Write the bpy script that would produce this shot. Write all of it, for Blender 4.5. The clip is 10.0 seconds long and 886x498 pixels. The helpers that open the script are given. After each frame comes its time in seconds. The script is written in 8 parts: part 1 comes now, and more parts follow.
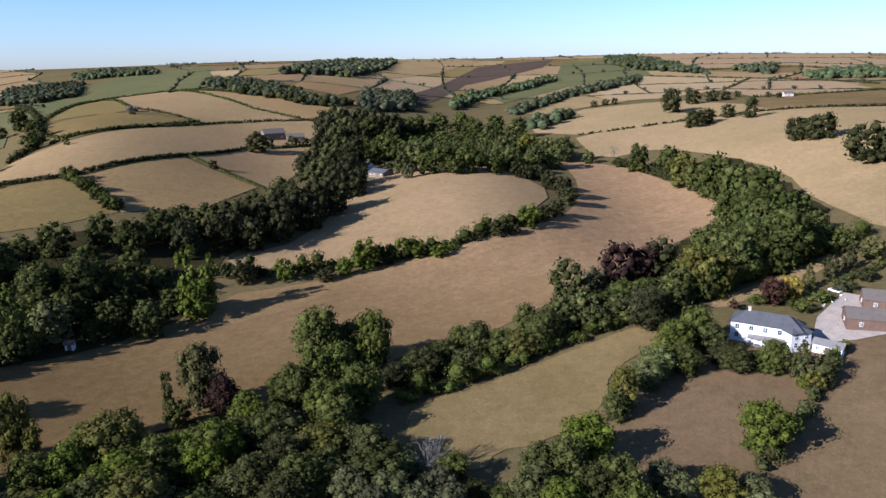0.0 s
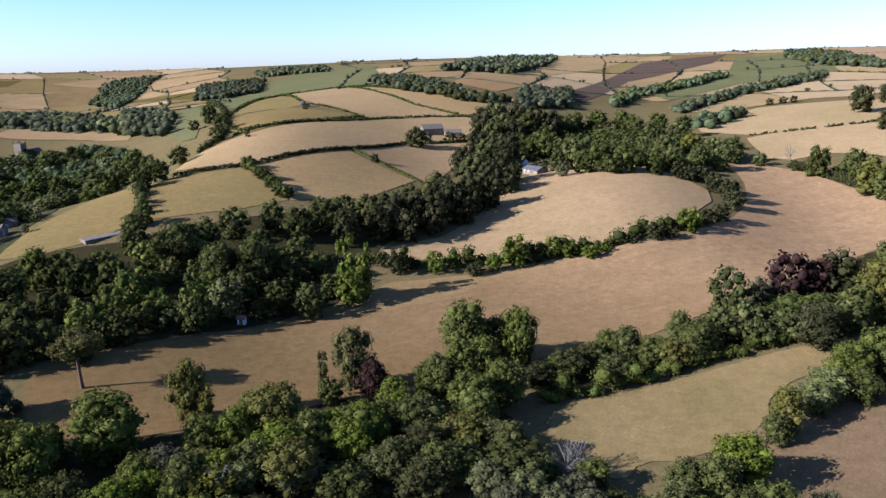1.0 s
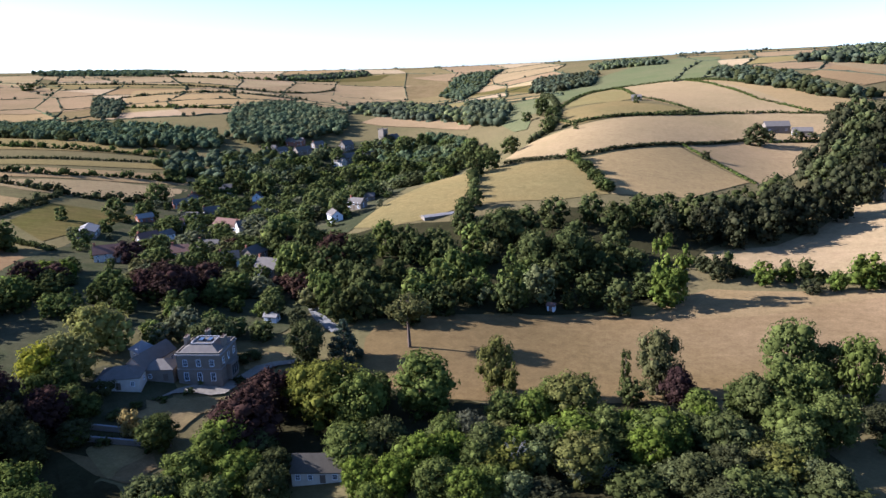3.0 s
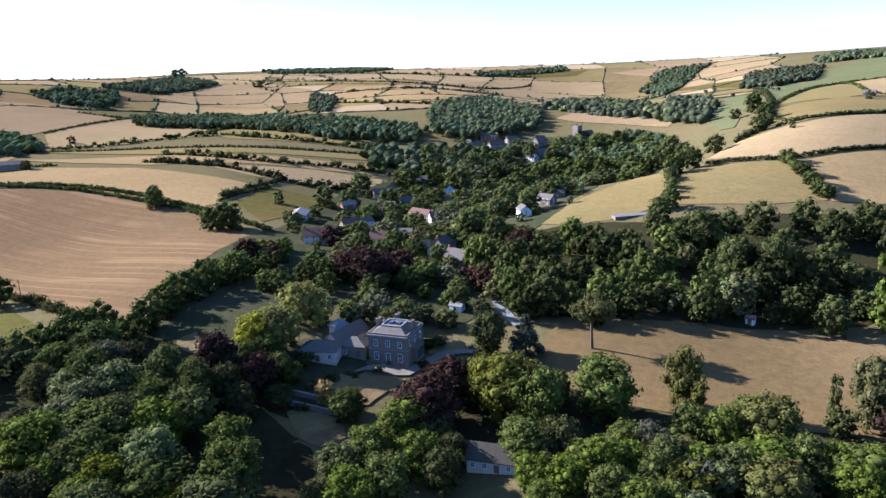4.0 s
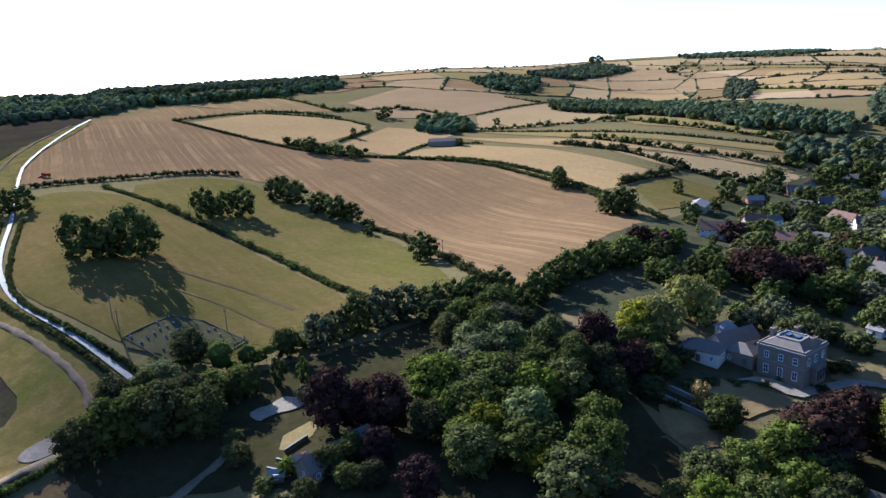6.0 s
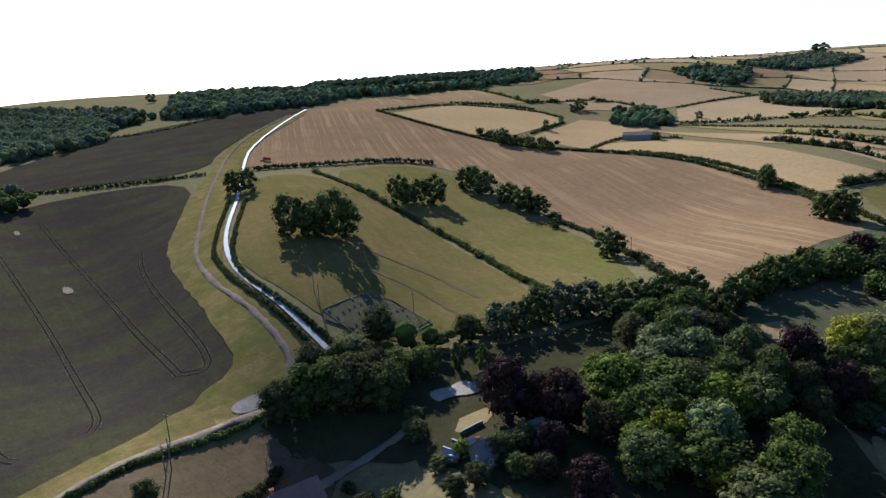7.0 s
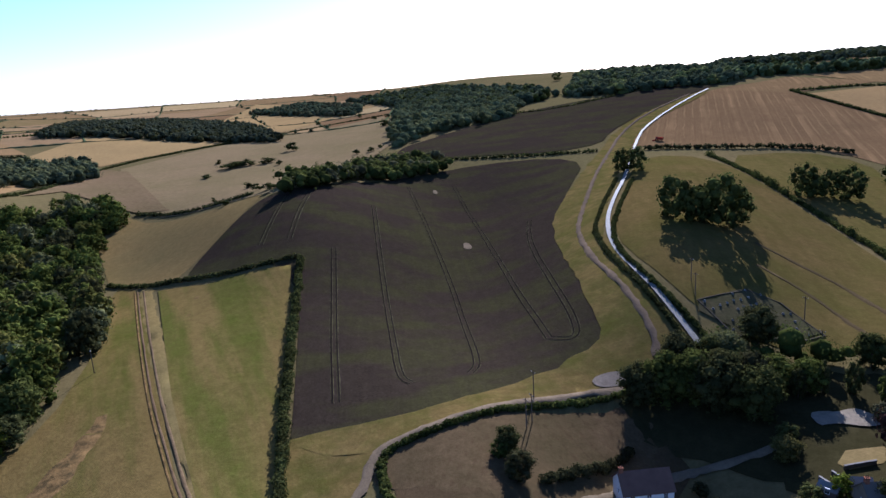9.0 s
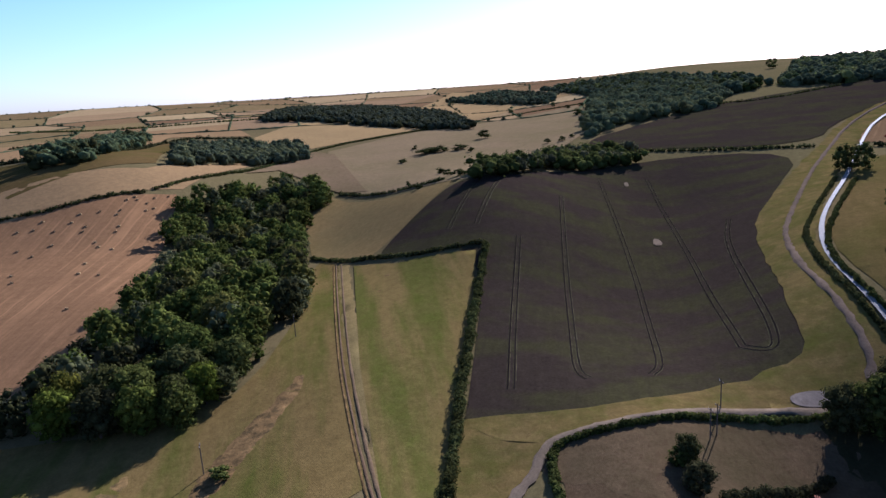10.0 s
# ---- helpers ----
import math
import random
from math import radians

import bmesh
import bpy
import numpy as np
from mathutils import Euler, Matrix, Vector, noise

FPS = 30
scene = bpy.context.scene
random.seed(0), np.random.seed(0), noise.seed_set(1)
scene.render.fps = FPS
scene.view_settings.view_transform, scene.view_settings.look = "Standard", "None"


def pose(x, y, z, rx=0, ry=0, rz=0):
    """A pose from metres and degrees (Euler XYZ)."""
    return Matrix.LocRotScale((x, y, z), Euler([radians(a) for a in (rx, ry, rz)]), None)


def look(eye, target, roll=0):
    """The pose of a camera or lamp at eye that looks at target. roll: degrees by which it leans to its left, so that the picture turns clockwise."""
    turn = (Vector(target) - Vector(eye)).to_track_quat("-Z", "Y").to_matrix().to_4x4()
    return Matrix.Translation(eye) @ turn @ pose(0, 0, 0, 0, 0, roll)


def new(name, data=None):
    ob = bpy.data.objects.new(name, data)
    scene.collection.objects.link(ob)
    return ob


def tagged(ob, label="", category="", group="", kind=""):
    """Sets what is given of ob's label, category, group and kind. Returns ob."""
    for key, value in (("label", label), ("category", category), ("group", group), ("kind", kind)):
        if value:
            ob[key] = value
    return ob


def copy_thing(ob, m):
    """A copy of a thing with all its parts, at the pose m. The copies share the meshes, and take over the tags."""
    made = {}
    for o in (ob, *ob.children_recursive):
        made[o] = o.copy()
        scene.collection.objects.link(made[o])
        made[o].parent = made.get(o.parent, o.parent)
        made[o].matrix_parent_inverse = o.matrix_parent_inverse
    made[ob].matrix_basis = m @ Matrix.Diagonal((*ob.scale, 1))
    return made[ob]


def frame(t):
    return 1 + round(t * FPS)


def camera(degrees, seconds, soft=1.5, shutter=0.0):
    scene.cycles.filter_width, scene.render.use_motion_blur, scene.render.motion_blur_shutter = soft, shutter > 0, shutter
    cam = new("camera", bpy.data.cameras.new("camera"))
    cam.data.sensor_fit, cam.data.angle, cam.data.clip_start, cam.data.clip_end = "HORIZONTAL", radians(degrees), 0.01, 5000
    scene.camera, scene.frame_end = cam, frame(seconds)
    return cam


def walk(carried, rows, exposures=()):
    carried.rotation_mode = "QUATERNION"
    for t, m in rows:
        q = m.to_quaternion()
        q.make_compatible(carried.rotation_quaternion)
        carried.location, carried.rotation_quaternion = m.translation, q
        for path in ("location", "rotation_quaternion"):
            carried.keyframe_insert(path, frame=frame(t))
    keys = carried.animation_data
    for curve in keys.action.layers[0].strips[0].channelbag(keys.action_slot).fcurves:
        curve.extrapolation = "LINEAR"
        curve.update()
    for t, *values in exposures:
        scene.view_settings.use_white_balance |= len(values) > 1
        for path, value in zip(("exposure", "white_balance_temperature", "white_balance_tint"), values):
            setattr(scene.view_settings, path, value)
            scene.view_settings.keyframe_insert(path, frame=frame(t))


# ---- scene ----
# Camera: a drone that hovers 90 m over the valley floor and turns to the left.
EYE = (0.0, 0.0, 90.0)
cam = camera(65.3, 10.0)


def turn(yaw, pitch, roll):
    return pose(*EYE, 90 + pitch, roll, yaw)


walk(cam, [
    (0.0, turn(-72.35, -14.78, 0.89)),
    (0.5, turn(-65.91, -14.80, 1.02)),
    (1.0, turn(-59.61, -14.81, 1.21)),
    (1.5, turn(-53.29, -14.78, 1.37)),
    (2.0, turn(-46.88, -14.74, 1.54)),
    (3.5, turn(-25.69, -14.50, 2.20)),
    (4.0, turn(-17.51, -14.35, 2.48)),
    (4.5, turn(-9.24, -14.21, 2.70)),
    (5.0, turn(-1.05, -14.06, 2.98)),
    (5.5, turn(7.01, -13.93, 3.10)),
    (7.0, turn(30.54, -13.54, 3.51)),
    (7.5, turn(38.49, -13.44, 3.52)),
    (8.0, turn(46.38, -13.36, 3.53)),
    (8.5, turn(54.22, -13.30, 3.53)),
    (9.0, turn(62.08, -13.27, 3.54)),
    (9.5, turn(69.87, -13.25, 3.48)),
    (10.0, turn(77.71, -13.22, 3.49)),
], exposures=[(0, 1.40, 4850, 24), (1, 1.77, 4850, 24), (2, 2.04, 4780, 24), (4, 2.42, 4620, 22), (5.5, 2.36, 4550, 20), (7, 2.02, 4560, 18), (8.5, 1.72, 4650, 22), (10, 1.50, 4750, 30)])

# World: clear late-summer sky; the sun stands ahead and to the left of the village.
SUN_AZ, SUN_EL = 48.5, 26.0
world = bpy.data.worlds.new("sky")
scene.world = world
world.use_nodes = True
wn = world.node_tree.nodes
sky = wn.new("ShaderNodeTexSky")
sky.sky_type, sky.sun_disc = "NISHITA", False
sky.sun_elevation, sky.sun_rotation = radians(SUN_EL), radians(-SUN_AZ)
sky.air_density, sky.dust_density, sky.ozone_density = 1.0, 0.4, 3.2
wn["Background"].inputs[1].default_value = 0.057
world.node_tree.links.new(sky.outputs[0], wn["Background"].inputs[0])

sun_data = bpy.data.lights.new("sun", "SUN")
sun_data.energy, sun_data.angle, sun_data.color = 5.0, radians(0.5), (1.0, 0.88, 0.67)
sun = new("sun", sun_data)
sun.matrix_world = look((-math.sin(radians(SUN_AZ)) * 300, math.cos(radians(SUN_AZ)) * 300, 300 * math.tan(radians(SUN_EL))), (0, 0, 0))


# ---------------------------------------------------------------- materials
class Shader:
    """A small builder of node materials."""

    def __init__(self, name, rough=0.9):
        self.mat = bpy.data.materials.new(name)
        self.mat.use_nodes = True
        self.tree = self.mat.node_tree
        self.bsdf = self.tree.nodes["Principled BSDF"]
        self.bsdf.inputs["Roughness"].default_value = rough
        self.bsdf.inputs["Specular IOR Level"].default_value = 0.25
        self.coord = self.node("ShaderNodeTexCoord")

    def node(self, kind, **values):
        n = self.tree.nodes.new(kind)
        for key, value in values.items():
            n.inputs[key].default_value = value
        return n

    def link(self, a, b):
        self.tree.links.new(a, b)

    def place(self, scale=(1, 1, 1), turn_z=0.0, space="Object"):
        m = self.node("ShaderNodeMapping")
        m.vector_type = "TEXTURE"
        m.inputs["Scale"].default_value = [1 / max(v, 1e-6) for v in scale]
        m.inputs["Rotation"].default_value = (0, 0, radians(-turn_z))
        self.link(self.coord.outputs[space], m.inputs[0])
        return m.outputs[0]

    def noise(self, scale, detail=4.0, rough=0.6, at=None):
        n = self.node("ShaderNodeTexNoise", Scale=scale, Detail=detail, Roughness=rough)
        self.link(at or self.coord.outputs["Object"], n.inputs["Vector"])
        return n.outputs["Fac"]

    def wave(self, scale, at, distortion=0.5, detail=1.0):
        n = self.node("ShaderNodeTexWave", Scale=scale, Distortion=distortion, Detail=detail)
        self.link(at, n.inputs["Vector"])
        return n.outputs["Fac"]

    def ramp(self, fac, low, high):
        n = self.node("ShaderNodeMapRange")
        n.inputs["From Min"].default_value, n.inputs["From Max"].default_value = low, high
        self.link(fac, n.inputs["Value"])
        return n.outputs[0]

    def mix(self, fac, a, b, blend="MIX"):
        n = self.node("ShaderNodeMix")
        n.data_type, n.blend_type = "RGBA", blend
        for socket, value in ((n.inputs[0], fac), (n.inputs[6], a), (n.inputs[7], b)):
            if isinstance(value, tuple):
                socket.default_value = (*value, 1)
            elif isinstance(value, (int, float)):
                socket.default_value = value
            else:
                self.link(value, socket)
        return n.outputs[2]

    def hsv(self, colour, value=None, hue=None, sat=None):
        n = self.node("ShaderNodeHueSaturation")
        self.link(colour, n.inputs["Color"])
        for name, v in (("Value", value), ("Hue", hue), ("Saturation", sat)):
            if v is not None:
                self.link(v, n.inputs[name])
        return n.outputs[0]

    def random(self, low, high):
        return self.ramp_to(self.node("ShaderNodeObjectInfo").outputs["Random"], low, high)

    def island(self, low, high):
        return self.ramp_to(self.node("ShaderNodeNewGeometry").outputs["Random Per Island"], low, high)

    def ramp_to(self, fac, low, high):
        n = self.node("ShaderNodeMapRange")
        n.inputs["To Min"].default_value, n.inputs["To Max"].default_value = low, high
        self.link(fac, n.inputs["Value"])
        return n.outputs[0]

    def bump(self, fac, strength=0.5, distance=0.1):
        n = self.node("ShaderNodeBump", Strength=strength, Distance=distance)
        self.link(fac, n.inputs["Height"])
        self.link(n.outputs[0], self.bsdf.inputs["Normal"])

    def done(self, colour):
        if isinstance(colour, tuple):
            self.bsdf.inputs["Base Color"].default_value = (*colour, 1)
        else:
            self.link(colour, self.bsdf.inputs["Base Color"])
        return self.mat


def earth(name, base, other, patch=0.012, worn=None, rows=None, streak=0.0, gloss=0.0, tint=None, drift=None, swath=None, coarse=0.5, grade=None):
    """Grass, stubble or soil: broad patches, drifts, fine grain and, if asked for, drilled rows (spacing in metres, bearing)."""
    s = Shader(name, 0.95)
    s.bsdf.inputs["Specular IOR Level"].default_value = 0.0
    if gloss:
        s.bsdf.inputs["Specular IOR Level"].default_value, s.bsdf.inputs["Roughness"].default_value = 0.12, gloss
    big = s.ramp(s.noise(patch, 6.0, 0.66), 0.40, 0.60)
    if drift:
        big = s.ramp(s.noise(1.0, 5.0, 0.6, s.place((drift[0], drift[1], 0.0), drift[2])), 0.44, 0.58)
    colour = s.mix(big, base, other)
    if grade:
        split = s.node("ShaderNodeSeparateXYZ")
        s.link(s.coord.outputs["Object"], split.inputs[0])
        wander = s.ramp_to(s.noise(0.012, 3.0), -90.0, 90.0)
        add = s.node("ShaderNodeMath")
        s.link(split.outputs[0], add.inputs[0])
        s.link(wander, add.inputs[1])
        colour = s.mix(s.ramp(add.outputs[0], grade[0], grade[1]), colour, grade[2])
    mid = s.ramp(s.noise(0.11, 6.0, 0.7), 0.3, 0.75)
    colour = s.mix(s.ramp_to(mid, 0.0, 0.45), colour, worn or tuple(c * 0.72 for c in base))
    fine = s.noise(1.3, 5.0, 0.75)
    colour = s.hsv(colour, value=s.ramp_to(fine, 1 - coarse, 1 + coarse))
    tufts = s.ramp(s.noise(0.33, 3.0, 0.6), 0.3, 0.7)
    colour = s.hsv(colour, value=s.ramp_to(tufts, 0.87, 1.13))
    if not gloss:
        rows, streak = rows or (3.5, 38.0), streak or 0.2
        width, bearing = rows
        at = s.place((0.007 if swath else 0.022, 1.0 / width, 0.0), bearing)
        lines = s.ramp(s.noise(1.0, 3.0, 0.65, at), 0.32, 0.68)
        colour = s.mix(s.ramp_to(lines, 0.0, streak), colour, tint or tuple(c * 0.6 for c in base))
    if swath:
        for spacing, share in ((swath, 0.55), (swath * 3.7, 0.5)):
            bands = s.ramp(s.wave(0.314 / spacing, s.place((1, 1, 1), rows[1] + 90), 1.2, 1.0), 0.86, 1.0)
            patchy = s.ramp(s.noise(0.02, 2.0), 0.4, 0.6)
            colour = s.mix(s.ramp_to(s.mix(1.0, bands, patchy, "MULTIPLY"), 0.0, share), colour, tuple(min(1.0, c * 1.38) for c in base))
    colour = s.hsv(colour, value=s.random(0.90, 1.10), hue=s.random(0.494, 0.506))
    s.bump(fine, 0.5, 0.25)
    return s.done(colour)


def leafage(name, base, other, through_light=0.34, vary=0.3):
    """Foliage: hue varies from tree to tree, clump to clump and leaf to leaf."""
    s = Shader(name, 0.8)
    s.bsdf.inputs["Specular IOR Level"].default_value = 0.0
    colour = s.mix(s.island(0.05, 0.95), base, other)
    colour = s.mix(s.ramp_to(s.ramp(s.noise(0.35, 3.0), 0.35, 0.7), 0.0, 0.8), colour, tuple(c * 0.7 for c in base))
    colour = s.hsv(colour, value=s.island(0.72, 1.3))
    stand = s.ramp(s.noise(0.085, 1.5, 0.5), 0.3, 0.7)
    colour = s.hsv(colour, value=s.ramp_to(stand, 0.7, 1.42), hue=s.ramp_to(s.noise(0.13, 1.0), 0.455, 0.525))
    colour = s.hsv(colour, value=s.random(1 - vary, 1 + vary), hue=s.random(0.5 - vary * 0.09, 0.5 + vary * 0.05), sat=s.random(0.8, 1.08))
    s.done(colour)
    glow = s.node("ShaderNodeBsdfTranslucent")
    s.link(colour, glow.inputs[0])
    both = s.node("ShaderNodeMixShader", Fac=through_light)
    s.link(s.bsdf.outputs[0], both.inputs[1])
    s.link(glow.outputs[0], both.inputs[2])
    s.link(both.outputs[0], s.tree.nodes["Material Output"].inputs[0])
    return s.mat


def plain(name, base, rough=0.8, grain=3.0, amount=0.3, metallic=0.0, stain=None):
    """Painted, rendered, slated or timber surfaces with grain and stains."""
    s = Shader(name, rough)
    s.bsdf.inputs["Metallic"].default_value = metallic
    if rough >= 0.8:
        s.bsdf.inputs["Specular IOR Level"].default_value = 0.0
    stain = stain or tuple(c * 0.6 for c in base)
    colour = s.mix(s.ramp_to(s.ramp(s.noise(0.5, 5.0, 0.7), 0.4, 0.8), 0.0, 0.7), base, stain)
    fine = s.noise(grain, 5.0, 0.7)
    colour = s.hsv(colour, value=s.ramp_to(fine, 1 - amount, 1 + amount))
    colour = s.hsv(colour, value=s.random(0.92, 1.08))
    s.bump(fine, 0.3, 0.03)
    return s.done(colour)


M_GROUND = earth("rough_grass", (0.106, 0.0785, 0.0331), (0.0825, 0.0673, 0.0261), patch=0.006)
M_EARTH = {
    "dry": earth("parched_pasture", (0.215, 0.142, 0.066), (0.18, 0.124, 0.055), worn=(0.145, 0.1, 0.043)),
    "slope": earth("rough_slope_grass", (0.145, 0.1, 0.05), (0.118, 0.087, 0.039), worn=(0.098, 0.073, 0.034), patch=0.012),
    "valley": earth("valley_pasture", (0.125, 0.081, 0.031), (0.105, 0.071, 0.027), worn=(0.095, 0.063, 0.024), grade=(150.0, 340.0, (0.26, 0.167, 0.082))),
    "fawn": earth("fawn_pasture", (0.25, 0.168, 0.08), (0.205, 0.145, 0.064), worn=(0.165, 0.12, 0.053)),
    "gold": earth("gold_grass", (0.15, 0.104, 0.036), (0.125, 0.094, 0.033), worn=(0.115, 0.082, 0.031)),
    "stubble": earth("stubble", (0.142, 0.089, 0.038), (0.122, 0.078, 0.034), worn=(0.11, 0.07, 0.031), rows=(1.5, 47), streak=0.7, tint=(0.095, 0.058, 0.026), swath=7.0),
    "stubble_left": earth("stubble_orange", (0.193, 0.112, 0.0451), (0.166, 0.097, 0.0401), worn=(0.15, 0.0884, 0.0371), rows=(1.6, -172), streak=0.6, swath=6.5),
    "pale": earth("ripe_wheat", (0.261, 0.181, 0.0904), (0.231, 0.16, 0.0805), worn=(0.211, 0.145, 0.0752)),
    "orange": earth("orange_stubble", (0.205, 0.132, 0.054), (0.18, 0.118, 0.049), worn=(0.16, 0.102, 0.043)),
    "green": earth("green_crop", (0.0878, 0.0891, 0.0341), (0.106, 0.0964, 0.0401)),
    "olive": earth("olive_pasture", (0.062, 0.053, 0.0125), (0.09, 0.061, 0.02), patch=0.016, worn=(0.075, 0.05, 0.017), streak=0.35, rows=(5.0, 38)),
    "verge": earth("verge_grass", (0.115, 0.083, 0.024), (0.06, 0.059, 0.0105), patch=0.09, worn=(0.09, 0.064, 0.026), streak=0.4, rows=(1.8, -68)),
    "strip": earth("strip_grass", (0.106, 0.072, 0.022), (0.052, 0.055, 0.0085), worn=(0.098, 0.067, 0.023), drift=(0.009, 0.06, 3)),
    "dark": earth("dark_crop", (0.0275, 0.0203, 0.0132), (0.0325, 0.0295, 0.0113), worn=(0.019, 0.0135, 0.0105), rows=(2.5, 22), streak=0.3, tint=(0.02, 0.015, 0.012), drift=(0.02, 0.045, -68), coarse=0.8),
    "plough": earth("ploughed_soil", (0.0752, 0.0502, 0.0351), (0.0602, 0.0426, 0.0301)),
    # Dark ground colour that stands for the shade under trees.
    "shade": earth("wood_floor_shade", (0.024, 0.0205, 0.0085), (0.032, 0.026, 0.011), patch=0.06),
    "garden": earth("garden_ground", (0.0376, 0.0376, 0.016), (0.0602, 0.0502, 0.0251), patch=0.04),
    "paddock": earth("bare_paddock", (0.072, 0.05, 0.024), (0.05, 0.038, 0.017), patch=0.05),
    "lawn": earth("dry_lawn", (0.166, 0.113, 0.0477), (0.131, 0.095, 0.0376), patch=0.05),
    "meadow": earth("dry_meadow", (0.15, 0.103, 0.0426), (0.113, 0.0825, 0.0301), patch=0.03),
    "worn": earth("worn_paddock", (0.138, 0.0931, 0.0451), (0.11, 0.0779, 0.0351), patch=0.03),
    "concrete": earth("pale_yard", (0.311, 0.261, 0.206), (0.271, 0.226, 0.181), patch=0.06),
    "gravel": earth("pale_gravel", (0.191, 0.156, 0.113), (0.156, 0.128, 0.0931), patch=0.06),
    "tarmac": earth("lane_tarmac", (0.125, 0.113, 0.0931), (0.156, 0.141, 0.118), patch=0.08, gloss=0.82),
    "chalk": earth("chalk_track", (0.135, 0.1, 0.062), (0.1, 0.076, 0.048), patch=0.08),
    "rut": earth("wheel_rut_soil", (0.012, 0.0095, 0.0075), (0.016, 0.0125, 0.0095), patch=0.08),
    "trampled": earth("flattened_crop", (0.066, 0.057, 0.028), (0.05, 0.046, 0.019), patch=0.08),
    "weeds": earth("dry_weeds_ground", (0.165, 0.102, 0.036), (0.055, 0.04, 0.016), patch=0.4, worn=(0.09, 0.058, 0.024)),
    "soil": earth("bare_track", (0.098, 0.065, 0.034), (0.12, 0.08, 0.042), patch=0.08),
}
M_LEAF = {
    "green": leafage("leaves_green", (0.047, 0.06, 0.0105), (0.084, 0.1, 0.0165), vary=0.2),
    "lime": leafage("leaves_lime", (0.074, 0.077, 0.0105), (0.103, 0.101, 0.0145), vary=0.12),
    "dark": leafage("leaves_dark", (0.033, 0.039, 0.0105), (0.054, 0.059, 0.015)),
    "copper": leafage("leaves_copper", (0.022, 0.0128, 0.009), (0.036, 0.021, 0.0125), 0.15, 0.18),
    "grey": leafage("leaves_grey", (0.07, 0.0779, 0.0271), (0.0931, 0.099, 0.0366)),
    "willow": leafage("leaves_willow", (0.125, 0.126, 0.008), (0.165, 0.16, 0.013), vary=0.08),
    "yellow": leafage("leaves_yellow", (0.21, 0.165, 0.01), (0.28, 0.21, 0.015), vary=0.1),
    "blue": leafage("needles_blue", (0.0376, 0.0527, 0.0276), (0.0527, 0.07, 0.0361)),
    # Far leaves: distance haze put into the colour as a paler, bluer tone.
    "far": leafage("leaves_far_hazed", (0.047, 0.06, 0.027), (0.066, 0.08, 0.036), 0.3),
    "straw": leafage("dry_weeds", (0.19, 0.125, 0.05), (0.25, 0.165, 0.07), 0.45),
}
M_BARK = plain("bark", (0.0864, 0.0612, 0.0432), 0.95, 6.0, 0.4)
M_BARE = plain("bare_twigs", (0.122, 0.108, 0.09), 0.95, 6.0, 0.3)
M_WHITE = plain("white_render", (0.595, 0.578, 0.535), 0.85, 4.0, 0.08, stain=(0.561, 0.535, 0.484))
M_CREAM = plain("cream_render", (0.399, 0.348, 0.272), 0.85, 4.0, 0.1)
M_STONE = plain("grey_stone", (0.162, 0.13, 0.0936), 0.9, 2.0, 0.3)
M_MOSSY = plain("mossy_stone", (0.0576, 0.0475, 0.0331), 0.95, 2.0, 0.35)
M_BRICK = plain("red_brick", (0.216, 0.0936, 0.054), 0.9, 2.0, 0.25)
M_SLATE = plain("slate", (0.104, 0.0878, 0.0706), 0.8, 2.0, 0.25)
M_BLUE_SLATE = plain("blue_slate", (0.0756, 0.0756, 0.0778), 0.8, 2.0, 0.25)
M_TILE = plain("clay_tile", (0.13, 0.0756, 0.054), 0.85, 2.0, 0.3)
M_CLAD = plain("brown_cladding", (0.122, 0.0792, 0.054), 0.9, 5.0, 0.3)
M_THATCH = plain("thatch", (0.06, 0.05, 0.036), 0.95, 5.0, 0.35)
M_LEAD = plain("lead_roof", (0.158, 0.144, 0.13), 0.7, 2.0, 0.2)
M_TIN = plain("metal_sheet", (0.18, 0.158, 0.133), 0.85, 1.5, 0.15)
M_WOOD = plain("weathered_timber", (0.115, 0.0864, 0.0612), 0.9, 6.0, 0.3)
M_PAINT = plain("white_paint", (0.68, 0.68, 0.663), 0.5, 4.0, 0.05)
M_RED = plain("red_machine_paint", (0.187, 0.0288, 0.018), 0.8, 3.0, 0.1)
M_RUBBER = plain("black_rubber", (0.0144, 0.0144, 0.0144), 0.8, 4.0, 0.2)
M_STRAW = plain("straw", (0.306, 0.204, 0.0892), 0.95, 6.0, 0.3)
M_RUBBLE = plain("pale_rubble", (0.18, 0.166, 0.148), 0.9, 1.2, 0.4)
_g = Shader("window_glass", 0.06)
_g.bsdf.inputs["Specular IOR Level"].default_value = 0.6
M_GLASS = _g.done((0.03, 0.035, 0.04))

# ---------------------------------------------------------------- land
RANGES = np.array([60, 150, 260, 400, 550, 800, 1200, 1900, 2900, 5200.0])
LAND = []


def section(*heights):
    """Heights of the land along one bearing at RANGES; the bearings follow every 15 degrees from due south, leftwards positive."""
    LAND.append(heights)


section(4, 6, 12, 17, 22, 29, 40, 52, 83, 76)
section(4, 6, 11, 17, 22, 29, 40, 52, 83, 76)
section(4, 6, 12, 17, 21, 29, 40, 52, 83, 76)
section(4, 7, 13, 18, 22, 29, 40, 51, 83, 76)
section(4, 8, 16, 24, 28, 33, 42, 54, 85, 75)
section(4, 5, 15, 29, 46, 50, 60, 85, 107, 71)
section(4, 5, 11, 6, 26, 46, 58, 97, 121, 69)
section(4, 3, 6, 26, 24, 34, 52, 96, 115, 70)
section(4, 3, 5, 18, 25, 58, 82, 107, 113, 70)
section(4, 4, 6, 35, 46, 56, 52, 87, 103, 72)
section(4, 5, 11, 23, -3, 27, 26, 11, 95, 75)
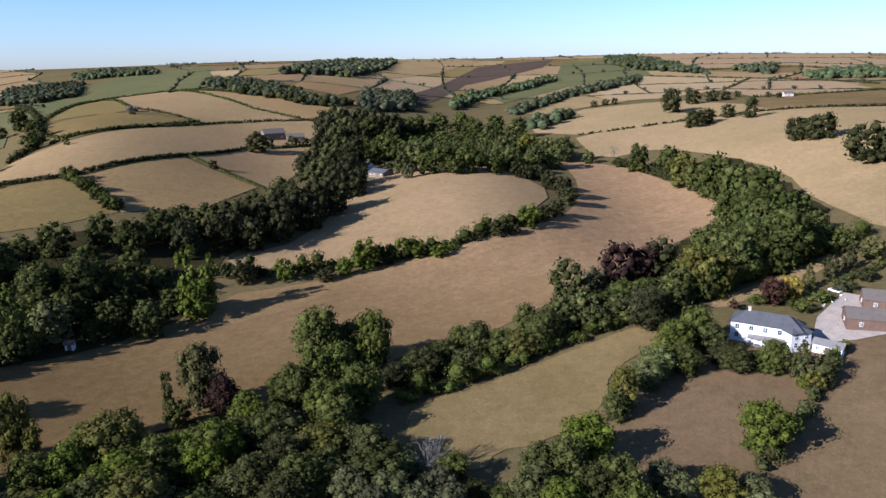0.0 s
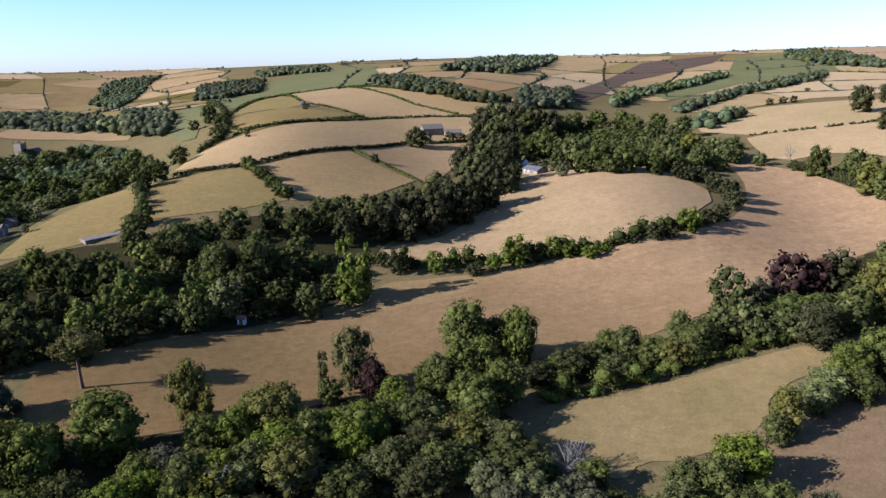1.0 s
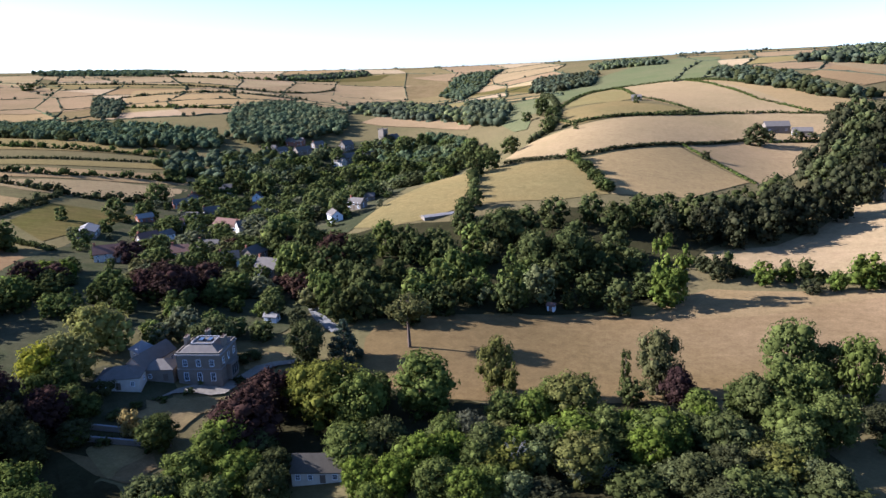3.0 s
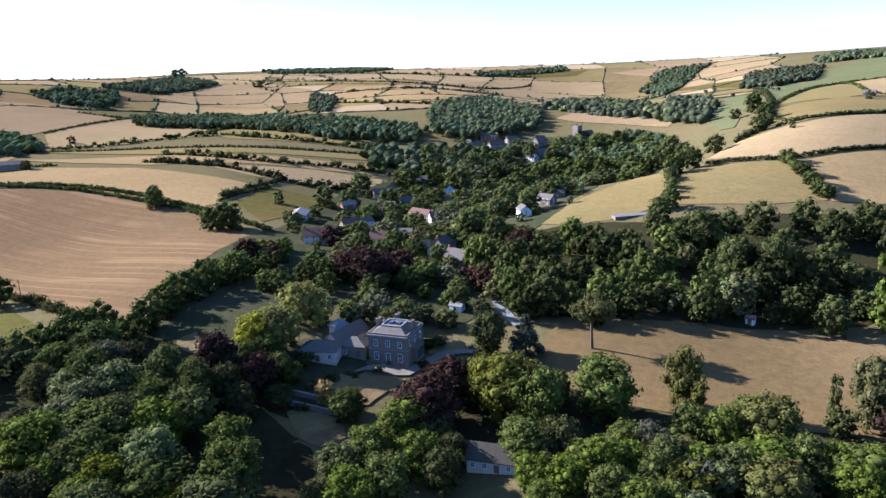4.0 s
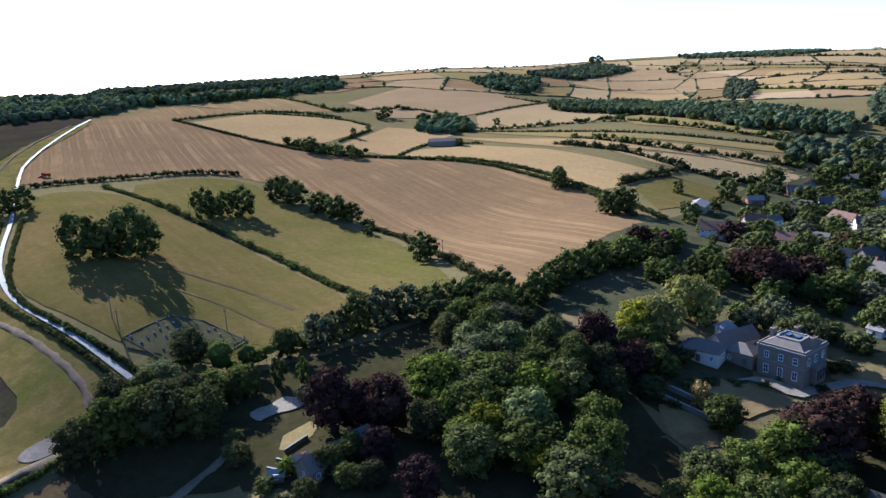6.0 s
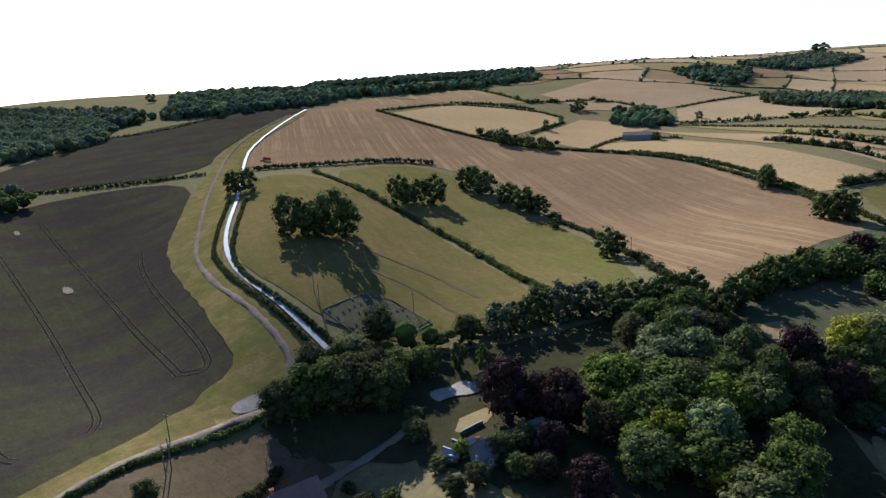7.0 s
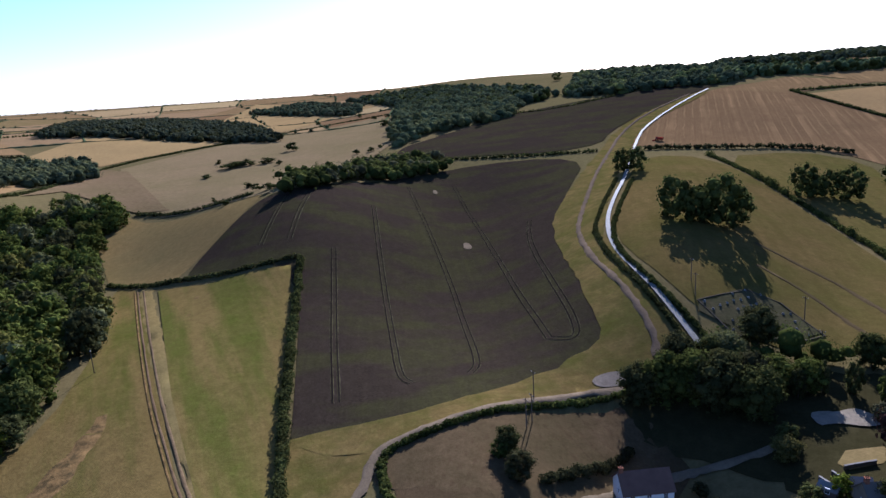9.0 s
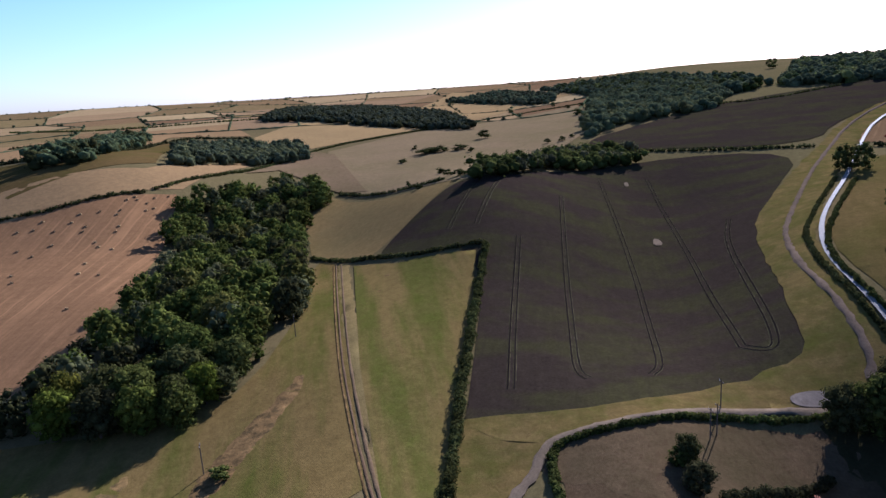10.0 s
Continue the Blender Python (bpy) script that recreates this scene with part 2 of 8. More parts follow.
section(4, 2, 11, 5, 1, 32, 50, 71, 108, 77)
section(4, 6, 16, 16, 26, 35, 39, 89, 125, 68)
section(4, 7, 12, 8, 26, 39, 79, 116, 101, 73)
section(4, 5, 9, 14, 26, 55, 84, 110, 100, 73)
section(4, -3, 25, 35, 39, 66, 93, 103, 99, 73)
section(5, 9, 4, 16, 38, 54, 73, 104, 96, 73)
section(5, 4, 14, 37, 30, 36, 40, 59, 83, 77)
section(4, 4, 11, 3, 23, 33, 57, 55, 78, 78)
section(3, 2, 10, 17, 55, 49, 52, 62, 88, 75)
section(4, 5, 2, 14, 30, 34, 42, 53, 84, 75)
section(4, 6, 10, 16, 22, 29, 40, 52, 83, 76)
section(4, 6, 12, 17, 21, 29, 40, 52, 83, 76)
section(4, 6, 12, 17, 22, 29, 40, 52, 83, 76)
LAND = np.array(LAND, float)


def spline(u):
    return (-.5 * u + u * u - .5 * u ** 3, 1 - 2.5 * u * u + 1.5 * u ** 3, .5 * u + 2 * u * u - 1.5 * u ** 3, -.5 * u * u + .5 * u ** 3)


def height(x, y):
    """Height of the land at x, y (numbers or arrays)."""
    x, y = np.asarray(x, float), np.asarray(y, float)
    a = (np.degrees(np.arctan2(-x, y)) + 180) / 15 % len(LAND)
    i = np.floor(a).astype(int)
    s = np.interp(np.log(np.maximum(np.hypot(x, y), 1)), np.log(RANGES), np.arange(len(RANGES)))
    j = np.minimum(np.floor(s).astype(int), len(RANGES) - 2)
    wa, wr = spline(a - i), spline(s - j)
    z = 0
    for p in range(4):
        for q in range(4):
            z = z + wa[p] * wr[q] * LAND[(i + p - 1) % len(LAND), np.clip(j + q - 1, 0, len(RANGES) - 1)]
    near = np.clip((np.hypot(x, y) - 10) / 60, 0, 1)
    return 4.0 + (z - 4.0) * near * near * (3 - 2 * near)


def mesh_of(name, verts, faces, material, smooth=False):
    """A mesh from arrays; faces are all of one length, or a list of such arrays."""
    me = bpy.data.meshes.new(name)
    groups = faces if isinstance(faces, list) else [faces]
    groups = [np.asarray(g, np.int32) for g in groups if len(g)]
    me.vertices.add(len(verts))
    me.vertices.foreach_set("co", np.asarray(verts, np.float32).ravel())
    loops = np.concatenate([g.ravel() for g in groups])
    counts = np.concatenate([np.full(len(g), g.shape[1], np.int32) for g in groups])
    me.loops.add(len(loops))
    me.loops.foreach_set("vertex_index", loops)
    me.polygons.add(len(counts))
    me.polygons.foreach_set("loop_start", np.concatenate([[0], np.cumsum(counts)[:-1]]).astype(np.int32))
    me.polygons.foreach_set("loop_total", counts)
    me.polygons.foreach_set("use_smooth", np.full(len(counts), smooth))
    me.materials.append(material)
    me.update(calc_edges=True)
    return me


def make_ground():
    a = np.radians(np.concatenate([np.linspace(-125, 125, 420, endpoint=False), np.linspace(125, 235, 24, endpoint=False)]))
    na, nr = len(a), 230
    r = np.geomspace(6, 4950, nr)
    A, Rr = np.meshgrid(a, r)
    x, y = (-np.sin(A) * Rr).ravel(), (np.cos(A) * Rr).ravel()
    z = height(x, y)
    k = np.arange(nr - 1)[:, None] * na + np.arange(na)[None, :]
    k2 = np.arange(nr - 1)[:, None] * na + (np.arange(na)[None, :] + 1) % na
    quads = np.stack([k, k2, k2 + na, k + na], -1).reshape(-1, 4)
    centre = len(x)
    x, y, z = np.append(x, 0), np.append(y, 0), np.append(z, z[:na].mean())
    fan = np.stack([np.full(na, centre), (np.arange(na) + 1) % na, np.arange(na)], -1)
    me = mesh_of("ground", np.stack([x, y, z], 1), [quads, fan], M_GROUND, True)
    tagged(new("ground", me), "rolling valley floor and hills under rough dry grass", "ground", kind="structure")


make_ground()


def inside(px, py, poly):
    """Which points lie in a polygon."""
    hit = np.zeros(len(px), bool)
    for (x0, y0), (x1, y1) in zip(poly, poly[1:] + poly[:1]):
        cross = (y0 > py) != (y1 > py)
        hit ^= cross & (px < (x1 - x0) * (py - y0) / ((y1 - y0) or 1e-9) + x0)
    return hit


def stations(points, step):
    """Points every step metres along a line, with the direction there."""
    out = []
    for (x0, y0), (x1, y1) in zip(points, points[1:]):
        n = max(1, round(math.hypot(x1 - x0, y1 - y0) / step))
        out += [(x0 + (x1 - x0) * k / n, y0 + (y1 - y0) * k / n) for k in range(n)]
    return np.array(out + [points[-1]])


def rounded(points, times=2, closed=False):
    """Chaikin's corner cutting."""
    for _ in range(times):
        ring = list(zip(points, points[1:] + points[:1])) if closed else list(zip(points, points[1:]))
        cut = []
        for (x0, y0), (x1, y1) in ring:
            cut += [(x0 * .75 + x1 * .25, y0 * .75 + y1 * .25), (x0 * .25 + x1 * .75, y0 * .25 + y1 * .75)]
        points = cut if closed else [points[0]] + cut[1:-1] + [points[-1]]
    return points


def lift(x, y, layer):
    return height(x, y) + (0.07 + 0.00035 * np.hypot(x, y)) * layer


def field(kind, label, points, layer=1, soft=0, name="field"):
    """A field laid over the land as a sheet of its own."""
    from_poly = rounded(points, soft, True) if soft else points
    cx, cy = np.mean(points, 0)
    ragged = 1.1 if kind in ("lawn", "paddock", "garden", "shade", "weeds", "verge") else 0.0
    step = min(max(0.022 * math.hypot(cx, cy), 4.0), 45.0)
    rim = stations(from_poly + from_poly[:1], step)[:-1]
    if ragged:
        rng = np.random.default_rng(len(rim))
        rim = rim + rng.normal(0, min(ragged, step * 0.22) * (0.4 if kind in ("weeds", "verge") else 1), rim.shape)
    lo, hi = rim.min(0), rim.max(0)
    gx, gy = np.meshgrid(np.arange(lo[0] + step / 2, hi[0], step), np.arange(lo[1] + step / 2, hi[1], step))
    gx, gy = gx.ravel(), gy.ravel()
    keep = inside(gx, gy, [tuple(p) for p in rim])
    n = len(rim)
    co = [Vector(p) for p in rim] + [Vector(p) for p in np.stack([gx[keep], gy[keep]], 1)]
    from mathutils.geometry import delaunay_2d_cdt
    vs, _, fs, *_ = delaunay_2d_cdt(co, [(k, (k + 1) % n) for k in range(n)], [list(range(n))], 1, 1e-4)
    v = np.array([tuple(p) for p in vs])
    verts = np.column_stack([v, lift(v[:, 0], v[:, 1], layer)])
    if kind == "weeds":
        verts[:n, 2] = lift(v[:n, 0], v[:n, 1], 0.8)
    me = mesh_of(name, verts, np.array([f for f in fs if len(f) == 3]), M_EARTH[kind], True)
    return tagged(new(name, me), label, "field", kind="structure")


def ribbon(kind, label, points, width, layer=3, name="road", category="road", soft=2):
    """A road or track that follows the land."""
    p = stations(rounded(points, soft), max(2.0, 0.012 * math.hypot(*points[0])))
    d = np.gradient(p, axis=0)
    d /= np.maximum(np.hypot(d[:, 0], d[:, 1]), 1e-9)[:, None]
    side = np.stack([-d[:, 1], d[:, 0]], 1)
    rows_ = []
    rng = np.random.default_rng(len(p))
    for k in (-0.5, -0.3, 0.3, 0.5):
        worn = 0 if kind in ("tarmac", "rut") or abs(k) < 0.4 else rng.uniform(-0.22, 0.1, len(p)) * np.sign(k)
        q = p + side * width * (k + worn)[:, None] if np.ndim(worn) else p + side * width * k
        sunk = 0.6 if np.ndim(worn) else 1.0
        rows_.append(np.column_stack([q, lift(q[:, 0], q[:, 1], layer * sunk)]))
    n = len(p)
    k = np.arange(n - 1)
    quads = np.concatenate([np.stack([k + n * c, k + 1 + n * c, k + 1 + n * (c + 1), k + n * (c + 1)], 1)[:, ::-1] for c in range(3)])
    me = mesh_of(name, np.concatenate(rows_), quads, M_EARTH[kind], True)
    return tagged(new(name, me), label, category, kind="structure")


# ---------------------------------------------------------------- plants
def ball(level):
    bm = bmesh.new()
    bmesh.ops.create_icosphere(bm, subdivisions=level, radius=1)
    v = np.array([tuple(q.co) for q in bm.verts])
    fs = np.array([[q.index for q in fc.verts] for fc in bm.faces])
    bm.free()
    return v, fs


BALL1, BALL2 = ball(1), ball(2)


def unit(v):
    return v / np.maximum(np.linalg.norm(v, axis=1), 1e-9)[:, None]


def clumps(centres, radii, leaves, size, seed, core=BALL1, core_scale=0.7, flat=0.85, up=0.25, toss=0.36, hub=None):
    """Foliage round many centres: a knobbly core in each, and leaf sprays standing out of it. Returns vertices, triangles, quads."""
    rng = np.random.default_rng(seed)
    n = len(centres)
    bv, bf = core
    wob = 1 + 0.14 * rng.standard_normal((n, len(bv), 1))
    cv = centres[:, None, :] + bv[None] * wob * (radii * core_scale)[:, None, None] * np.array([1, 1, flat])
    tris = (bf[None] + (np.arange(n) * len(bv))[:, None, None]).reshape(-1, 3)
    verts = cv.reshape(-1, 3)
    if leaves <= 0:
        return verts, tris, np.zeros((0, 4), int)
    share = radii ** 2 / (radii ** 2).sum()
    owner = rng.choice(n, leaves, p=share)
    way = unit(rng.standard_normal((leaves, 3)) + np.array([0, 0, up]))
    at = centres[owner] + way * (radii[owner] * rng.uniform(0.78, 1.12, leaves))[:, None] * np.array([1, 1, flat])
    near = np.zeros(leaves, bool)
    if n <= 60:
        for k in range(n):
            near |= (np.linalg.norm(at - centres[k], axis=1) < 0.7 * radii[k]) & (owner != k)
    at, way = at[~near], way[~near]
    m = len(at)
    if hub is not None:
        way = unit(0.6 * way + 0.6 * unit(at - np.array(hub)))
    nrm = unit(way + toss * rng.standard_normal((m, 3)))
    t1 = unit(np.cross(nrm, unit(rng.standard_normal((m, 3)))))
    t2 = np.cross(nrm, t1)
    s = size * rng.uniform(0.55, 1.35, (m, 1))
    leaf = np.stack([at - t1 * s * 0.75 - t2 * s * 0.45, at + t1 * s * 0.75 - t2 * s * 0.3, at + t2 * s + nrm * s * 0.3], 1).reshape(-1, 3)
    blades = np.arange(m * 3).reshape(-1, 3) + len(verts)
    return np.concatenate([verts, leaf]), np.concatenate([tris, blades]), np.zeros((0, 4), int)


def crown_centres(style, n, rng):
    """Where the clumps of a crown one metre wide and one metre high sit."""
    if style == "round":
        k = np.arange(n) + 0.5
        up = 1 - 2 * k / n
        ang = k * 2.39996 + rng.uniform(0, 6)
        flat_ = np.sqrt(1 - up ** 2)
        reach = rng.uniform(0.20, 0.40, n)
        c = np.stack([np.cos(ang) * flat_ * reach, np.sin(ang) * flat_ * reach, 0.50 + up * 0.36 * rng.uniform(0.8, 1.08, n)], 1)
        r = rng.uniform(0.13, 0.215, n)
        r[up < -0.5] *= 0.85
        foot = np.arange(5) * 1.26 + rng.uniform(0, 1, 5)
        c = np.concatenate([c, np.stack([np.cos(foot) * 0.24, np.sin(foot) * 0.24, rng.uniform(0.10, 0.2, 5)], 1)])
        r = np.concatenate([r, rng.uniform(0.13, 0.18, 5)])
    elif style == "tall":
        h = rng.uniform(0.12, 0.93, n)
        a = rng.uniform(0, 2 * math.pi, n)
        w = 0.30 * np.sin(np.clip(h, 0, 1) * math.pi) ** 0.45 * rng.uniform(0.35, 1, n)
        c = np.stack([np.cos(a) * w, np.sin(a) * w, h], 1)
        r = rng.uniform(0.10, 0.17, n)
    elif style == "fir":
        h = np.linspace(0.12, 0.95, n)
        a = np.arange(n) * 2.4
        w = 0.42 * (1 - h) ** 0.8 * rng.uniform(0.55, 1, n)
        c = np.stack([np.cos(a) * w, np.sin(a) * w, h], 1)
        r = 0.05 + 0.12 * (1 - h)
    elif style == "pine":
        d = unit(rng.standard_normal((n, 3)))
        c = d * rng.uniform(0.1, 0.36, (n, 1)) * np.array([1, 1, 0.5])
        c[:, 2] += 0.72
        r = rng.uniform(0.09, 0.16, n)
    elif style == "weeping":
        a = rng.uniform(0, 2 * math.pi, n)
        w = rng.uniform(0.1, 0.4, n)
        c = np.stack([np.cos(a) * w, np.sin(a) * w, 0.9 - 1.7 * w ** 1.3 * rng.uniform(0.4, 1.3, n)], 1)
        r = rng.uniform(0.09, 0.16, n)
    else:
        a = rng.uniform(0, 2 * math.pi, n)
        w = 0.36 * np.sqrt(rng.uniform(0, 1, n))
        c = np.stack([np.cos(a) * w, np.sin(a) * w, rng.uniform(0.2, 0.72, n) * (1.15 - w)], 1)
        r = rng.uniform(0.13, 0.24, n)
    return c, r


CROWNS, TRUNKS, MESHES = {}, {}, {}


def crown_shape(style, variant, detail):
    """Vertices, triangles and quads of a crown one metre wide and high."""
    key = (style, variant, detail)
    if key not in CROWNS:
        seed = variant * 101 + len(style) * 7 + detail
        rng = np.random.default_rng(seed)
        n = (11, 20, 36)[detail]
        c, r = crown_centres(style, n, rng)
        r = r * (1.1, 0.97, 0.82)[detail]
        leaves, size = ((110, 0.085), (460, 0.05), (2800, 0.027))[detail]
        v, t, q = clumps(c, r, leaves, size, seed + 1, BALL1, 0.66, toss=(0.3, 0.38, 0.5)[detail], hub=(0, 0, 0.4))
        v[:, 2] = np.maximum(v[:, 2], 0.01)
        CROWNS[key] = v, t, q
    return CROWNS[key]


def crown_mesh(style, tone, variant, detail):
    key = (style, tone, variant, detail)
    if key not in MESHES:
        v, t, q = crown_shape(style, variant, detail)
        MESHES[key] = mesh_of("crown", v, [t, q], M_LEAF[tone], True)
    return MESHES[key]


def tube(path, radii, sides=6):
    """Vertices and quads of a tapering limb."""
    path = np.asarray(path, float)
    d = unit(np.gradient(path, axis=0))
    ref = np.array([0.31, 0.95, 0.05])
    s1 = unit(np.cross(d, ref))
    s2 = np.cross(d, s1)
    a = np.linspace(0, 2 * math.pi, sides, endpoint=False)
    ring = np.cos(a)[None, :, None] * s1[:, None, :] + np.sin(a)[None, :, None] * s2[:, None, :]
    v = (path[:, None, :] + ring * np.asarray(radii)[:, None, None]).reshape(-1, 3)
    k = np.arange(len(path) - 1)[:, None] * sides + np.arange(sides)
    k2 = np.arange(len(path) - 1)[:, None] * sides + (np.arange(sides) + 1) % sides
    return v, np.stack([k, k2, k2 + sides, k + sides], -1).reshape(-1, 4)


def join(pieces):
    vs, fs, n = [], [], 0
    for v, q in pieces:
        vs.append(v)
        fs.append(np.asarray(q) + n)
        n += len(v)
    return np.concatenate(vs), np.concatenate(fs)


def trunk_mesh(style, variant):
    key = (style, variant)
    if key not in TRUNKS:
        rng = np.random.default_rng(variant + 50)
        top = {"fir": 0.97, "tall": 0.85, "pine": 0.86, "bush": 0.4}.get(style, 0.62)
        bend = rng.uniform(-0.03, 0.03, 2)
        main = [(bend[0] * s, bend[1] * s, -0.06 + (top + 0.06) * s) for s in (0, .08, .35, .7, 1)]
        pieces = [tube(main, [0.045, 0.032, 0.026, 0.018, 0.006])]
        for k in range(0 if style == "fir" else 6):
            a, h = k * 2.4 + variant, 0.3 + 0.3 * rng.uniform()
            h = 0.5 + 0.1 * rng.uniform() if style == "pine" else h
            out = rng.uniform(0.16, 0.3)
            limb = [(0, 0, h * top / 0.7), (math.cos(a) * out * .5, math.sin(a) * out * .5, h * top / 0.7 + 0.1), (math.cos(a) * out, math.sin(a) * out, h * top / 0.7 + 0.18)]
            pieces.append(tube(limb, [0.014, 0.01, 0.004], 5))
        TRUNKS[key] = mesh_of("trunk", *join(pieces), M_BARK, True)
    return TRUNKS[key]


COUNT = [0]
NEAR = 212.0
BELTS = {}
WORDS = {"green": "mid-green", "lime": "yellow-green", "dark": "dark green", "copper": "copper-purple", "grey": "silvery green",
         "willow": "bright yellow-green", "yellow": "golden yellow", "blue": "blue-green", "far": "deep green", "straw": "straw-coloured"}
STYLES = {"round": "broadleaved tree", "tall": "tall narrow tree", "fir": "layered conifer", "pine": "bare-trunked pine", "weeping": "weeping tree", "bush": "low bush"}


def tree(x, y, h, w, style="round", tone="green", where="standing in the valley", group=""):
    """One tree: an Empty at its foot with trunk and crown. Trees far off are kept for plant_belts."""
    COUNT[0] += 1
    k = COUNT[0]
    r = math.hypot(x, y)
    span = w / max(r, 1.0)
    detail = 2 if span > (0.045 if r < NEAR else 0.07) else 1 if span > 0.024 else 0
    place = Matrix.LocRotScale((x, y, float(height(x, y)) - 0.1), Euler((0, 0, k * 2.39996)), (w, w, h))
    if r > NEAR and style != "pine":
        BELTS.setdefault((where, tone), []).append((place, style, k % 4, detail))
        return
    kind = "bush" if style == "bush" else "tree"
    size = "tall" if h > 15 else "small" if h < 8 else "mature"
    foot = tagged(new(kind), f"{size} {WORDS[tone]} {STYLES[style]} {where}", kind, group)
    foot.matrix_world = place
    for name, me in (("trunk", trunk_mesh(style, k % 3)), ("crown", crown_mesh(style, tone, k % 4, detail))):
        new(name, me).parent = foot


def plant_belts():
    """Far trees, joined belt by belt."""
    for (where, tone), rows_ in BELTS.items():
        vs, ts, qs, n = [], [], [], 0
        for place, style, variant, detail in rows_:
            v, t, q = crown_shape(style, variant, detail)
            m = np.array(place)
            vs.append(v @ m[:3, :3].T + m[:3, 3])
            ts.append(t + n)
            qs.append(q + n)
            n += len(v)
        me = mesh_of("tree_belt", np.concatenate(vs), [np.concatenate(ts), np.concatenate(qs)], M_LEAF[tone], True)
        tagged(new("tree_belt", me), f"{WORDS[tone]} trees {where}", "trees", kind="stuff")


def trees(where, rows_, group=""):
    for row in rows_:
        tree(*row[:4], *row[4:], where=where, group=group or "trees " + where)


def leafy(name, label, category, centres, radii, leaves, size, tone, seed, kind="", core=BALL1):
    v, t, q = clumps(np.asarray(centres, float), np.asarray(radii, float), leaves, size, seed, core, toss=0.22 if size > 0.8 else 0.36)
    return tagged(new(name, mesh_of(name, v, [t, q], M_LEAF[tone], True)), label, category, kind=kind)


def hedge(points, width, tall, tone="dark", label="", gaps=0.0, standards=0.0):
    """A hedge along a line; standards is the share of clumps that have grown into small trees."""
    seed = int(abs(points[0][0] * 13 + points[0][1] * 7)) % 9973
    rng = np.random.default_rng(seed)
    r0 = min(math.hypot(*p) for p in points)
    step = max(width * 0.5, 0.004 * r0)
    p = stations(rounded(points, 1), step)
    p = p[rng.uniform(size=len(p)) >= gaps]
    p = p + rng.normal(0, width * 0.13, p.shape)
    grown = rng.uniform(size=len(p)) < standards
    rad = np.maximum(width * 0.55, step * 0.62) * rng.uniform(0.75, 1.25, len(p)) * np.where(grown, 1.7, 1)
    top = tall * rng.uniform(0.75, 1.2, len(p)) * np.where(grown, 2.0, 1)
    base = height(p[:, 0], p[:, 1])
    c, rr = [np.column_stack([p, base + np.maximum(top - rad * 0.8, rad * 0.35)])], [rad]
    lift_ = top > rad * 2.2
    c.append(np.column_stack([p, base + top * 0.4])[lift_])
    rr.append(rad[lift_])
    c, rr = np.concatenate(c), np.concatenate(rr)
    per = 100 if r0 < 260 else 30 if r0 < 500 else 8
    return leafy("hedge", label or "dark green field hedge on a low bank", "hedge", c, rr, per * len(c), (0.34 if r0 < 260 else 0.62 if r0 < 500 else 1.2), tone, seed, "stuff" if r0 > 450 else "")


def wood(points, spacing, tall, tone="far", label="dense broadleaved wood", name="wood", leaves=8, size=1.5):
    """A wood too far or too dense to tell its trees apart."""
    seed = int(abs(points[0][0] * 11 + points[0][1] * 5)) % 9973
    rng = np.random.default_rng(seed)
    spacing = spacing * 1.05
    P = np.array(points)
    lo, hi = P.min(0), P.max(0)
    gx, gy = np.meshgrid(np.arange(lo[0], hi[0], spacing), np.arange(lo[1], hi[1], spacing))
    gx = gx.ravel() + rng.uniform(-.4, .4, gx.size) * spacing
    gy = gy.ravel() + rng.uniform(-.4, .4, gy.size) * spacing
    k = inside(gx, gy, points)
    gx, gy = gx[k], gy[k]
    if not len(gx):
        gx, gy = P[:, 0], P[:, 1]
    base = height(gx, gy)
    n = len(gx)
    h = tall * rng.uniform(0.82, 1.12, n)
    rad = spacing * rng.uniform(0.6, 0.85, n)
    if np.hypot(P[:, 0], P[:, 1]).min() < 760:
        leaves, size = 46, 0.85
    c = [np.column_stack([gx, gy, base + h - rad * 0.8])]
    rr = [rad]
    for _ in range(2):
        off = rng.normal(0, spacing * 0.3, (n, 2))
        c.append(np.column_stack([gx + off[:, 0], gy + off[:, 1], base + h * rng.uniform(0.35, 0.85, n)]))
        rr.append(rad * rng.uniform(0.55, 0.8, n))
    c, rr = np.concatenate(c), np.concatenate(rr)
    k = np.tile(rng.uniform(size=n) < 0.3, 3)
    if k.any() and n > 12:
        leafy(name, label.replace("dark ", "") + " with paler crowns", "wood", c[k], rr[k], int(leaves * n * 0.3), size, "grey" if rng.uniform() < 0.4 else "dark", seed + 1, "stuff")
        c, rr = c[~k], rr[~k]
    return leafy(name, label, "wood", c, rr, int(leaves * n * 0.7), size, tone, seed, "stuff")


CLEAR = []


def clearing(*spots):
    """Places where groves leave room for houses."""
    CLEAR.extend(spots)


def grove(points, spacing, tall, tones, where, group="", styles=("round",)):
    """A wood near enough for its trees to be told apart."""
    seed = int(abs(points[0][0] * 3 + points[0][1] * 17)) % 9973
    rng = np.random.default_rng(seed)
    P = np.array(points)
    lo, hi = P.min(0), P.max(0)
    for iy, gy in enumerate(np.arange(lo[1], hi[1], spacing)):
        for gx in np.arange(lo[0] + (iy % 2) * spacing / 2, hi[0], spacing):
            x, y = gx + rng.uniform(-.35, .35) * spacing, gy + rng.uniform(-.35, .35) * spacing
            grow = rng.uniform(0.6, 1.2)
            h, w, k = tall * grow, spacing * rng.uniform(1.05, 1.55) * grow ** 0.4, rng.integers(len(tones))
            if inside(np.array([x]), np.array([y]), points)[0] and all(math.hypot(x - cx, y - cy) > 6 + w / 2 for cx, cy in CLEAR):
                tree(round(x, 1), round(y, 1), h, w, "round", tones[k], where, group)


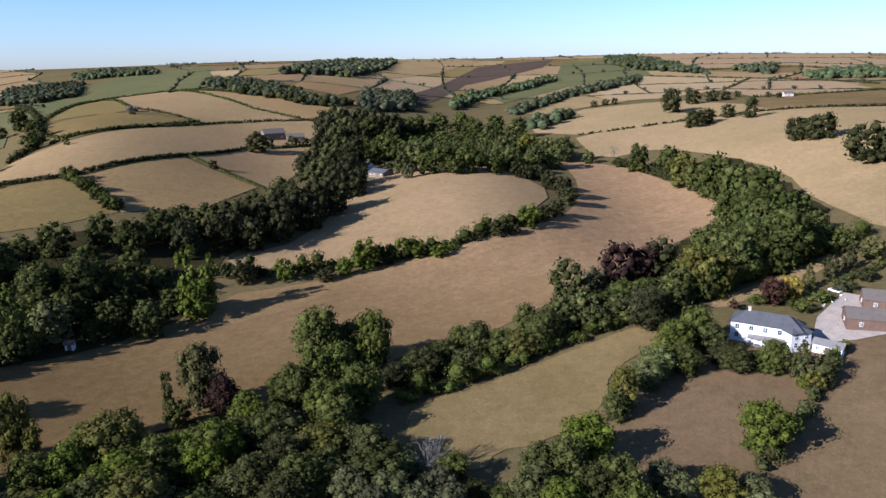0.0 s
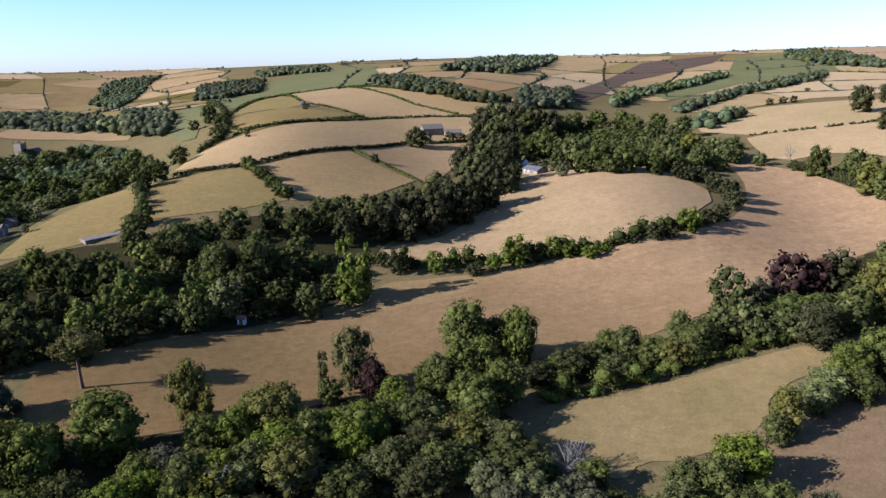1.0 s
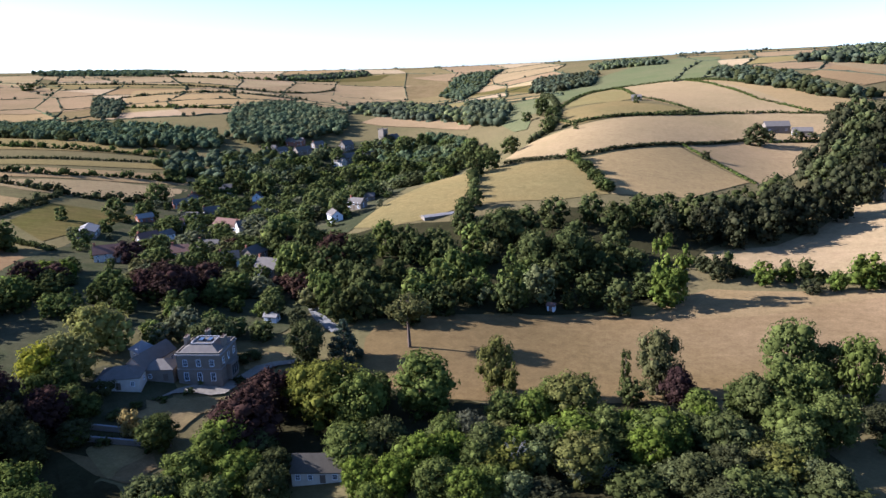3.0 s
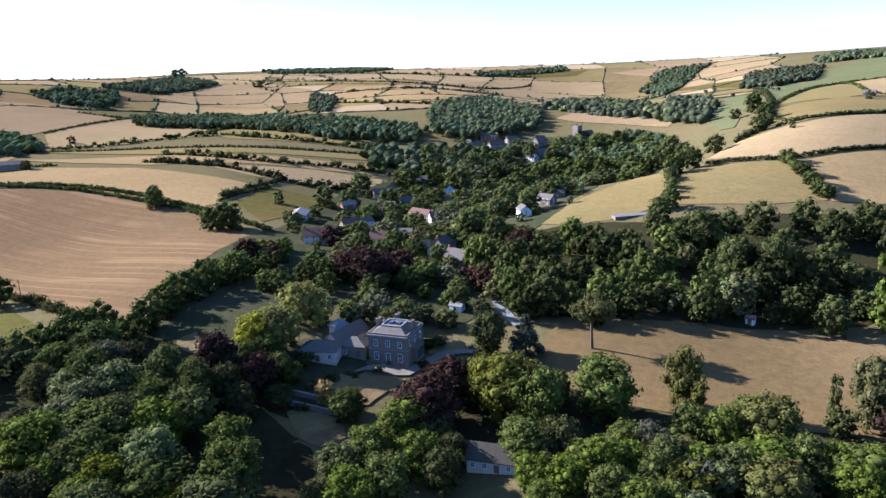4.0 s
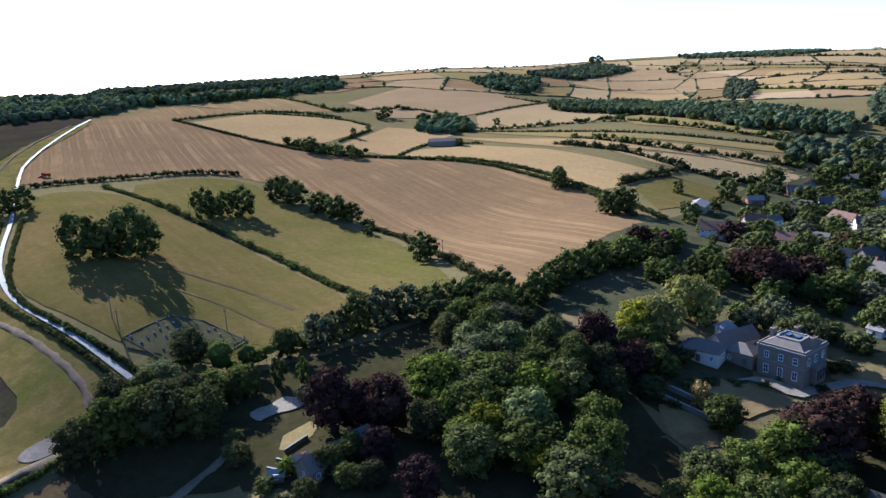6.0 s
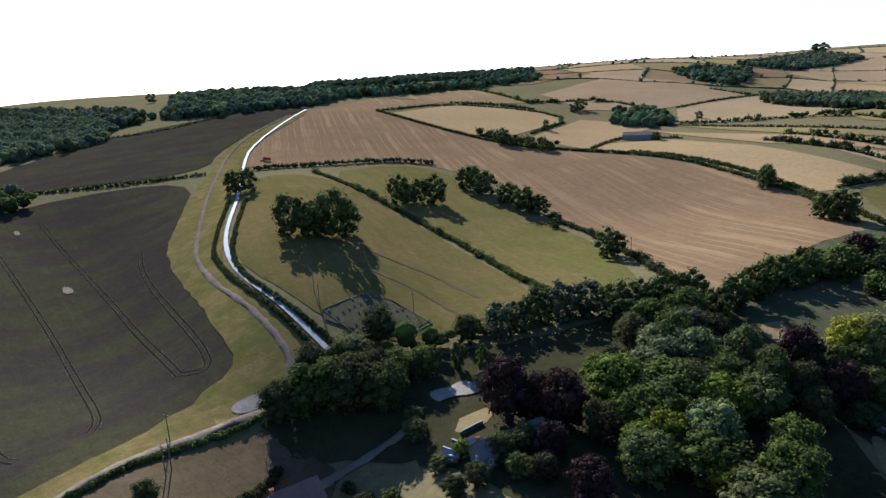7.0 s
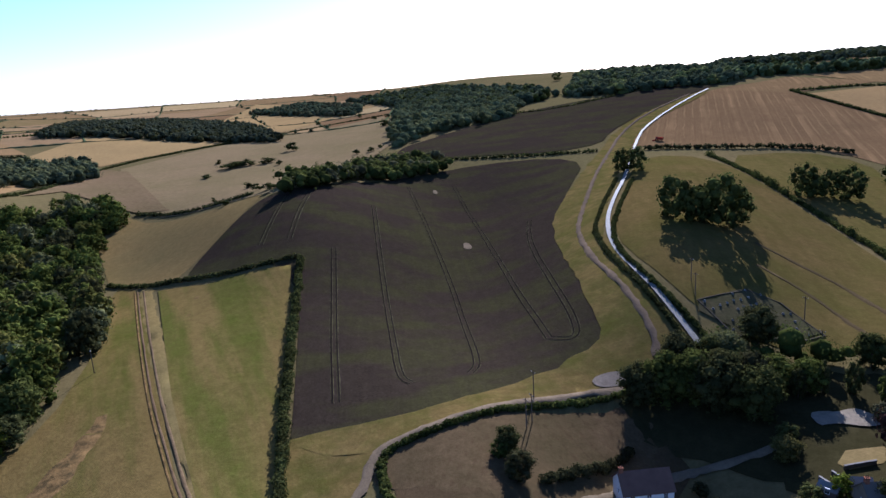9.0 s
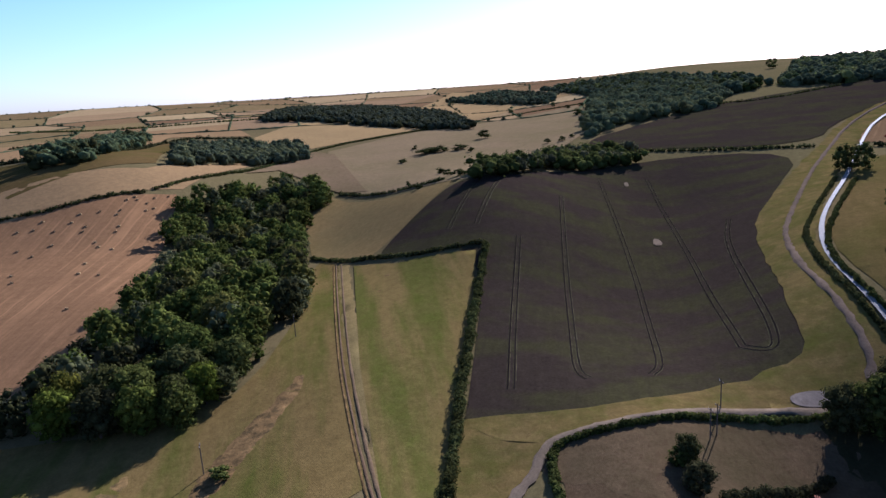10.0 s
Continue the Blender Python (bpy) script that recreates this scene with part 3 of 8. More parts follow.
def patchwork(bearings, ranges, cols, rows_, kinds, seed):
    """Distant small fields between hedgerows, laid out between two bearings (leftwards positive) and two ranges."""
    rng = np.random.default_rng(seed)
    az = np.linspace(*bearings, cols + 1)[None, :] + rng.uniform(-.25, .25, (rows_ + 1, cols + 1)) * (bearings[1] - bearings[0]) / cols
    rr = np.geomspace(*ranges, rows_ + 1)[:, None] * (1 + rng.uniform(-.28, .28, (rows_ + 1, cols + 1)) * ((ranges[1] / ranges[0]) ** (1 / rows_) - 1))
    x, y = -np.sin(np.radians(az)) * rr, np.cos(np.radians(az)) * rr
    at = lambda i, j: (round(float(x[i, j])), round(float(y[i, j])))
    for i in range(rows_):
        for j in range(cols):
            kind = kinds[rng.integers(len(kinds))]
            field(kind, "small distant field between hedgerows", [at(i, j), at(i, j + 1), at(i + 1, j + 1), at(i + 1, j)], 0.55)
    vs, fs, c, rad, n = [], [], [], [], 0
    for i in range(rows_ + 1):
        for j in range(cols + 1):
            for i2, j2 in ((i + 1, j), (i, j + 1)):
                if i2 > rows_ or j2 > cols or rng.uniform() < 0.1:
                    continue
                p = stations([at(i, j), at(i2, j2)], 7.0)
                m = len(p)
                d = np.array(p[-1]) - p[0]
                side = np.array([-d[1], d[0]]) / max(np.hypot(*d), 1e-6)
                wide, tall_ = rng.uniform(1.0, 2.0, m), rng.uniform(1.3, 2.6, m)
                z = height(p[:, 0], p[:, 1])
                ring = np.stack([np.column_stack([p + side * (wide * k)[:, None], z + tall_ * h - 0.4]) for k, h in ((-1, 0), (-0.9, 0.7), (0, 1.1), (0.9, 0.7), (1, 0))], 1)
                vs.append(ring.reshape(-1, 3))
                a = (np.arange(m - 1)[:, None] * 5 + np.arange(4)).ravel() + n
                fs.append(np.stack([a, a + 1, a + 6, a + 5], 1))
                n += 5 * m
                k = rng.uniform(size=m) < 0.1
                w = rng.uniform(2.5, 4.5, k.sum())
                c.append(np.column_stack([p[k], z[k] + w * 0.8]))
                rad.append(w)
    v, t, q = clumps(np.concatenate(c), np.concatenate(rad), 6 * len(np.concatenate(rad)), 1.6, seed, toss=0.2)
    me = mesh_of("hedgerow", np.concatenate([np.concatenate(vs), v]), [np.concatenate(fs), t + n, q + n], M_LEAF["far"], True)
    tagged(new("hedgerow", me), "distant dark hedgerows with scattered trees", "hedge", kind="stuff")

# ---------------------------------------------------------------- fields
patchwork((-42, -4), (1000, 3300), 9, 9, ("dry", "gold", "meadow", "pale", "dry", "orange", "fawn"), 11)
patchwork((-4, 30), (1150, 2300), 7, 5, ("dry","stubble","gold","orange","dry","stubble"), 12)
patchwork((-108, -52), (1000, 2900), 11, 6, ("dry", "gold", "fawn", "pale", "dry", "meadow", "fawn", "gold"), 13)
patchwork((66, 112), (1000, 4300), 8, 7, ("stubble", "fawn", "dry", "stubble", "meadow"), 14)
# The "shade" sheets below paint tree shade onto the ground.
field("shade", "wood floor with tree shade in its dark colour", [(81.8, 214.1), (112, 283), (141, 294), (180, 266), (225, 245), (273, 213), (369, 203), (449, 213), (332, 172), (256, 180), (214, 173), (186, 156), (139.3, 183.4), (107.4, 192.8)], layer=1.00, soft=2)
field("shade", "copse floor with tree shade in its dark colour", [(59.7, 178.3), (84.0, 157.4), (93.0, 134.7), (124.7, 116.8), (142.4, 99.7), (149.1, 64.2), (119.5, 50.4), (35.5, 148.9)], layer=1.08, soft=2)
field("shade", "copse floor with tree shade in its dark colour", [(-74, 228), (-58, 242), (-33, 244), (-17.3, 201.7), (-1.4, 172.1), (5.1, 136.8), (8.3, 124.3), (-52.4, 143.5)], layer=1.16, soft=2)
field("shade", "ground by the lane junction, coloured dark as shade", [(-138.2, 127.3), (-126.3, 148.5), (-106.2, 174.3), (-70.7, 210.9), (-33, 238), (-14.6, 221.9), (9.3, 185.7), (8.8, 138.4), (-44.4, 110.9), (-94.4, 124.8), (-112.0, 115.0), (-123.8, 113.7)], layer=1.24, soft=2)
# Village garden ground, toned dark partly for the shade under its trees.
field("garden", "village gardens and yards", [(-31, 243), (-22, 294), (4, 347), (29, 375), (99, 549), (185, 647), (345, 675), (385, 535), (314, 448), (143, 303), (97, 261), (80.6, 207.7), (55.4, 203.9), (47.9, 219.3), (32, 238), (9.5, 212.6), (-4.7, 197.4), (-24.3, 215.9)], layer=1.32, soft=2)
field("shade", "ground under the lane-side trees, coloured dark as shade", [(160.8, 68.5), (225.0, 37.5), (325, -8), (433, -39), (494, -1), (519, -45), (410, -71), (326, -75), (271, -27), (204.1, 26.8), (161.4, 60.5)], layer=1.40, soft=2)
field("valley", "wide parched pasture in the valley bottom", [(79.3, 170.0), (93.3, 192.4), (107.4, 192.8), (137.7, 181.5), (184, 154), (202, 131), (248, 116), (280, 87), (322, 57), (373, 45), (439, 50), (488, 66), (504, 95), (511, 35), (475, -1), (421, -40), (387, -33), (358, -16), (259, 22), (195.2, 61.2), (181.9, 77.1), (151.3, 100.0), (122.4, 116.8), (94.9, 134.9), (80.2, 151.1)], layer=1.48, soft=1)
field("fawn", "rounded parched pasture on a low spur", [(245, 179), (285, 159), (381, 175), (462, 168), (451, 128), (421, 86), (398, 60), (340, 64), (297, 84), (271, 110), (254, 140), (240, 167)], layer=1.56, soft=1)
field("meadow", "dry olive meadow below the lane hedge", [(137.3, 54.7), (158.1, 60.1), (169.8, 48.4), (196.0, 23.9), (214.6, 5.1), (227.8, -12.0), (207.2, -5.1), (183.8, 11.3), (165.7, 9.7), (144.9, 23.5), (140.4, 33.3), (130.9, 33.6), (132.6, 44.6)], layer=1.64, soft=1)
field("dry", "narrow dry strip beside the lane", [(230.1, -10.3), (266, -42), (299, -70), (293, -74), (261, -48), (234.1, -22.7)], layer=1.00)
field("worn", "dry meadow with tree shadows", [(191.6, -25.7), (186.8, -38.9), (169.5, -32.6), (151.7, -17.5), (146.6, 1.9), (161.6, 1.3), (180.8, -10.9)], layer=1.08)
field("worn", "dry paddock behind the white house", [(220, -103), (201.7, -56.4), (173.5, -40.0), (157.4, -31.0), (145.5, -26.1), (134.9, -29.9), (141.7, -71.7)], layer=1.16)
field("gold", "steep gold pasture above the village", [(139, 303), (165, 318), (190, 331), (223, 348), (305, 434), (224, 313), (204, 294), (187, 279), (168, 279), (150, 285)], layer=1.24)
field("gold", "gold pasture on the hillside", [(247, 332), (281, 297), (256, 242), (232, 252), (201, 277), (214, 300)], layer=1.32)
field("orange", "parched orange field on the hillside", [(290, 291), (379, 298), (355, 230), (293, 221), (265, 236), (257, 241)], layer=1.40)
field("dry", "parched field beside the wood belt", [(383, 299), (466, 307), (519, 277), (463, 254), (391, 230), (354, 225)], layer=1.48)
field("dry", "long parched field under the hill farm", [(278, 361), (336, 408), (369, 390), (441, 386), (561, 366), (611, 317), (526, 272), (474, 308), (390, 303), (300, 297), (279, 302)], layer=1.56, soft=1)
field("gold", "dry hill field", [(449, 481), (507, 471), (512, 384), (449, 390), (377, 395), (406, 448)], layer=1.64)
field("dry", "dry hill field", [(761, 718), (794, 633), (597, 332), (510, 383), (537, 475)], layer=1.00)
field("gold", "dry hill field", [(462, 500), (717, 677), (535, 472), (506, 470)], layer=1.08)
field("orange", "dry hill field", [(790, 628), (690, 443), (749, 343), (796, 276), (687, 333), (620, 325), (595, 336)], layer=1.16)
field("green", "pale green hilltop pasture", [(498, 645), (865, 936), (1316, 1090), (1344, 957), (1081, 782), (748, 476), (829, 664), (787, 746), (467, 510), (433, 554)], layer=1.24, soft=1)
field("green", "green crop on the far hillside", [(1093, 304), (1407, 213), (1813, 260), (1976, 158), (1524, 49), (1378, 33), (1196, 161), (919, 220)], layer=1.32)
field("pale", "ripe wheat field", [(1116, 138), (1356, 40), (1269, -121), (1032, -75), (886, 4), (880, 59)], layer=1.40)
field("pale", "ripe wheat field", [(1005, -69), (1267, -122), (1155, -230), (973, -246), (867, -91)], layer=1.48)
field("orange", "dry far field", [(1029, 301), (1123, 303), (939, 211), (928, 229)], layer=1.56)
field("dry", "dry far field", [(847, 192), (1097, 155), (874, 46), (829, 90), (781, 137)], layer=1.64)
field("fawn", "sloping dry pasture", [(684, 128), (810, 91), (844, -11), (732, -116), (674, -15), (629, 75), (647, 116)], layer=1.00)
field("meadow", "dull green strip of pasture", [(743, -80), (837, -90), (961, -243), (1038, -378), (810, -298), (713, -102)], layer=1.08)
field("fawn", "wide dry hillside pasture", [(628, 79), (672, -10), (712, -107), (713, -186), (789, -293), (300, -133), (309, -89), (381, -73), (452, -69), (515, -40), (563, 4), (521, 45), (565, 62)], layer=1.16, soft=1)
field("plough", "ploughed brown hillside", [(920, 349), (1639, 435), (2068, 322), (1640, 281), (1219, 346), (823, 290)], layer=1.24)
field("pale", "pale far stubble", [(1992, 89), (2485, -3), (2148, -277), (1968, -499), (2045, -685), (1381, -472), (1613, -233), (1480, -33), (1764, 66)], layer=1.32)
field("dry", "far dry field", [(1332, 571), (2217, 840), (2330, 713), (1943, 507), (1428, 462), (1155, 474)], layer=1.40)
field("dry", "far dry field", [(981, 664), (1095, 621), (984, 518), (838, 522)], layer=1.48)
field("orange", "far dry field", [(989, 525), (911, 402), (778, 382), (814, 467)], layer=1.56)
field("dry", "dry field by the church", [(387, 778), (490, 892), (443, 611), (409, 581), (406, 662), (388, 734)], layer=1.64)
field("olive", "far green-brown field", [(1028, 1486), (980, 1130), (833, 987), (949, 1329)], layer=1.00)
field("orange", "far orange stubble", [(211, 1343), (271, 1582), (449, 1531), (496, 1388), (351, 1065), (191, 1195)], layer=1.08)
field("stubble", "large stubble field with swathe lines", [(-380, 355), (-413, 376), (-471, 447), (-555, 629), (-554, 732), (-454, 650), (-305, 587), (-207, 545), (-125, 528), (-40, 457), (13, 354), (-17, 312), (-26, 249), (-36, 236), (-77, 286), (-111, 339), (-137, 360), (-183, 418), (-272, 463), (-330, 458)], layer=1.16, soft=1)
field("olive", "olive pasture with tree clumps", [(-300, 276), (-345, 330), (-322, 364), (-227, 315), (-172, 289), (-99, 236), (-109, 213), (-113.2, 175.6), (-126.0, 169.0), (-143.6, 165.4), (-157.7, 166.8), (-198, 180), (-226, 199), (-266, 240)], layer=1.24, soft=1)
field("olive", "olive pasture between hedges", [(-325, 376), (-318, 446), (-272, 454), (-226, 407), (-154, 361), (-110, 328), (-76, 270), (-60, 235), (-80, 239), (-98, 239), (-171, 294), (-228, 322)], layer=1.32, soft=1)
field("dark", "large dark crop field with tramlines", [(-390, 323), (-297, 223), (-269, 197), (-169.6, 143.7), (-156.9, 135.7), (-153.4, 118.2), (-151.0, 93.0), (-149.6, 66.1), (-158.2, 45.3), (-162.5, 35.3), (-164.0, 37.0), (-285, 77), (-302, 42), (-320, 29), (-401, 94), (-389, 108), (-452, 235)], layer=1.40, soft=2)
field("dark", "upper dark crop field", [(-455, 237), (-476, 253), (-398, 335), (-467, 411), (-549, 600), (-604, 727), (-624, 553), (-642, 418), (-579, 294), (-560, 248), (-488, 212)], layer=1.48, soft=2)
field("verge", "grass bank between field and lane", [(-543, 603), (-503, 490), (-454, 403), (-382, 321), (-297, 223), (-269, 197), (-195, 155), (-158.5, 135.9), (-156.4, 124.0), (-155.6, 116.8), (-154.2, 103.0), (-151.6, 86.6), (-151.2, 69.3), (-156.3, 54.8), (-160.2, 43.1), (-162.6, 34.5), (-144.2, 43.7), (-141.7, 63.2), (-139.6, 111.9), (-137.9, 128.1), (-139.5, 139.5), (-133.5, 149.7), (-152.4, 156.3), (-201, 176), (-243, 207), (-341, 308), (-447, 423), (-527, 594)], layer=2.56, soft=1)
field("strip", "olive grass strip beside the hedge", [(-315, 21), (-293, 38), (-283, 72), (-245, 60), (-175.8, 36.7), (-114.9, 17.6), (-117.1, 9.7), (-200.4, 12.4)], layer=1.64)
field("strip", "dry grass beside the wood belt", [(-335, 16), (-205.4, 9.4), (-118.0, 6.5), (-144.0, -79.1), (-191.4, -99.8), (-183.9, -56.2), (-189.4, -35.3), (-197.9, -20.3), (-252, -4), (-363, 3)], layer=1.00, soft=1)
field("gold", "dry grass in the side valley", [(-506, 21), (-478, 31), (-402, 93), (-319, 28), (-338, 19), (-378, 3), (-467, 1)], layer=1.08)
field("stubble_left", "orange stubble field with bales", [(-371, -205), (-421, -187), (-473, -81), (-477, -78), (-431, -76), (-354, -76), (-266, -80), (-230, -87), (-213, -106), (-207, -125)], layer=1.16, soft=1)
field("orange", "long orange stubble field", [(-443, -231), (-460, -206), (-517, -103), (-710, -16), (-487, -76), (-426, -163)], layer=1.24)
field("olive", "green-brown field", [(-568, -288), (-652, -284), (-528, -156), (-908, -141), (-540, -100), (-460, -172)], layer=1.32)
field("orange", "dry field on the far slope", [(-879, -56), (-1098, 22), (-923, 180), (-819, 54), (-783, 18)], layer=1.40)
field("slope", "rough dry slope dotted with bushes", [(-749, 34), (-886, 164), (-947, 293), (-976, 411), (-714, 330), (-602, 261), (-388, 101), (-444, 70), (-479, 41)], layer=1.48)
field("slope", "rough pasture beside the track", [(-762, 13), (-723, 39), (-495, 47), (-511, 27), (-613, -15), (-573, -41)], layer=2.56)
field("orange", "far dry field", [(-2228, 516), (-1218, 587), (-1249, 469), (-1030, 271), (-1240, 185)], layer=1.64)
field("orange", "far dry field", [(-1085, -469), (-1010, -369), (-1073, -222), (-1101, -95), (-920, -52), (-930, -152), (-529, -159)], layer=1.00)
field("dry", "far dry field", [(-1975, -117), (-2066, 93), (-2244, 479), (-1745, 253), (-1114, 9)], layer=1.08)
field("paddock", "bare paddock below the lane", [(-141.9, 56.1), (-138.4, 88.3), (-124.2, 125.3), (-111.3, 113.5), (-93.1, 83.5), (-129.2, 40.0)], layer=1.16, soft=2)
field("orange", "stubble field beyond the hedge", [(-188, 589), (-138, 617), (-69, 575), (24, 482), (-4, 441), (-26, 430), (-62, 478), (-114, 525), (-187, 559)], layer=1.24)
field("dry", "dry field above the village", [(-17, 562), (68, 571), (124, 554), (90, 508), (55, 499), (15, 522)], layer=1.32)
field("olive", "small green-brown field above the village", [(2, 437), (26, 482), (73, 452), (36, 408), (14, 383)], layer=1.40)
field("orange", "narrow stubble field", [(-175, 680), (-53, 635), (154, 598), (126, 569), (24, 575), (-59, 583)], layer=1.48)
field("gold", "narrow dry field", [(-167, 726), (-28, 675), (150, 634), (146, 617), (-55, 646)], layer=1.56)
field("gold", "dry field on the far slope", [(-19, 816), (35, 895), (157, 698), (133, 663), (4, 742)], layer=1.64)
field("dry", "dry field on the far slope", [(-188, 859), (-123, 1042), (7, 997), (-21, 815), (-108, 741), (-163, 753)], layer=1.00)
field("orange", "stubble field on the far slope", [(-264, 595), (-261, 733), (-175, 729), (-190, 555), (-237, 584)], layer=1.08)
field("orange", "stubble field on the far slope", [(-459, 647), (-440, 760), (-330, 768), (-272, 723), (-282, 611), (-327, 586)], layer=1.16)
field("stubble", "stubble field on the far slope", [(-540, 628), (-570, 778), (-465, 792), (-470, 645)], layer=1.24)
field("stubble", "stubble field near the skyline", [(-645, 829), (-630, 989), (-529, 976), (-357, 825), (-446, 777)], layer=1.32)
field("dry", "dry slope near the skyline", [(-381, 908), (-361, 1138), (-219, 1120), (-131, 1021), (-207, 824), (-281, 803)], layer=1.40)
field("orange", "far stubble field", [(208, 1375), (378, 1415), (426, 1299), (304, 1016), (191, 1199)], layer=1.48)
field("dry", "far dry field", [(-117, 1428), (20, 1974), (191, 1568), (145, 1263), (53, 1276), (-55, 1353)], layer=1.56)
field("stubble", "field near the skyline", [(-802, 1088), (-707, 1304), (-420, 1235), (-448, 1036), (-590, 994)], layer=1.64)
field("dry", "distant valley field", [(372, 1616), (871, 2093), (1147, 1917), (691, 1743)], layer=1.00)
field("olive", "distant valley field", [(851, 2266), (1237, 2233), (1121, 2102), (873, 2110)], layer=1.08)
field("dry", "distant valley field", [(1239, 2080), (1541, 2055), (1422, 1838), (1246, 1886)], layer=1.16)
field("dry", "distant hill field", [(93, 2299), (314, 2449), (542, 2198), (190, 2000)], layer=1.24)
field("gold", "distant hill field", [(104, 1922), (450, 1837), (377, 1595), (133, 1734)], layer=1.32)
field("dry", "distant valley field", [(616, 1822), (941, 1836), (847, 1274), (648, 1570)], layer=1.40)
field("green", "small green meadow in the valley", [(426.9, 555.1), (462.1, 563.6), (421.8, 498.0), (393.0, 469.3), (390.8, 483.8)], layer=1.9)
field("lawn", "dry lawn beside the drive", [(53.5, 198.1), (56.9, 196.0), (62.6, 191.8), (64.1, 189.1), (59.3, 188.2), (52.7, 189.0)], layer=2.7, soft=2)
# Two lighter sheets that paint pools of sun on darker ground.
field("meadow", "rough glade grass painted as a sunlit patch", [(6.3, 168.5), (12.7, 167.0), (19.3, 162.6), (18.2, 158.8), (12.6, 157.1), (9.6, 152.3), (8.0, 160.4)], layer=2.2, soft=2)
field("worn", "lighter sheet painted as sun on the shaded meadow", [(-23.0, 216.1), (-16.7, 221.0), (-13.6, 215.3), (-14.5, 206.9), (-17.2, 205.0)], layer=2.2, soft=2)
field("lawn", "dry lawn before the manor", [(23.2, 183.1), (30.8, 182.6), (41.8, 178.9), (37.4, 173.7), (28.4, 167.5), (22.2, 168.9), (20.5, 174.8)], layer=2.48, soft=2)
field("lawn", "dry lawn beside the manor", [(52.0, 200.0), (67.2, 191.0), (61.3, 185.0), (51.1, 189.7)], layer=2.56, soft=2)
field("meadow", "unmown glade by the walled garden", [(1.5, 169.0), (7.1, 164.0), (14.0, 162.1), (20.1, 160.4), (20.0, 154.1), (13.0, 150.3), (7.4, 156.2)], layer=1.64)
field("worn", "shaded meadow behind the trees", [(-26.2, 221.0), (-3, 243), (8.9, 226.0), (-7.6, 213.3), (-19.1, 207.8)], layer=1.00)
field("meadow", "cottage lawn", [(-82.1, 134.8), (-83.9, 140.4), (-79.6, 147.4), (-76.4, 145.0), (-76.0, 140.7), (-78.9, 134.0)], layer=2.08)
field("gravel", "pale gravel turning place", [(-142.7, 116.8), (-143.9, 120.3), (-142.0, 126.3), (-137.5, 128.4), (-135.4, 125.4), (-138.9, 117.2)], layer=3.56, soft=2)
field("concrete", "pale yard before the farm sheds", [(228.4, -48.4), (250, -60), (242, -75), (220.6, -69.2), (213.7, -56.2), (209.5, -43.8)], layer=2.64)
field("gravel", "gravel drive round the manor", [(24.0, 182.8), (32.7, 185.5), (41.1, 178.5), (47.5, 182.1), (57.6, 187.3), (68.8, 183.0), (69.6, 185.0), (56.9, 190.6), (49.3, 186.7), (41.6, 183.7), (35.0, 188.4)], layer=3.72, soft=1)
# Gravel yard; its jagged outline draws the sunlight falling between trees.
field("gravel", "pale gravel yard outlined as a patch of sunlight", [(-98.9, 148.9), (-97.2, 152.4), (-94.9, 153.9), (-94.3, 156.6), (-92.8, 159.2), (-90.1, 158.6), (-87.2, 160.0), (-84.6, 155.6), (-87.0, 152.2), (-90.5, 150.5), (-92.7, 148.1), (-93.7, 145.8)], layer=3.80, soft=1)
field("verge", "rough grass between crop field and lane", [(-162.8, 34.5), (-160.2, 43.3), (-156.2, 55.0), (-151.1, 69.5), (-151.5, 86.8), (-154.0, 103.0), (-149.6, 121.5), (-139.3, 116.7), (-142.4, 95.4), (-141.7, 70.4), (-143.3, 55.7), (-140.5, 48.2), (-132.1, 44.4), (-123.6, 33.3), (-127.6, 22.6)], layer=2.48, soft=1)
field("weeds", "bank of dry weeds", [(-205, -3.4), (-191, -5.3), (-180.5, -10.4), (-171, -14.9), (-163, -19.9), (-153, -24), (-147, -28), (-147, -33), (-157.5, -31.5), (-167.4, -26.0), (-176.7, -20.3), (-187, -12.9), (-199, -7.6)], layer=2.26, soft=2)
field("weeds", "low patch of dry weeds", [(-289, 38), (-278, 34), (-266, 29), (-255, 25), (-257, 23), (-276, 29), (-289, 34)], layer=2.34, soft=2)
field("weeds", "strip of dry weeds", [(-165.5, -45.7), (-162.1, -50.1), (-157.5, -54.0), (-153.4, -55.3), (-151.9, -49.1), (-159.0, -47.0)], layer=1.70, soft=2)
# Garden beds whose dark colour also carries the shade round the manor.
field("garden", "kitchen garden beds coloured dark as shade", [(0.5, 199.3), (11.0, 205.8), (24.7, 206.0), (33.2, 190.7), (31.2, 183.0), (24.0, 175.0), (19.7, 162.7), (11.4, 164.8), (3.8, 171.4)], layer=1.08, soft=2)
# Another dark sheet with tree shade put into its colour.
field("shade", "rough ground below the garden, coloured dark as shade", [(-16.3, 191.9), (0.5, 199.3), (3.8, 171.4), (0.1, 168.8), (5.3, 153.9), (12.8, 148.4), (5.3, 127.9), (-9.6, 125.7), (-17.2, 161.5)], layer=1.16, soft=2)
field("worn", "rough dry ground between the paddocks", [(122.6, 15.0), (165.1, 13.9), (193.5, -11.2), (214.0, -44.5), (237, -109), (133.9, -72.6)], layer=0.84)
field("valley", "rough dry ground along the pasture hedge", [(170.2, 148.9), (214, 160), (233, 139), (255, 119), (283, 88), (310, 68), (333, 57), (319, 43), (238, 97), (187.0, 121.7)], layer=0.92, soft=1)
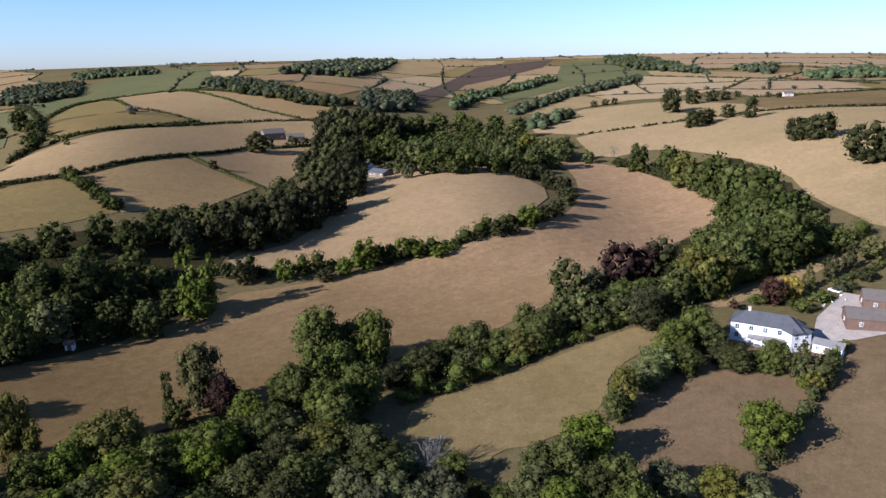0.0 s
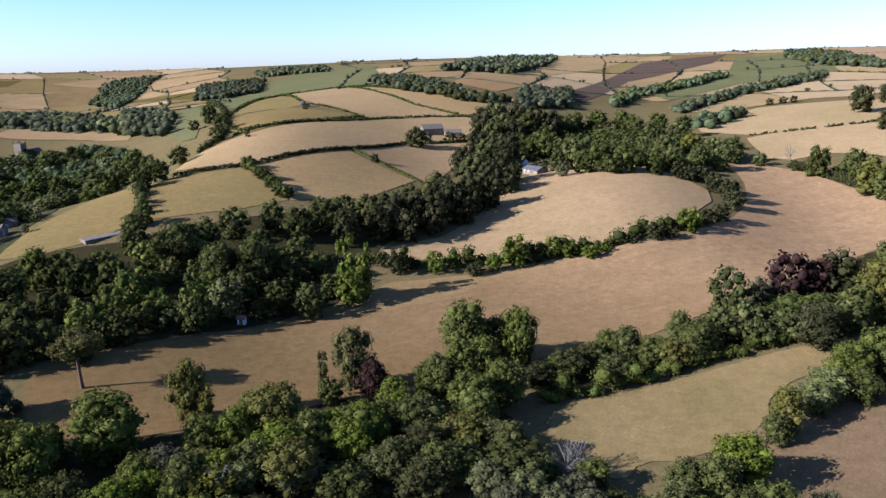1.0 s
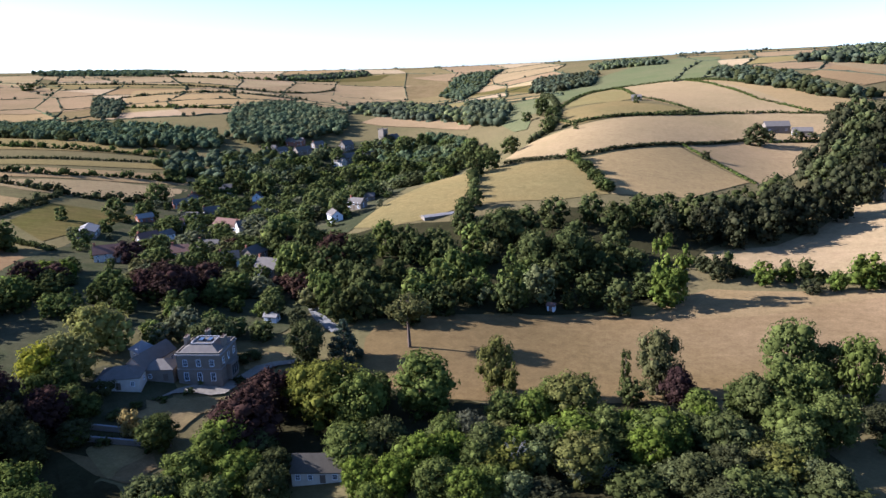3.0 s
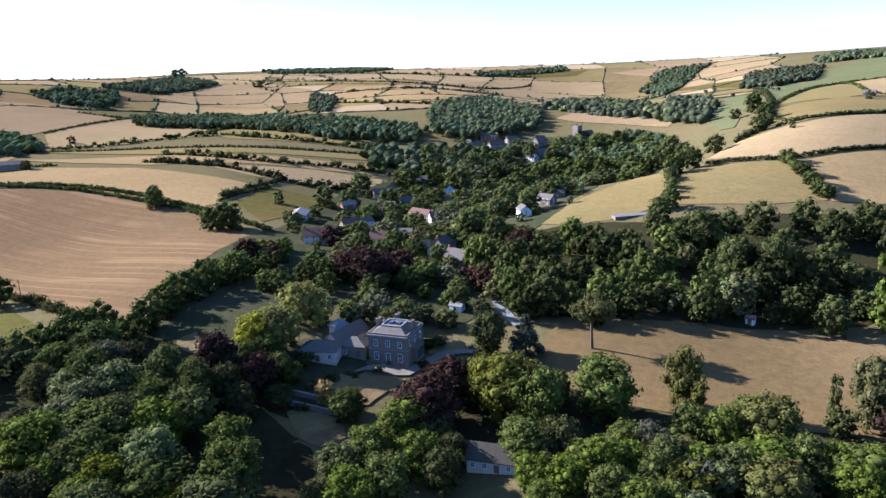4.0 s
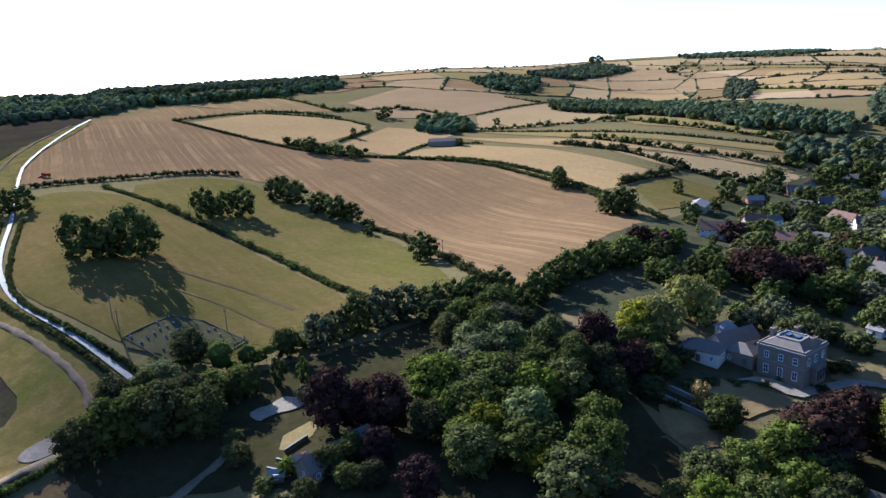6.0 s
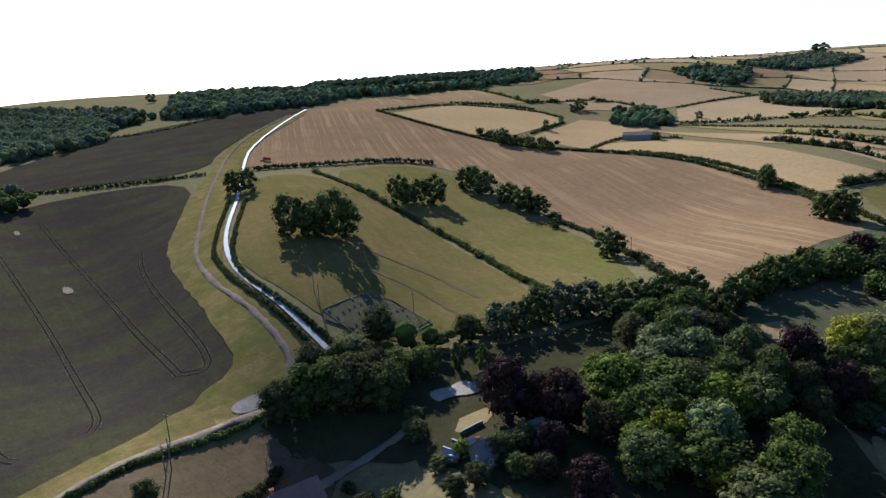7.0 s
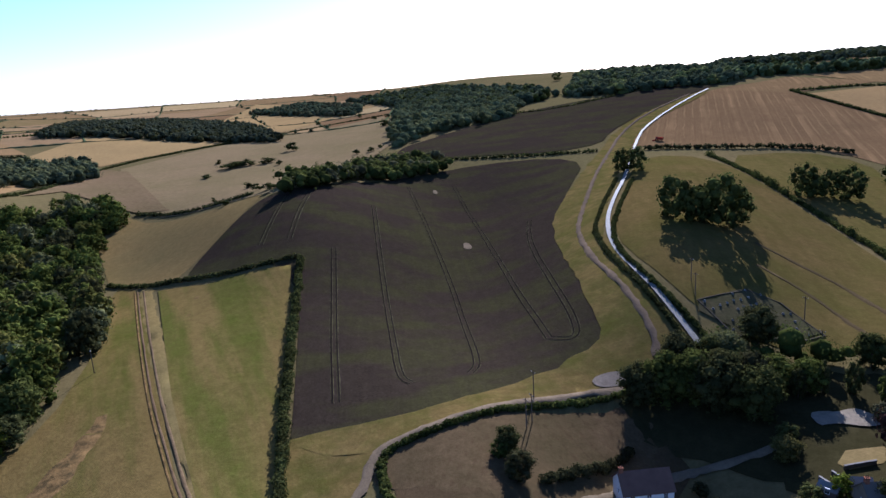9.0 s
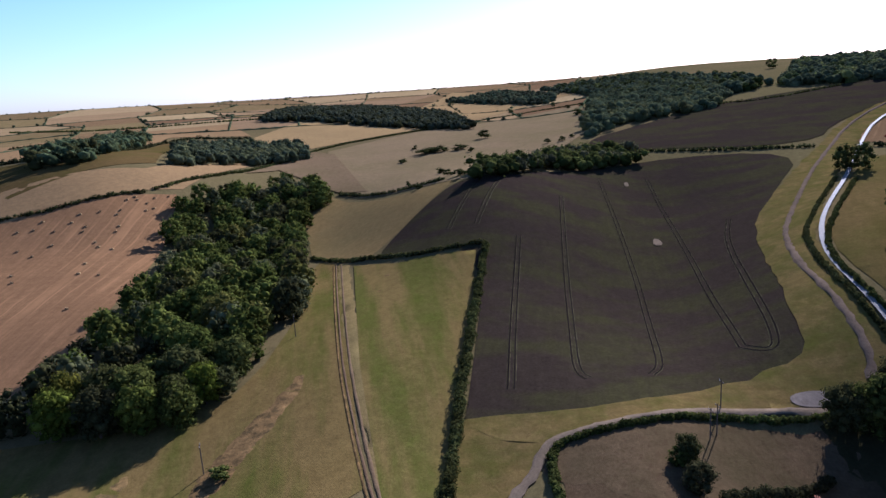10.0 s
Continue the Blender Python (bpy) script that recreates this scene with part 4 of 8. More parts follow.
field("paddock", "rough dry ground below the lane", [(-135.4, 54.6), (-133.6, 67.8), (-135.6, 91.0), (-130.8, 123.4), (-104.8, 117.2), (-97.6, 97.0), (-104.4, 37.2), (-120.4, 46.4)], layer=1.00, soft=2)
ribbon("chalk", "pale farm track along the field edge", [(-139.5, 138.5), (-147.2, 145.2), (-167.1, 154.9), (-207, 171), (-242, 192), (-263, 210), (-342, 289), (-468, 426), (-538, 578)], 2.6, 4.2, name="road", category="road")
ribbon("tarmac", "sunlit grey country lane between hedges", [(-130.9, 150.0), (-154.6, 158.7), (-196, 175), (-226, 195), (-253, 220), (-303, 277), (-390, 363), (-453, 435), (-553, 622)], 1.9, 4.2, name="road", category="road")
ribbon("gold", "worn dry grass beside the farm track", [(-332, 17), (-256, 13.4), (-204, 12.0), (-170, 12.2), (-124, 12.6)], 6, 1.5, name="track", category="track")
ribbon("soil", "bare earth farm track", [(-668, 32), (-559, 38), (-489, 48)], 2.4, 2, name="track", category="track")
ribbon("tarmac", "village lane between garden walls", [(95, 252), (88, 227), (83.5, 209.2), (84.5, 196.7)], 4, 4.2, name="lane", category="lane")
ribbon("chalk", "narrow lane past the cottages", [(-96.1, 132.9), (-96.3, 130.5), (-101.3, 120.2), (-106.3, 108.8), (-106.3, 90.4), (-102.7, 78.7)], 3.2, 4.2, name="lane", category="lane")
ribbon("soil", "bare wheel rut of the farm track", [(-333, 13.6), (-256, 9.6), (-222, 8.0), (-197, 7.2), (-177, 7.3), (-158, 7.6), (-124, 8.8)], 0.8, 2, name="track", category="track")
ribbon("soil", "bare wheel rut of the farm track", [(-329, 16.0), (-256, 11.9), (-222, 10.3), (-197, 9.4), (-177, 9.3), (-158, 9.4), (-124, 10.2)], 1.0, 2, name="track", category="track")
ribbon("chalk", "narrow lane round the paddock", [(-133.1, 130.2), (-133.7, 123.9), (-139.2, 113.7), (-142.6, 91.2), (-141.4, 71.8), (-142.8, 56.2), (-140.3, 49.2), (-132.8, 45.3), (-123.8, 35.2)], 3.2, 4.2, name="road", category="road")
ribbon("weeds", "dry weeds along the farm track", [(-333, 12.4), (-256, 8.4), (-222, 6.8), (-197, 6.0), (-177, 6.1), (-158, 6.4), (-124, 7.6)], 0.7, 2, name="weed_strip", category="weeds")
ribbon("paddock", "low brown ditch line in the pasture", [(-180, 231), (-167, 233), (-146, 235), (-122, 224)], 2.8, 2, name="ditch", category="ditch")
ribbon("paddock", "low brown ditch line in the pasture", [(-164, 212), (-144, 214), (-115.3, 202.3)], 2.4, 2, name="ditch", category="ditch")

# ---------------------------------------------------------------- hedges
hedge([(157.5, 62.3), (173.2, 49.4), (200.0, 26.2), (219.1, 5.4), (235.3, -10.4), (277, -47), (314, -81)], 4, 4, "green", "thick mixed hedge along the lane", standards=0.12)
hedge([(-110.2, 77.5), (-111.6, 84.0), (-112.8, 90.0), (-114.6, 100.0), (-116.2, 107.5)], 2.2, 2.4, "dark", "shaded garden hedge between paddock and cottage")
hedge([(164.5, 68.3), (187.0, 58.7), (201.9, 44.3), (215.1, 28.3), (231.5, 11.5), (246, -7), (267, -27), (287, -48)], 4, 4, "dark", "dark hedge under the tree belt", standards=0.2)
hedge([(231, 174), (238, 152), (255, 130), (269, 109), (285, 89), (314, 70), (336, 57)], 4, 4, "dark", "overgrown hedge between two pastures", standards=0.2)
hedge([(183.6, -37.1), (187.3, -41.6), (197.1, -46.0), (207.9, -52.2)], 2.5, 3, "green", "green garden hedge of the white house")
hedge([(258, -59), (275, -77), (296, -97)], 2.5, 2, "green", "clipped green garden hedge by the lane")
hedge([(260, 332), (283, 299), (303, 297), (389, 303), (467, 308)], 2.5, 2.2, "dark", "dark green hedge between fields")
hedge([(467, 308), (521, 275)], 2.5, 2.2, "dark", "dark green hedge between fields")
hedge([(281, 297), (273, 277), (257, 243)], 3, 3, "dark", "dark green hedge between fields", standards=0.3)
hedge([(386, 300), (356, 227)], 2.2, 1.6, "green", "low dark hedge between fields")
hedge([(375, 404), (444, 388), (556, 366), (606, 318)], 3, 2.4, "dark", "dark green hedge between fields")
hedge([(408, 447), (385, 402), (447, 390), (514, 387)], 3, 2.2, "dark", "dark green hedge between fields")
hedge([(542, 476), (512, 385)], 3, 1.8, "dark", "dark green hedge between fields")
hedge([(769, 726), (536, 475)], 3, 2, "dark", "dark green hedge between fields")
hedge([(804, 641), (616, 413), (600, 338)], 3, 1.8, "dark", "dark green hedge between fields")
hedge([(453, 496), (769, 726), (804, 641), (696, 444)], 3, 2.4, "dark", "dark green hedge between fields")
hedge([(696, 444), (747, 345), (797, 283)], 3, 2, "dark", "dark green hedge between fields")
hedge([(237, 332), (211, 295), (190, 276)], 4, 3, "dark", "field hedge grown into small trees", standards=0.3)
hedge([(340, 405), (378, 415), (470, 513), (726, 831)], 4, 3, "dark", "field hedge grown into small trees", standards=0.4)
hedge([(627, 73), (645, 40), (673, -13)], 3, 2, "dark", "dark hedge on the hillside", gaps=0.25)
hedge([(673, -13), (715, -106), (719, -183), (770, -257)], 3, 2, "dark", "dark hedge on the hillside")
hedge([(866, -93), (894, -166), (977, -242), (1062, -351)], 3, 2, "dark", "dark hedge on the hillside")
hedge([(1355, 39), (1273, -116), (1163, -228), (1093, -270)], 4, 2, "dark", "dark hedge on the hillside")
hedge([(1022, -70), (1257, -123)], 4, 2, "dark", "dark hedge on the hillside")
hedge([(1519, 55), (1457, -31), (1584, -227), (1365, -341)], 4, 3, "dark", "dark hedge on the hillside")
hedge([(511, 35), (478, -1), (425, -39)], 3, 3, "dark", "dark hedge on the hillside", standards=0.4)
hedge([(-154, 547), (-109, 529), (-65, 490), (-29, 443), (-6, 404), (16, 359)], 3, 2.5, "dark", "dark green hedge between fields")
hedge([(-5, 451), (21, 489), (34, 510)], 4, 3, "dark", "field hedge with taller bushes", standards=0.15)
hedge([(-480, 660), (-415, 626), (-326, 586), (-245, 555), (-183, 548), (-113, 527), (-54, 465), (-18, 419), (2, 362)], 3, 2.5, "dark", "dark green hedge between fields")
hedge([(-312, 591), (-267, 572), (-223, 563)], 5, 4, "dark", "field hedge with taller bushes", standards=0.25)
hedge([(-191, 556), (-184, 636), (-133, 627)], 3, 2, "dark", "dark green hedge between fields")
hedge([(-63, 600), (-13, 567), (21, 528), (55, 497), (92, 508)], 4, 3, "dark", "field hedge grown into small trees", standards=0.3)
hedge([(-51, 642), (23, 585), (84, 591), (130, 574)], 4, 3, "dark", "field hedge grown into small trees", standards=0.3)
hedge([(-179, 729), (-27, 684), (144, 640)], 3, 2, "dark", "dark green hedge between fields")
hedge([(-8, 443), (23, 481)], 3, 2, "dark", "dark green hedge between fields")
hedge([(-156, 740), (-114, 744), (-12, 798), (30, 739), (130, 665)], 4, 3, "dark", "dark green hedge between fields", standards=0.3)
hedge([(-186, 854), (-123, 1043)], 4, 2, "dark", "dark green hedge between fields")
hedge([(-19, 823), (24, 945)], 4, 2, "dark", "dark green hedge between fields")
hedge([(130, 668), (158, 703)], 4, 2, "dark", "dark green hedge between fields")
hedge([(-480, 660), (-455, 767), (-333, 768), (-270, 724), (-272, 622)], 4, 2, "dark", "dark green hedge between fields")
hedge([(-450, 782), (-392, 793), (-336, 776)], 5, 3, "dark", "dark green hedge between fields")
hedge([(-650, 816), (-632, 996), (-534, 981), (-365, 827)], 5, 3, "dark", "dark green hedge between fields", standards=0.2)
hedge([(-365, 827), (-283, 887), (-210, 835)], 5, 3, "dark", "dark green hedge between fields", standards=0.2)
hedge([(-186, 1066), (-123, 1043), (9, 1003)], 5, 2, "dark", "dark green hedge between fields")
hedge([(188, 1205), (299, 1009)], 5, 3, "dark", "dark green hedge between fields", standards=0.2)
hedge([(219, 1409), (391, 1470), (608, 1485)], 5, 3, "dark", "dark green hedge between fields", standards=0.2)
hedge([(80, 1926), (342, 1779), (548, 1624), (871, 1913)], 5, 3, "dark", "dark green hedge between fields", standards=0.2)
hedge([(201, 2300), (570, 2152), (963, 2121)], 5, 3, "dark", "dark green hedge between fields", standards=0.2)
hedge([(-370, 355), (-350, 396), (-326, 457), (-291, 470)], 3, 3, "dark", "dark green hedge between fields")
hedge([(-330, 373), (-232, 322), (-195, 305), (-162, 288), (-97, 236)], 3, 2, "dark", "field hedge across the pasture", standards=0.05)
hedge([(-151, 370), (-114, 341), (-88, 304), (-54, 252)], 3, 2.5, "dark", "hedge with bushes beside the stubble", standards=0.1)
hedge([(-131.5, 154.1), (-154.4, 161.2), (-182, 170), (-209, 184), (-234, 206), (-287, 266)], 1.7, 1.3, "dark", "dark hedge beside the lane")
hedge([(-132.2, 147.3), (-154.3, 155.5), (-196, 172), (-227, 190), (-245, 205), (-300, 266)], 1.7, 1.2, "dark", "dark hedge beside the lane")
hedge([(-130.9, 149.0), (-118.6, 161.1), (-108.7, 178.8), (-103.1, 200.1), (-92.1, 213.7), (-65.7, 219.3)], 6, 5.5, "dark", "thick hedge below the olive pasture", standards=0.25)
hedge([(-285, 77), (-244, 62), (-194.1, 44.8), (-164.2, 34.7), (-128.4, 23.4)], 2.8, 2.6, "dark", "tall hedge along the crop field")
hedge([(-330, 20), (-298, 42), (-291, 59), (-289, 78)], 2.4, 1.6, "dark", "low dark hedge between fields")
hedge([(-372, 3), (-332, 19)], 2.2, 1.5, "dark", "low dark hedge between fields")
hedge([(-468, 246), (-437, 283), (-393, 330)], 3, 2, "dark", "hedge along the crop field")
hedge([(-647, 421), (-608, 456), (-615, 545)], 3, 1.5, "dark", "low dark hedge between fields")
hedge([(-132.7, 125.1), (-139.3, 93.4), (-138.6, 70.4), (-140.0, 56.5), (-138.4, 50.9), (-125.3, 46.5), (-116.8, 45.0)], 1.8, 1.3, "dark", "hedge round the paddock")
hedge([(-436, -221), (-425, -160), (-469, -97)], 3, 2, "dark", "dark green hedge between fields")
hedge([(-477, -91), (-560, -48), (-691, -6), (-788, 32), (-870, 135), (-918, 188), (-1043, 322), (-963, 472)], 3, 2, "dark", "dark green hedge between fields")
hedge([(-504, 29), (-473, 50), (-447, 74), (-425, 89)], 3, 2, "dark", "dark green hedge between fields")
hedge([(-773, -331), (-538, -159), (-910, -146), (-891, -52)], 4, 2, "dark", "dark green hedge between fields", standards=0.1)
hedge([(-1471, -523), (-1179, -261), (-1158, -46)], 5, 3, "dark", "dark green hedge between fields")
hedge([(-943, -339), (-1044, -203)], 5, 3, "dark", "dark green hedge between fields")
hedge([(195.6, -46.4), (178.6, -39.6), (162.1, -31.6), (145.8, -23.3)], 3, 3.2, "green", "thick garden hedge running down the paddock", standards=0.1)

# ---------------------------------------------------------------- woods
wood([(-1094, -43), (-1938, 0), (-1607, 176), (-1195, 267), (-826, 219), (-938, 146), (-1050, 47)], 9, 10, "far", "long dark wood on the far slope")
wood([(-541, -90), (-756, -116), (-818, -66), (-798, 8), (-688, 11), (-613, -51)], 9, 10, "far", "dark wood strip beyond the stubble")
wood([(-513, -176), (-745, -243), (-1000, -222), (-901, -169), (-518, -135)], 10, 10, "far", "far dark wood")
wood([(-732, 322), (-1091, 489), (-1008, 581), (-770, 517), (-606, 398), (-615, 314), (-573, 252)], 11, 10, "far", "broad wood below the skyline")
wood([(-370, 93), (-434, 116), (-500, 199), (-473, 243), (-436, 229), (-414, 163)], 8, 10, "dark", "dark wood along the top of the crop field")
wood([(-694, 532), (-1017, 823), (-690, 832), (-574, 702), (-615, 564)], 12, 11, "far", "wood on the skyline")
wood([(-1575, 574), (-1361, 707), (-939, 632), (-728, 549), (-678, 446), (-1133, 503)], 12, 10, "far", "wood below the skyline")
wood([(-665, 801), (-507, 1196), (-467, 1102), (-612, 737)], 14, 11, "far", "wooded skyline belt")
wood([(-1678, 363), (-1846, 557), (-1271, 495), (-1124, 428)], 14, 10, "far", "far wood on the ridge")
wood([(1018, 599), (1524, 745), (1780, 696), (1396, 566), (1070, 504)], 14, 12, "far", "dark wood on the far hilltop")
wood([(1740, 149), (2050, 168), (1908, 71), (1691, 14), (1373, -68), (1514, 67)], 13, 12, "far", "far shelter belt")
wood([(1492, -104), (1580, -205), (1343, -167)], 12, 10, "far", "far copse")
wood([(1311, -214), (1481, -343), (1243, -335), (1203, -212)], 12, 10, "far", "far copse")
wood([(683, 310), (844, 375), (926, 342), (760, 275)], 10, 11, "far", "copse in the side valley")
wood([(1224, 1233), (1312, 1207), (1270, 1049), (1174, 970), (1134, 1116)], 12, 10, "far", "hilltop copse")
wood([(963, 700), (821, 518), (701, 366), (719, 326), (661, 352), (698, 456), (820, 597)], 10, 9, "far", "hedgerow wood")
wood([(867, 267), (1023, 288), (1379, 213), (1298, 200), (986, 261), (803, 240)], 10, 10, "far", "hillside hedgerow wood")
wood([(787, 178), (1077, 144), (1332, 53), (1244, 44), (987, 132), (794, 157)], 9, 9, "far", "hillside hedgerow wood")
wood([(686, 135), (781, 110), (755, 92), (653, 113)], 10, 10, "far", "valley wood")
wood([(812, 966), (974, 985), (859, 860), (794, 923)], 10, 10, "far", "far wood")
wood([(214, 733), (284, 951), (397, 1074), (416, 899), (334, 708), (266, 672), (217, 673)], 9, 12, "far", "hanging wood above the village")
wood([(128, 1102), (177, 1408), (202, 1288), (153, 1037)], 11, 10, "far", "far copse")
wood([(-221, 1546), (-103, 2067), (-1, 1769), (-70, 1560), (-129, 1493)], 12, 10, "far", "far wood below the skyline")
wood([(-282, 1253), (-270, 1406), (-176, 1417), (-159, 1162), (-217, 1151)], 12, 10, "far", "far wood below the skyline")
wood([(-120, 1016), (2, 1137), (110, 896), (202, 746), (189, 679), (108, 709), (13, 858), (-99, 936)], 9, 10, "far", "long belt of trees across the slope")
wood([(426, 611), (640, 906), (495, 622), (411, 523)], 11, 11, "far", "valley wood")
wood([(880, 1034), (1035, 1203), (1054, 1038), (897, 892), (791, 859)], 11, 10, "far", "copse on the hill shoulder")
wood([(307, 601), (375, 612), (379, 544), (346, 480), (312, 509), (298, 561)], 8, 9, "far", "trees round the church")
wood([(120, 654), (192, 668), (235, 625), (232, 561), (163, 571), (117, 589)], 10, 8, "far", "trees among the houses")
wood([(454, 962), (836, 1518), (473, 679), (427, 594), (446, 810)], 13, 9, "far", "wood belt over the far valley")
wood([(1027, 1574), (1321, 1934), (1458, 1869), (1308, 1723), (850, 1222)], 15, 9, "far", "distant hedgerow trees")
wood([(814, 2248), (1223, 2393), (1170, 2248), (807, 2124)], 15, 9, "far", "distant wood")
wood([(146, 2438), (506, 2634), (614, 2542), (428, 2230), (151, 2247)], 15, 9, "far", "skyline trees")
wood([(-893, 1027), (-900, 1426), (-602, 1389), (-535, 1230), (-720, 1138), (-722, 829)], 15, 9, "far", "distant wood on the skyline")
wood([(-223, 712), (-242, 799), (-205, 816), (-164, 748), (-177, 699)], 11, 9, "far", "dark copse")

# ---------------------------------------------------------------- groves
clearing((31, 203), (30, 192), (29, 208), (27, 197), (19, 195), (18, 184), (31, 191), (29, 181), (49, 133), (45, 122), (70, 220), (67, 209))
clearing((160, 178), (153, 170), (211, -32), (200, -30), (209, -41), (198, -39), (207, -48), (197, -45), (224, -63), (213, -60), (239, -70), (229, -67))
clearing((-99, 98), (-91, 91), (-66, 129), (-61, 120), (-74, 131), (-68, 121), (-61, 138), (-57, 128), (-78, 126), (-73, 117), (36, 328), (35, 317))
clearing((40, 395), (39, 384), (71, 438), (70, 427), (85, 268), (82, 257), (93, 296), (90, 285), (106, 391), (103, 381), (114, 452), (111, 441))
clearing((116, 504), (114, 494), (136, 444), (133, 434), (71, 381), (69, 371), (89, 388), (87, 377), (142, 330), (138, 320), (160, 337), (155, 327))
clearing((174, 346), (170, 336), (259, 675), (255, 665), (256, 640), (252, 630), (237, 645), (233, 635), (268, 592), (263, 582), (281, 593), (277, 583))
clearing((301, 634), (296, 624), (66, 326), (64, 315), (79, 295), (76, 284), (168, 512), (164, 501), (149, 542), (146, 532), (179, 279), (173, 270))
clearing((516, 314), (507, 308), (522, 297), (512, 291), (408, 177), (398, 172), (445, 202), (435, 197), (522, 462), (513, 455), (-169, 619), (-166, 608))
clearing((862, -127), (851, -125), (160, 178), (40, 189), (38, 199))
grove([(-454, -74), (-410, -74), (-318, -70), (-246, -75), (-222.0, -84.0), (-205.0, -82.0), (-187.0, -64.0), (-181.0, -46.0), (-182.0, -34.0), (-192.0, -25.0), (-210.0, -17.6), (-244, -6), (-326, 1), (-440, 1), (-470, 23), (-523, 19), (-535, -14), (-501, -44)], 11.0, 14.5, ("green", "lime", "green", "grey", "green", "dark"), "in the dense wood belt")
grove([(27, 258), (51, 325), (98, 348), (112, 286), (82.3, 206.5), (67.0, 203.4), (61, 239), (38.8, 231.0)], 9.5, 8, ("green", "grey", "green", "dark", "copper", "lime"), "in the village gardens")
grove([(50, 354), (128, 517), (183, 572), (260, 552), (180, 352), (132, 322), (108, 340), (79, 346)], 13, 9.5, ("green", "grey", "green", "dark"), "in the village gardens")
grove([(163, 609), (261, 631), (344, 625), (368, 510), (302, 450), (222, 366), (192, 352), (234, 497), (215, 547), (163, 571)], 12.5, 10.5, ("green", "dark", "grey", "green"), "in the upper village")
grove([(-32.8, 229.1), (-20, 263), (1, 307), (24, 315), (20, 280), (2, 267), (-16, 247), (-27.2, 221.5)], 8, 8, ("dark", "green", "dark"), "along the stubble edge")
grove([(-50.1, 206.2), (-44.0, 210.6), (-29.8, 200.0), (-17.3, 184.9), (-15.3, 161.3), (-3.8, 126.0), (-18.0, 122.8), (-44.5, 133.1)], 12.5, 12.5, ("green", "green", "grey", "dark"), "in the shaded copse")
grove([(-50.6, 169.7), (-43.5, 192.9), (-27.6, 200.9), (-19.7, 175.1), (-24.0, 140.5), (-36.3, 121.0), (-46.8, 147.3)], 13, 13, ("dark", "green", "dark"), "in the shaded copse")
grove([(59.2, 115.0), (77.3, 125.8), (93.0, 116.5), (111.9, 104.9), (129.3, 90.5), (136.0, 78.6), (119.9, 53.3), (102.9, 66.4), (77.4, 88.2), (60.7, 101.5)], 13, 10, ("green", "dark", "lime", "green"), "in the mixed copse")
grove([(170.5, 60.2), (212.9, 35.5), (258, -3), (334, -29), (416, -46), (366, -63), (307, -63), (274, -27), (243, -3), (194.8, 32.4)], 9.5, 10, ("dark", "green", "dark"), "in the lane-side belt")
grove([(557, 276), (621, 214), (559, 78), (522, 69), (418, 93), (477, 165), (495, 217), (351, 162), (341, 178), (405, 218)], 10, 10, ("dark", "green", "dark"), "in the side valley")
grove([(112, 312), (140, 372), (148, 340), (128, 305), (126, 272), (110, 272)], 8, 6.5, ("green", "dark", "grey"), "in the lower village")

# ---------------------------------------------------------------- trees
trees("beside the valley pasture", [
    (167.6, 92.2, 22.0, 16.9, "round", "green"),
    (174.8, 86.1, 16.3, 11.0, "round", "green"),
    (175.1, 78.5, 20.3, 12.9, "round", "green"),
    (157.9, 81.6, 16.3, 13.5, "round", "green"),
    (152.9, 85.8, 16.1, 13.4, "round", "green"),
    (150.1, 71.5, 14.2, 12.8, "round", "green"),
    (140.0, 76.0, 14.2, 13.9, "round", "green"),
    (145.8, 88.7, 13.8, 11.5, "round", "green"),
    (134.8, 70.5, 12.2, 12.0, "round", "green"),
    (125.1, 72.2, 9.6, 8.0, "round", "lime"),
    (145.8, 92.3, 10.2, 10.0, "round", "dark"),
    (126.9, 59.1, 10.8, 10.6, "round", "green"),
    (129.7, 64.7, 8.1, 7.3, "round", "grey"),
    (110.4, 67.5, 11.6, 12.6, "round", "green"),
    (112.4, 48.5, 9.5, 10.2, "round", "grey"),
    (111.7, 56.8, 9.6, 10.4, "round", "grey"),
])
trees("beside the valley pasture", [
    (117.9, 65.1, 9.2, 8.2, "round", "green"),
    (164.5, 68.0, 8.6, 10.3, "round", "dark"),
    (173.5, 62.8, 10.3, 12.4, "round", "dark"),
    (182.7, 59.0, 9.1, 11.0, "round", "dark"),
    (191.2, 57.1, 10.5, 9.4, "round", "green"),
    (191.8, 51.0, 12.5, 11.2, "round", "green"),
    (191.1, 43.7, 10.3, 11.1, "round", "green"),
    (191.4, 37.8, 10.3, 11.1, "round", "lime"),
    (206.0, 39.0, 12.7, 9.8, "round", "green"),
    (197.6, 33.0, 12.2, 13.2, "round", "green"),
    (212.1, 28.3, 12.9, 13.9, "round", "green"),
    (216.1, 21.6, 13.0, 14.1, "round", "green"),
    (230.4, 29.2, 19.2, 15.9, "round", "green"),
    (246.8, 21.0, 10.5, 11.4, "round", "grey"),
    (249.5, 12.7, 20.5, 17.0, "round", "copper"),
    (255.1, 3.9, 16.7, 13.9, "round", "copper"),
])
trees("beside the valley pasture", [
    (257.7, -0.8, 18.2, 16.4, "round", "dark"),
    (213.3, 2.5, 14.6, 15.8, "round", "dark"),
    (224.7, -4.3, 11.5, 12.4, "round", "green"),
    (217.9, 11.1, 10.1, 12.2, "round", "green"),
    (211.9, 17.5, 8.8, 11.9, "round", "green"),
])
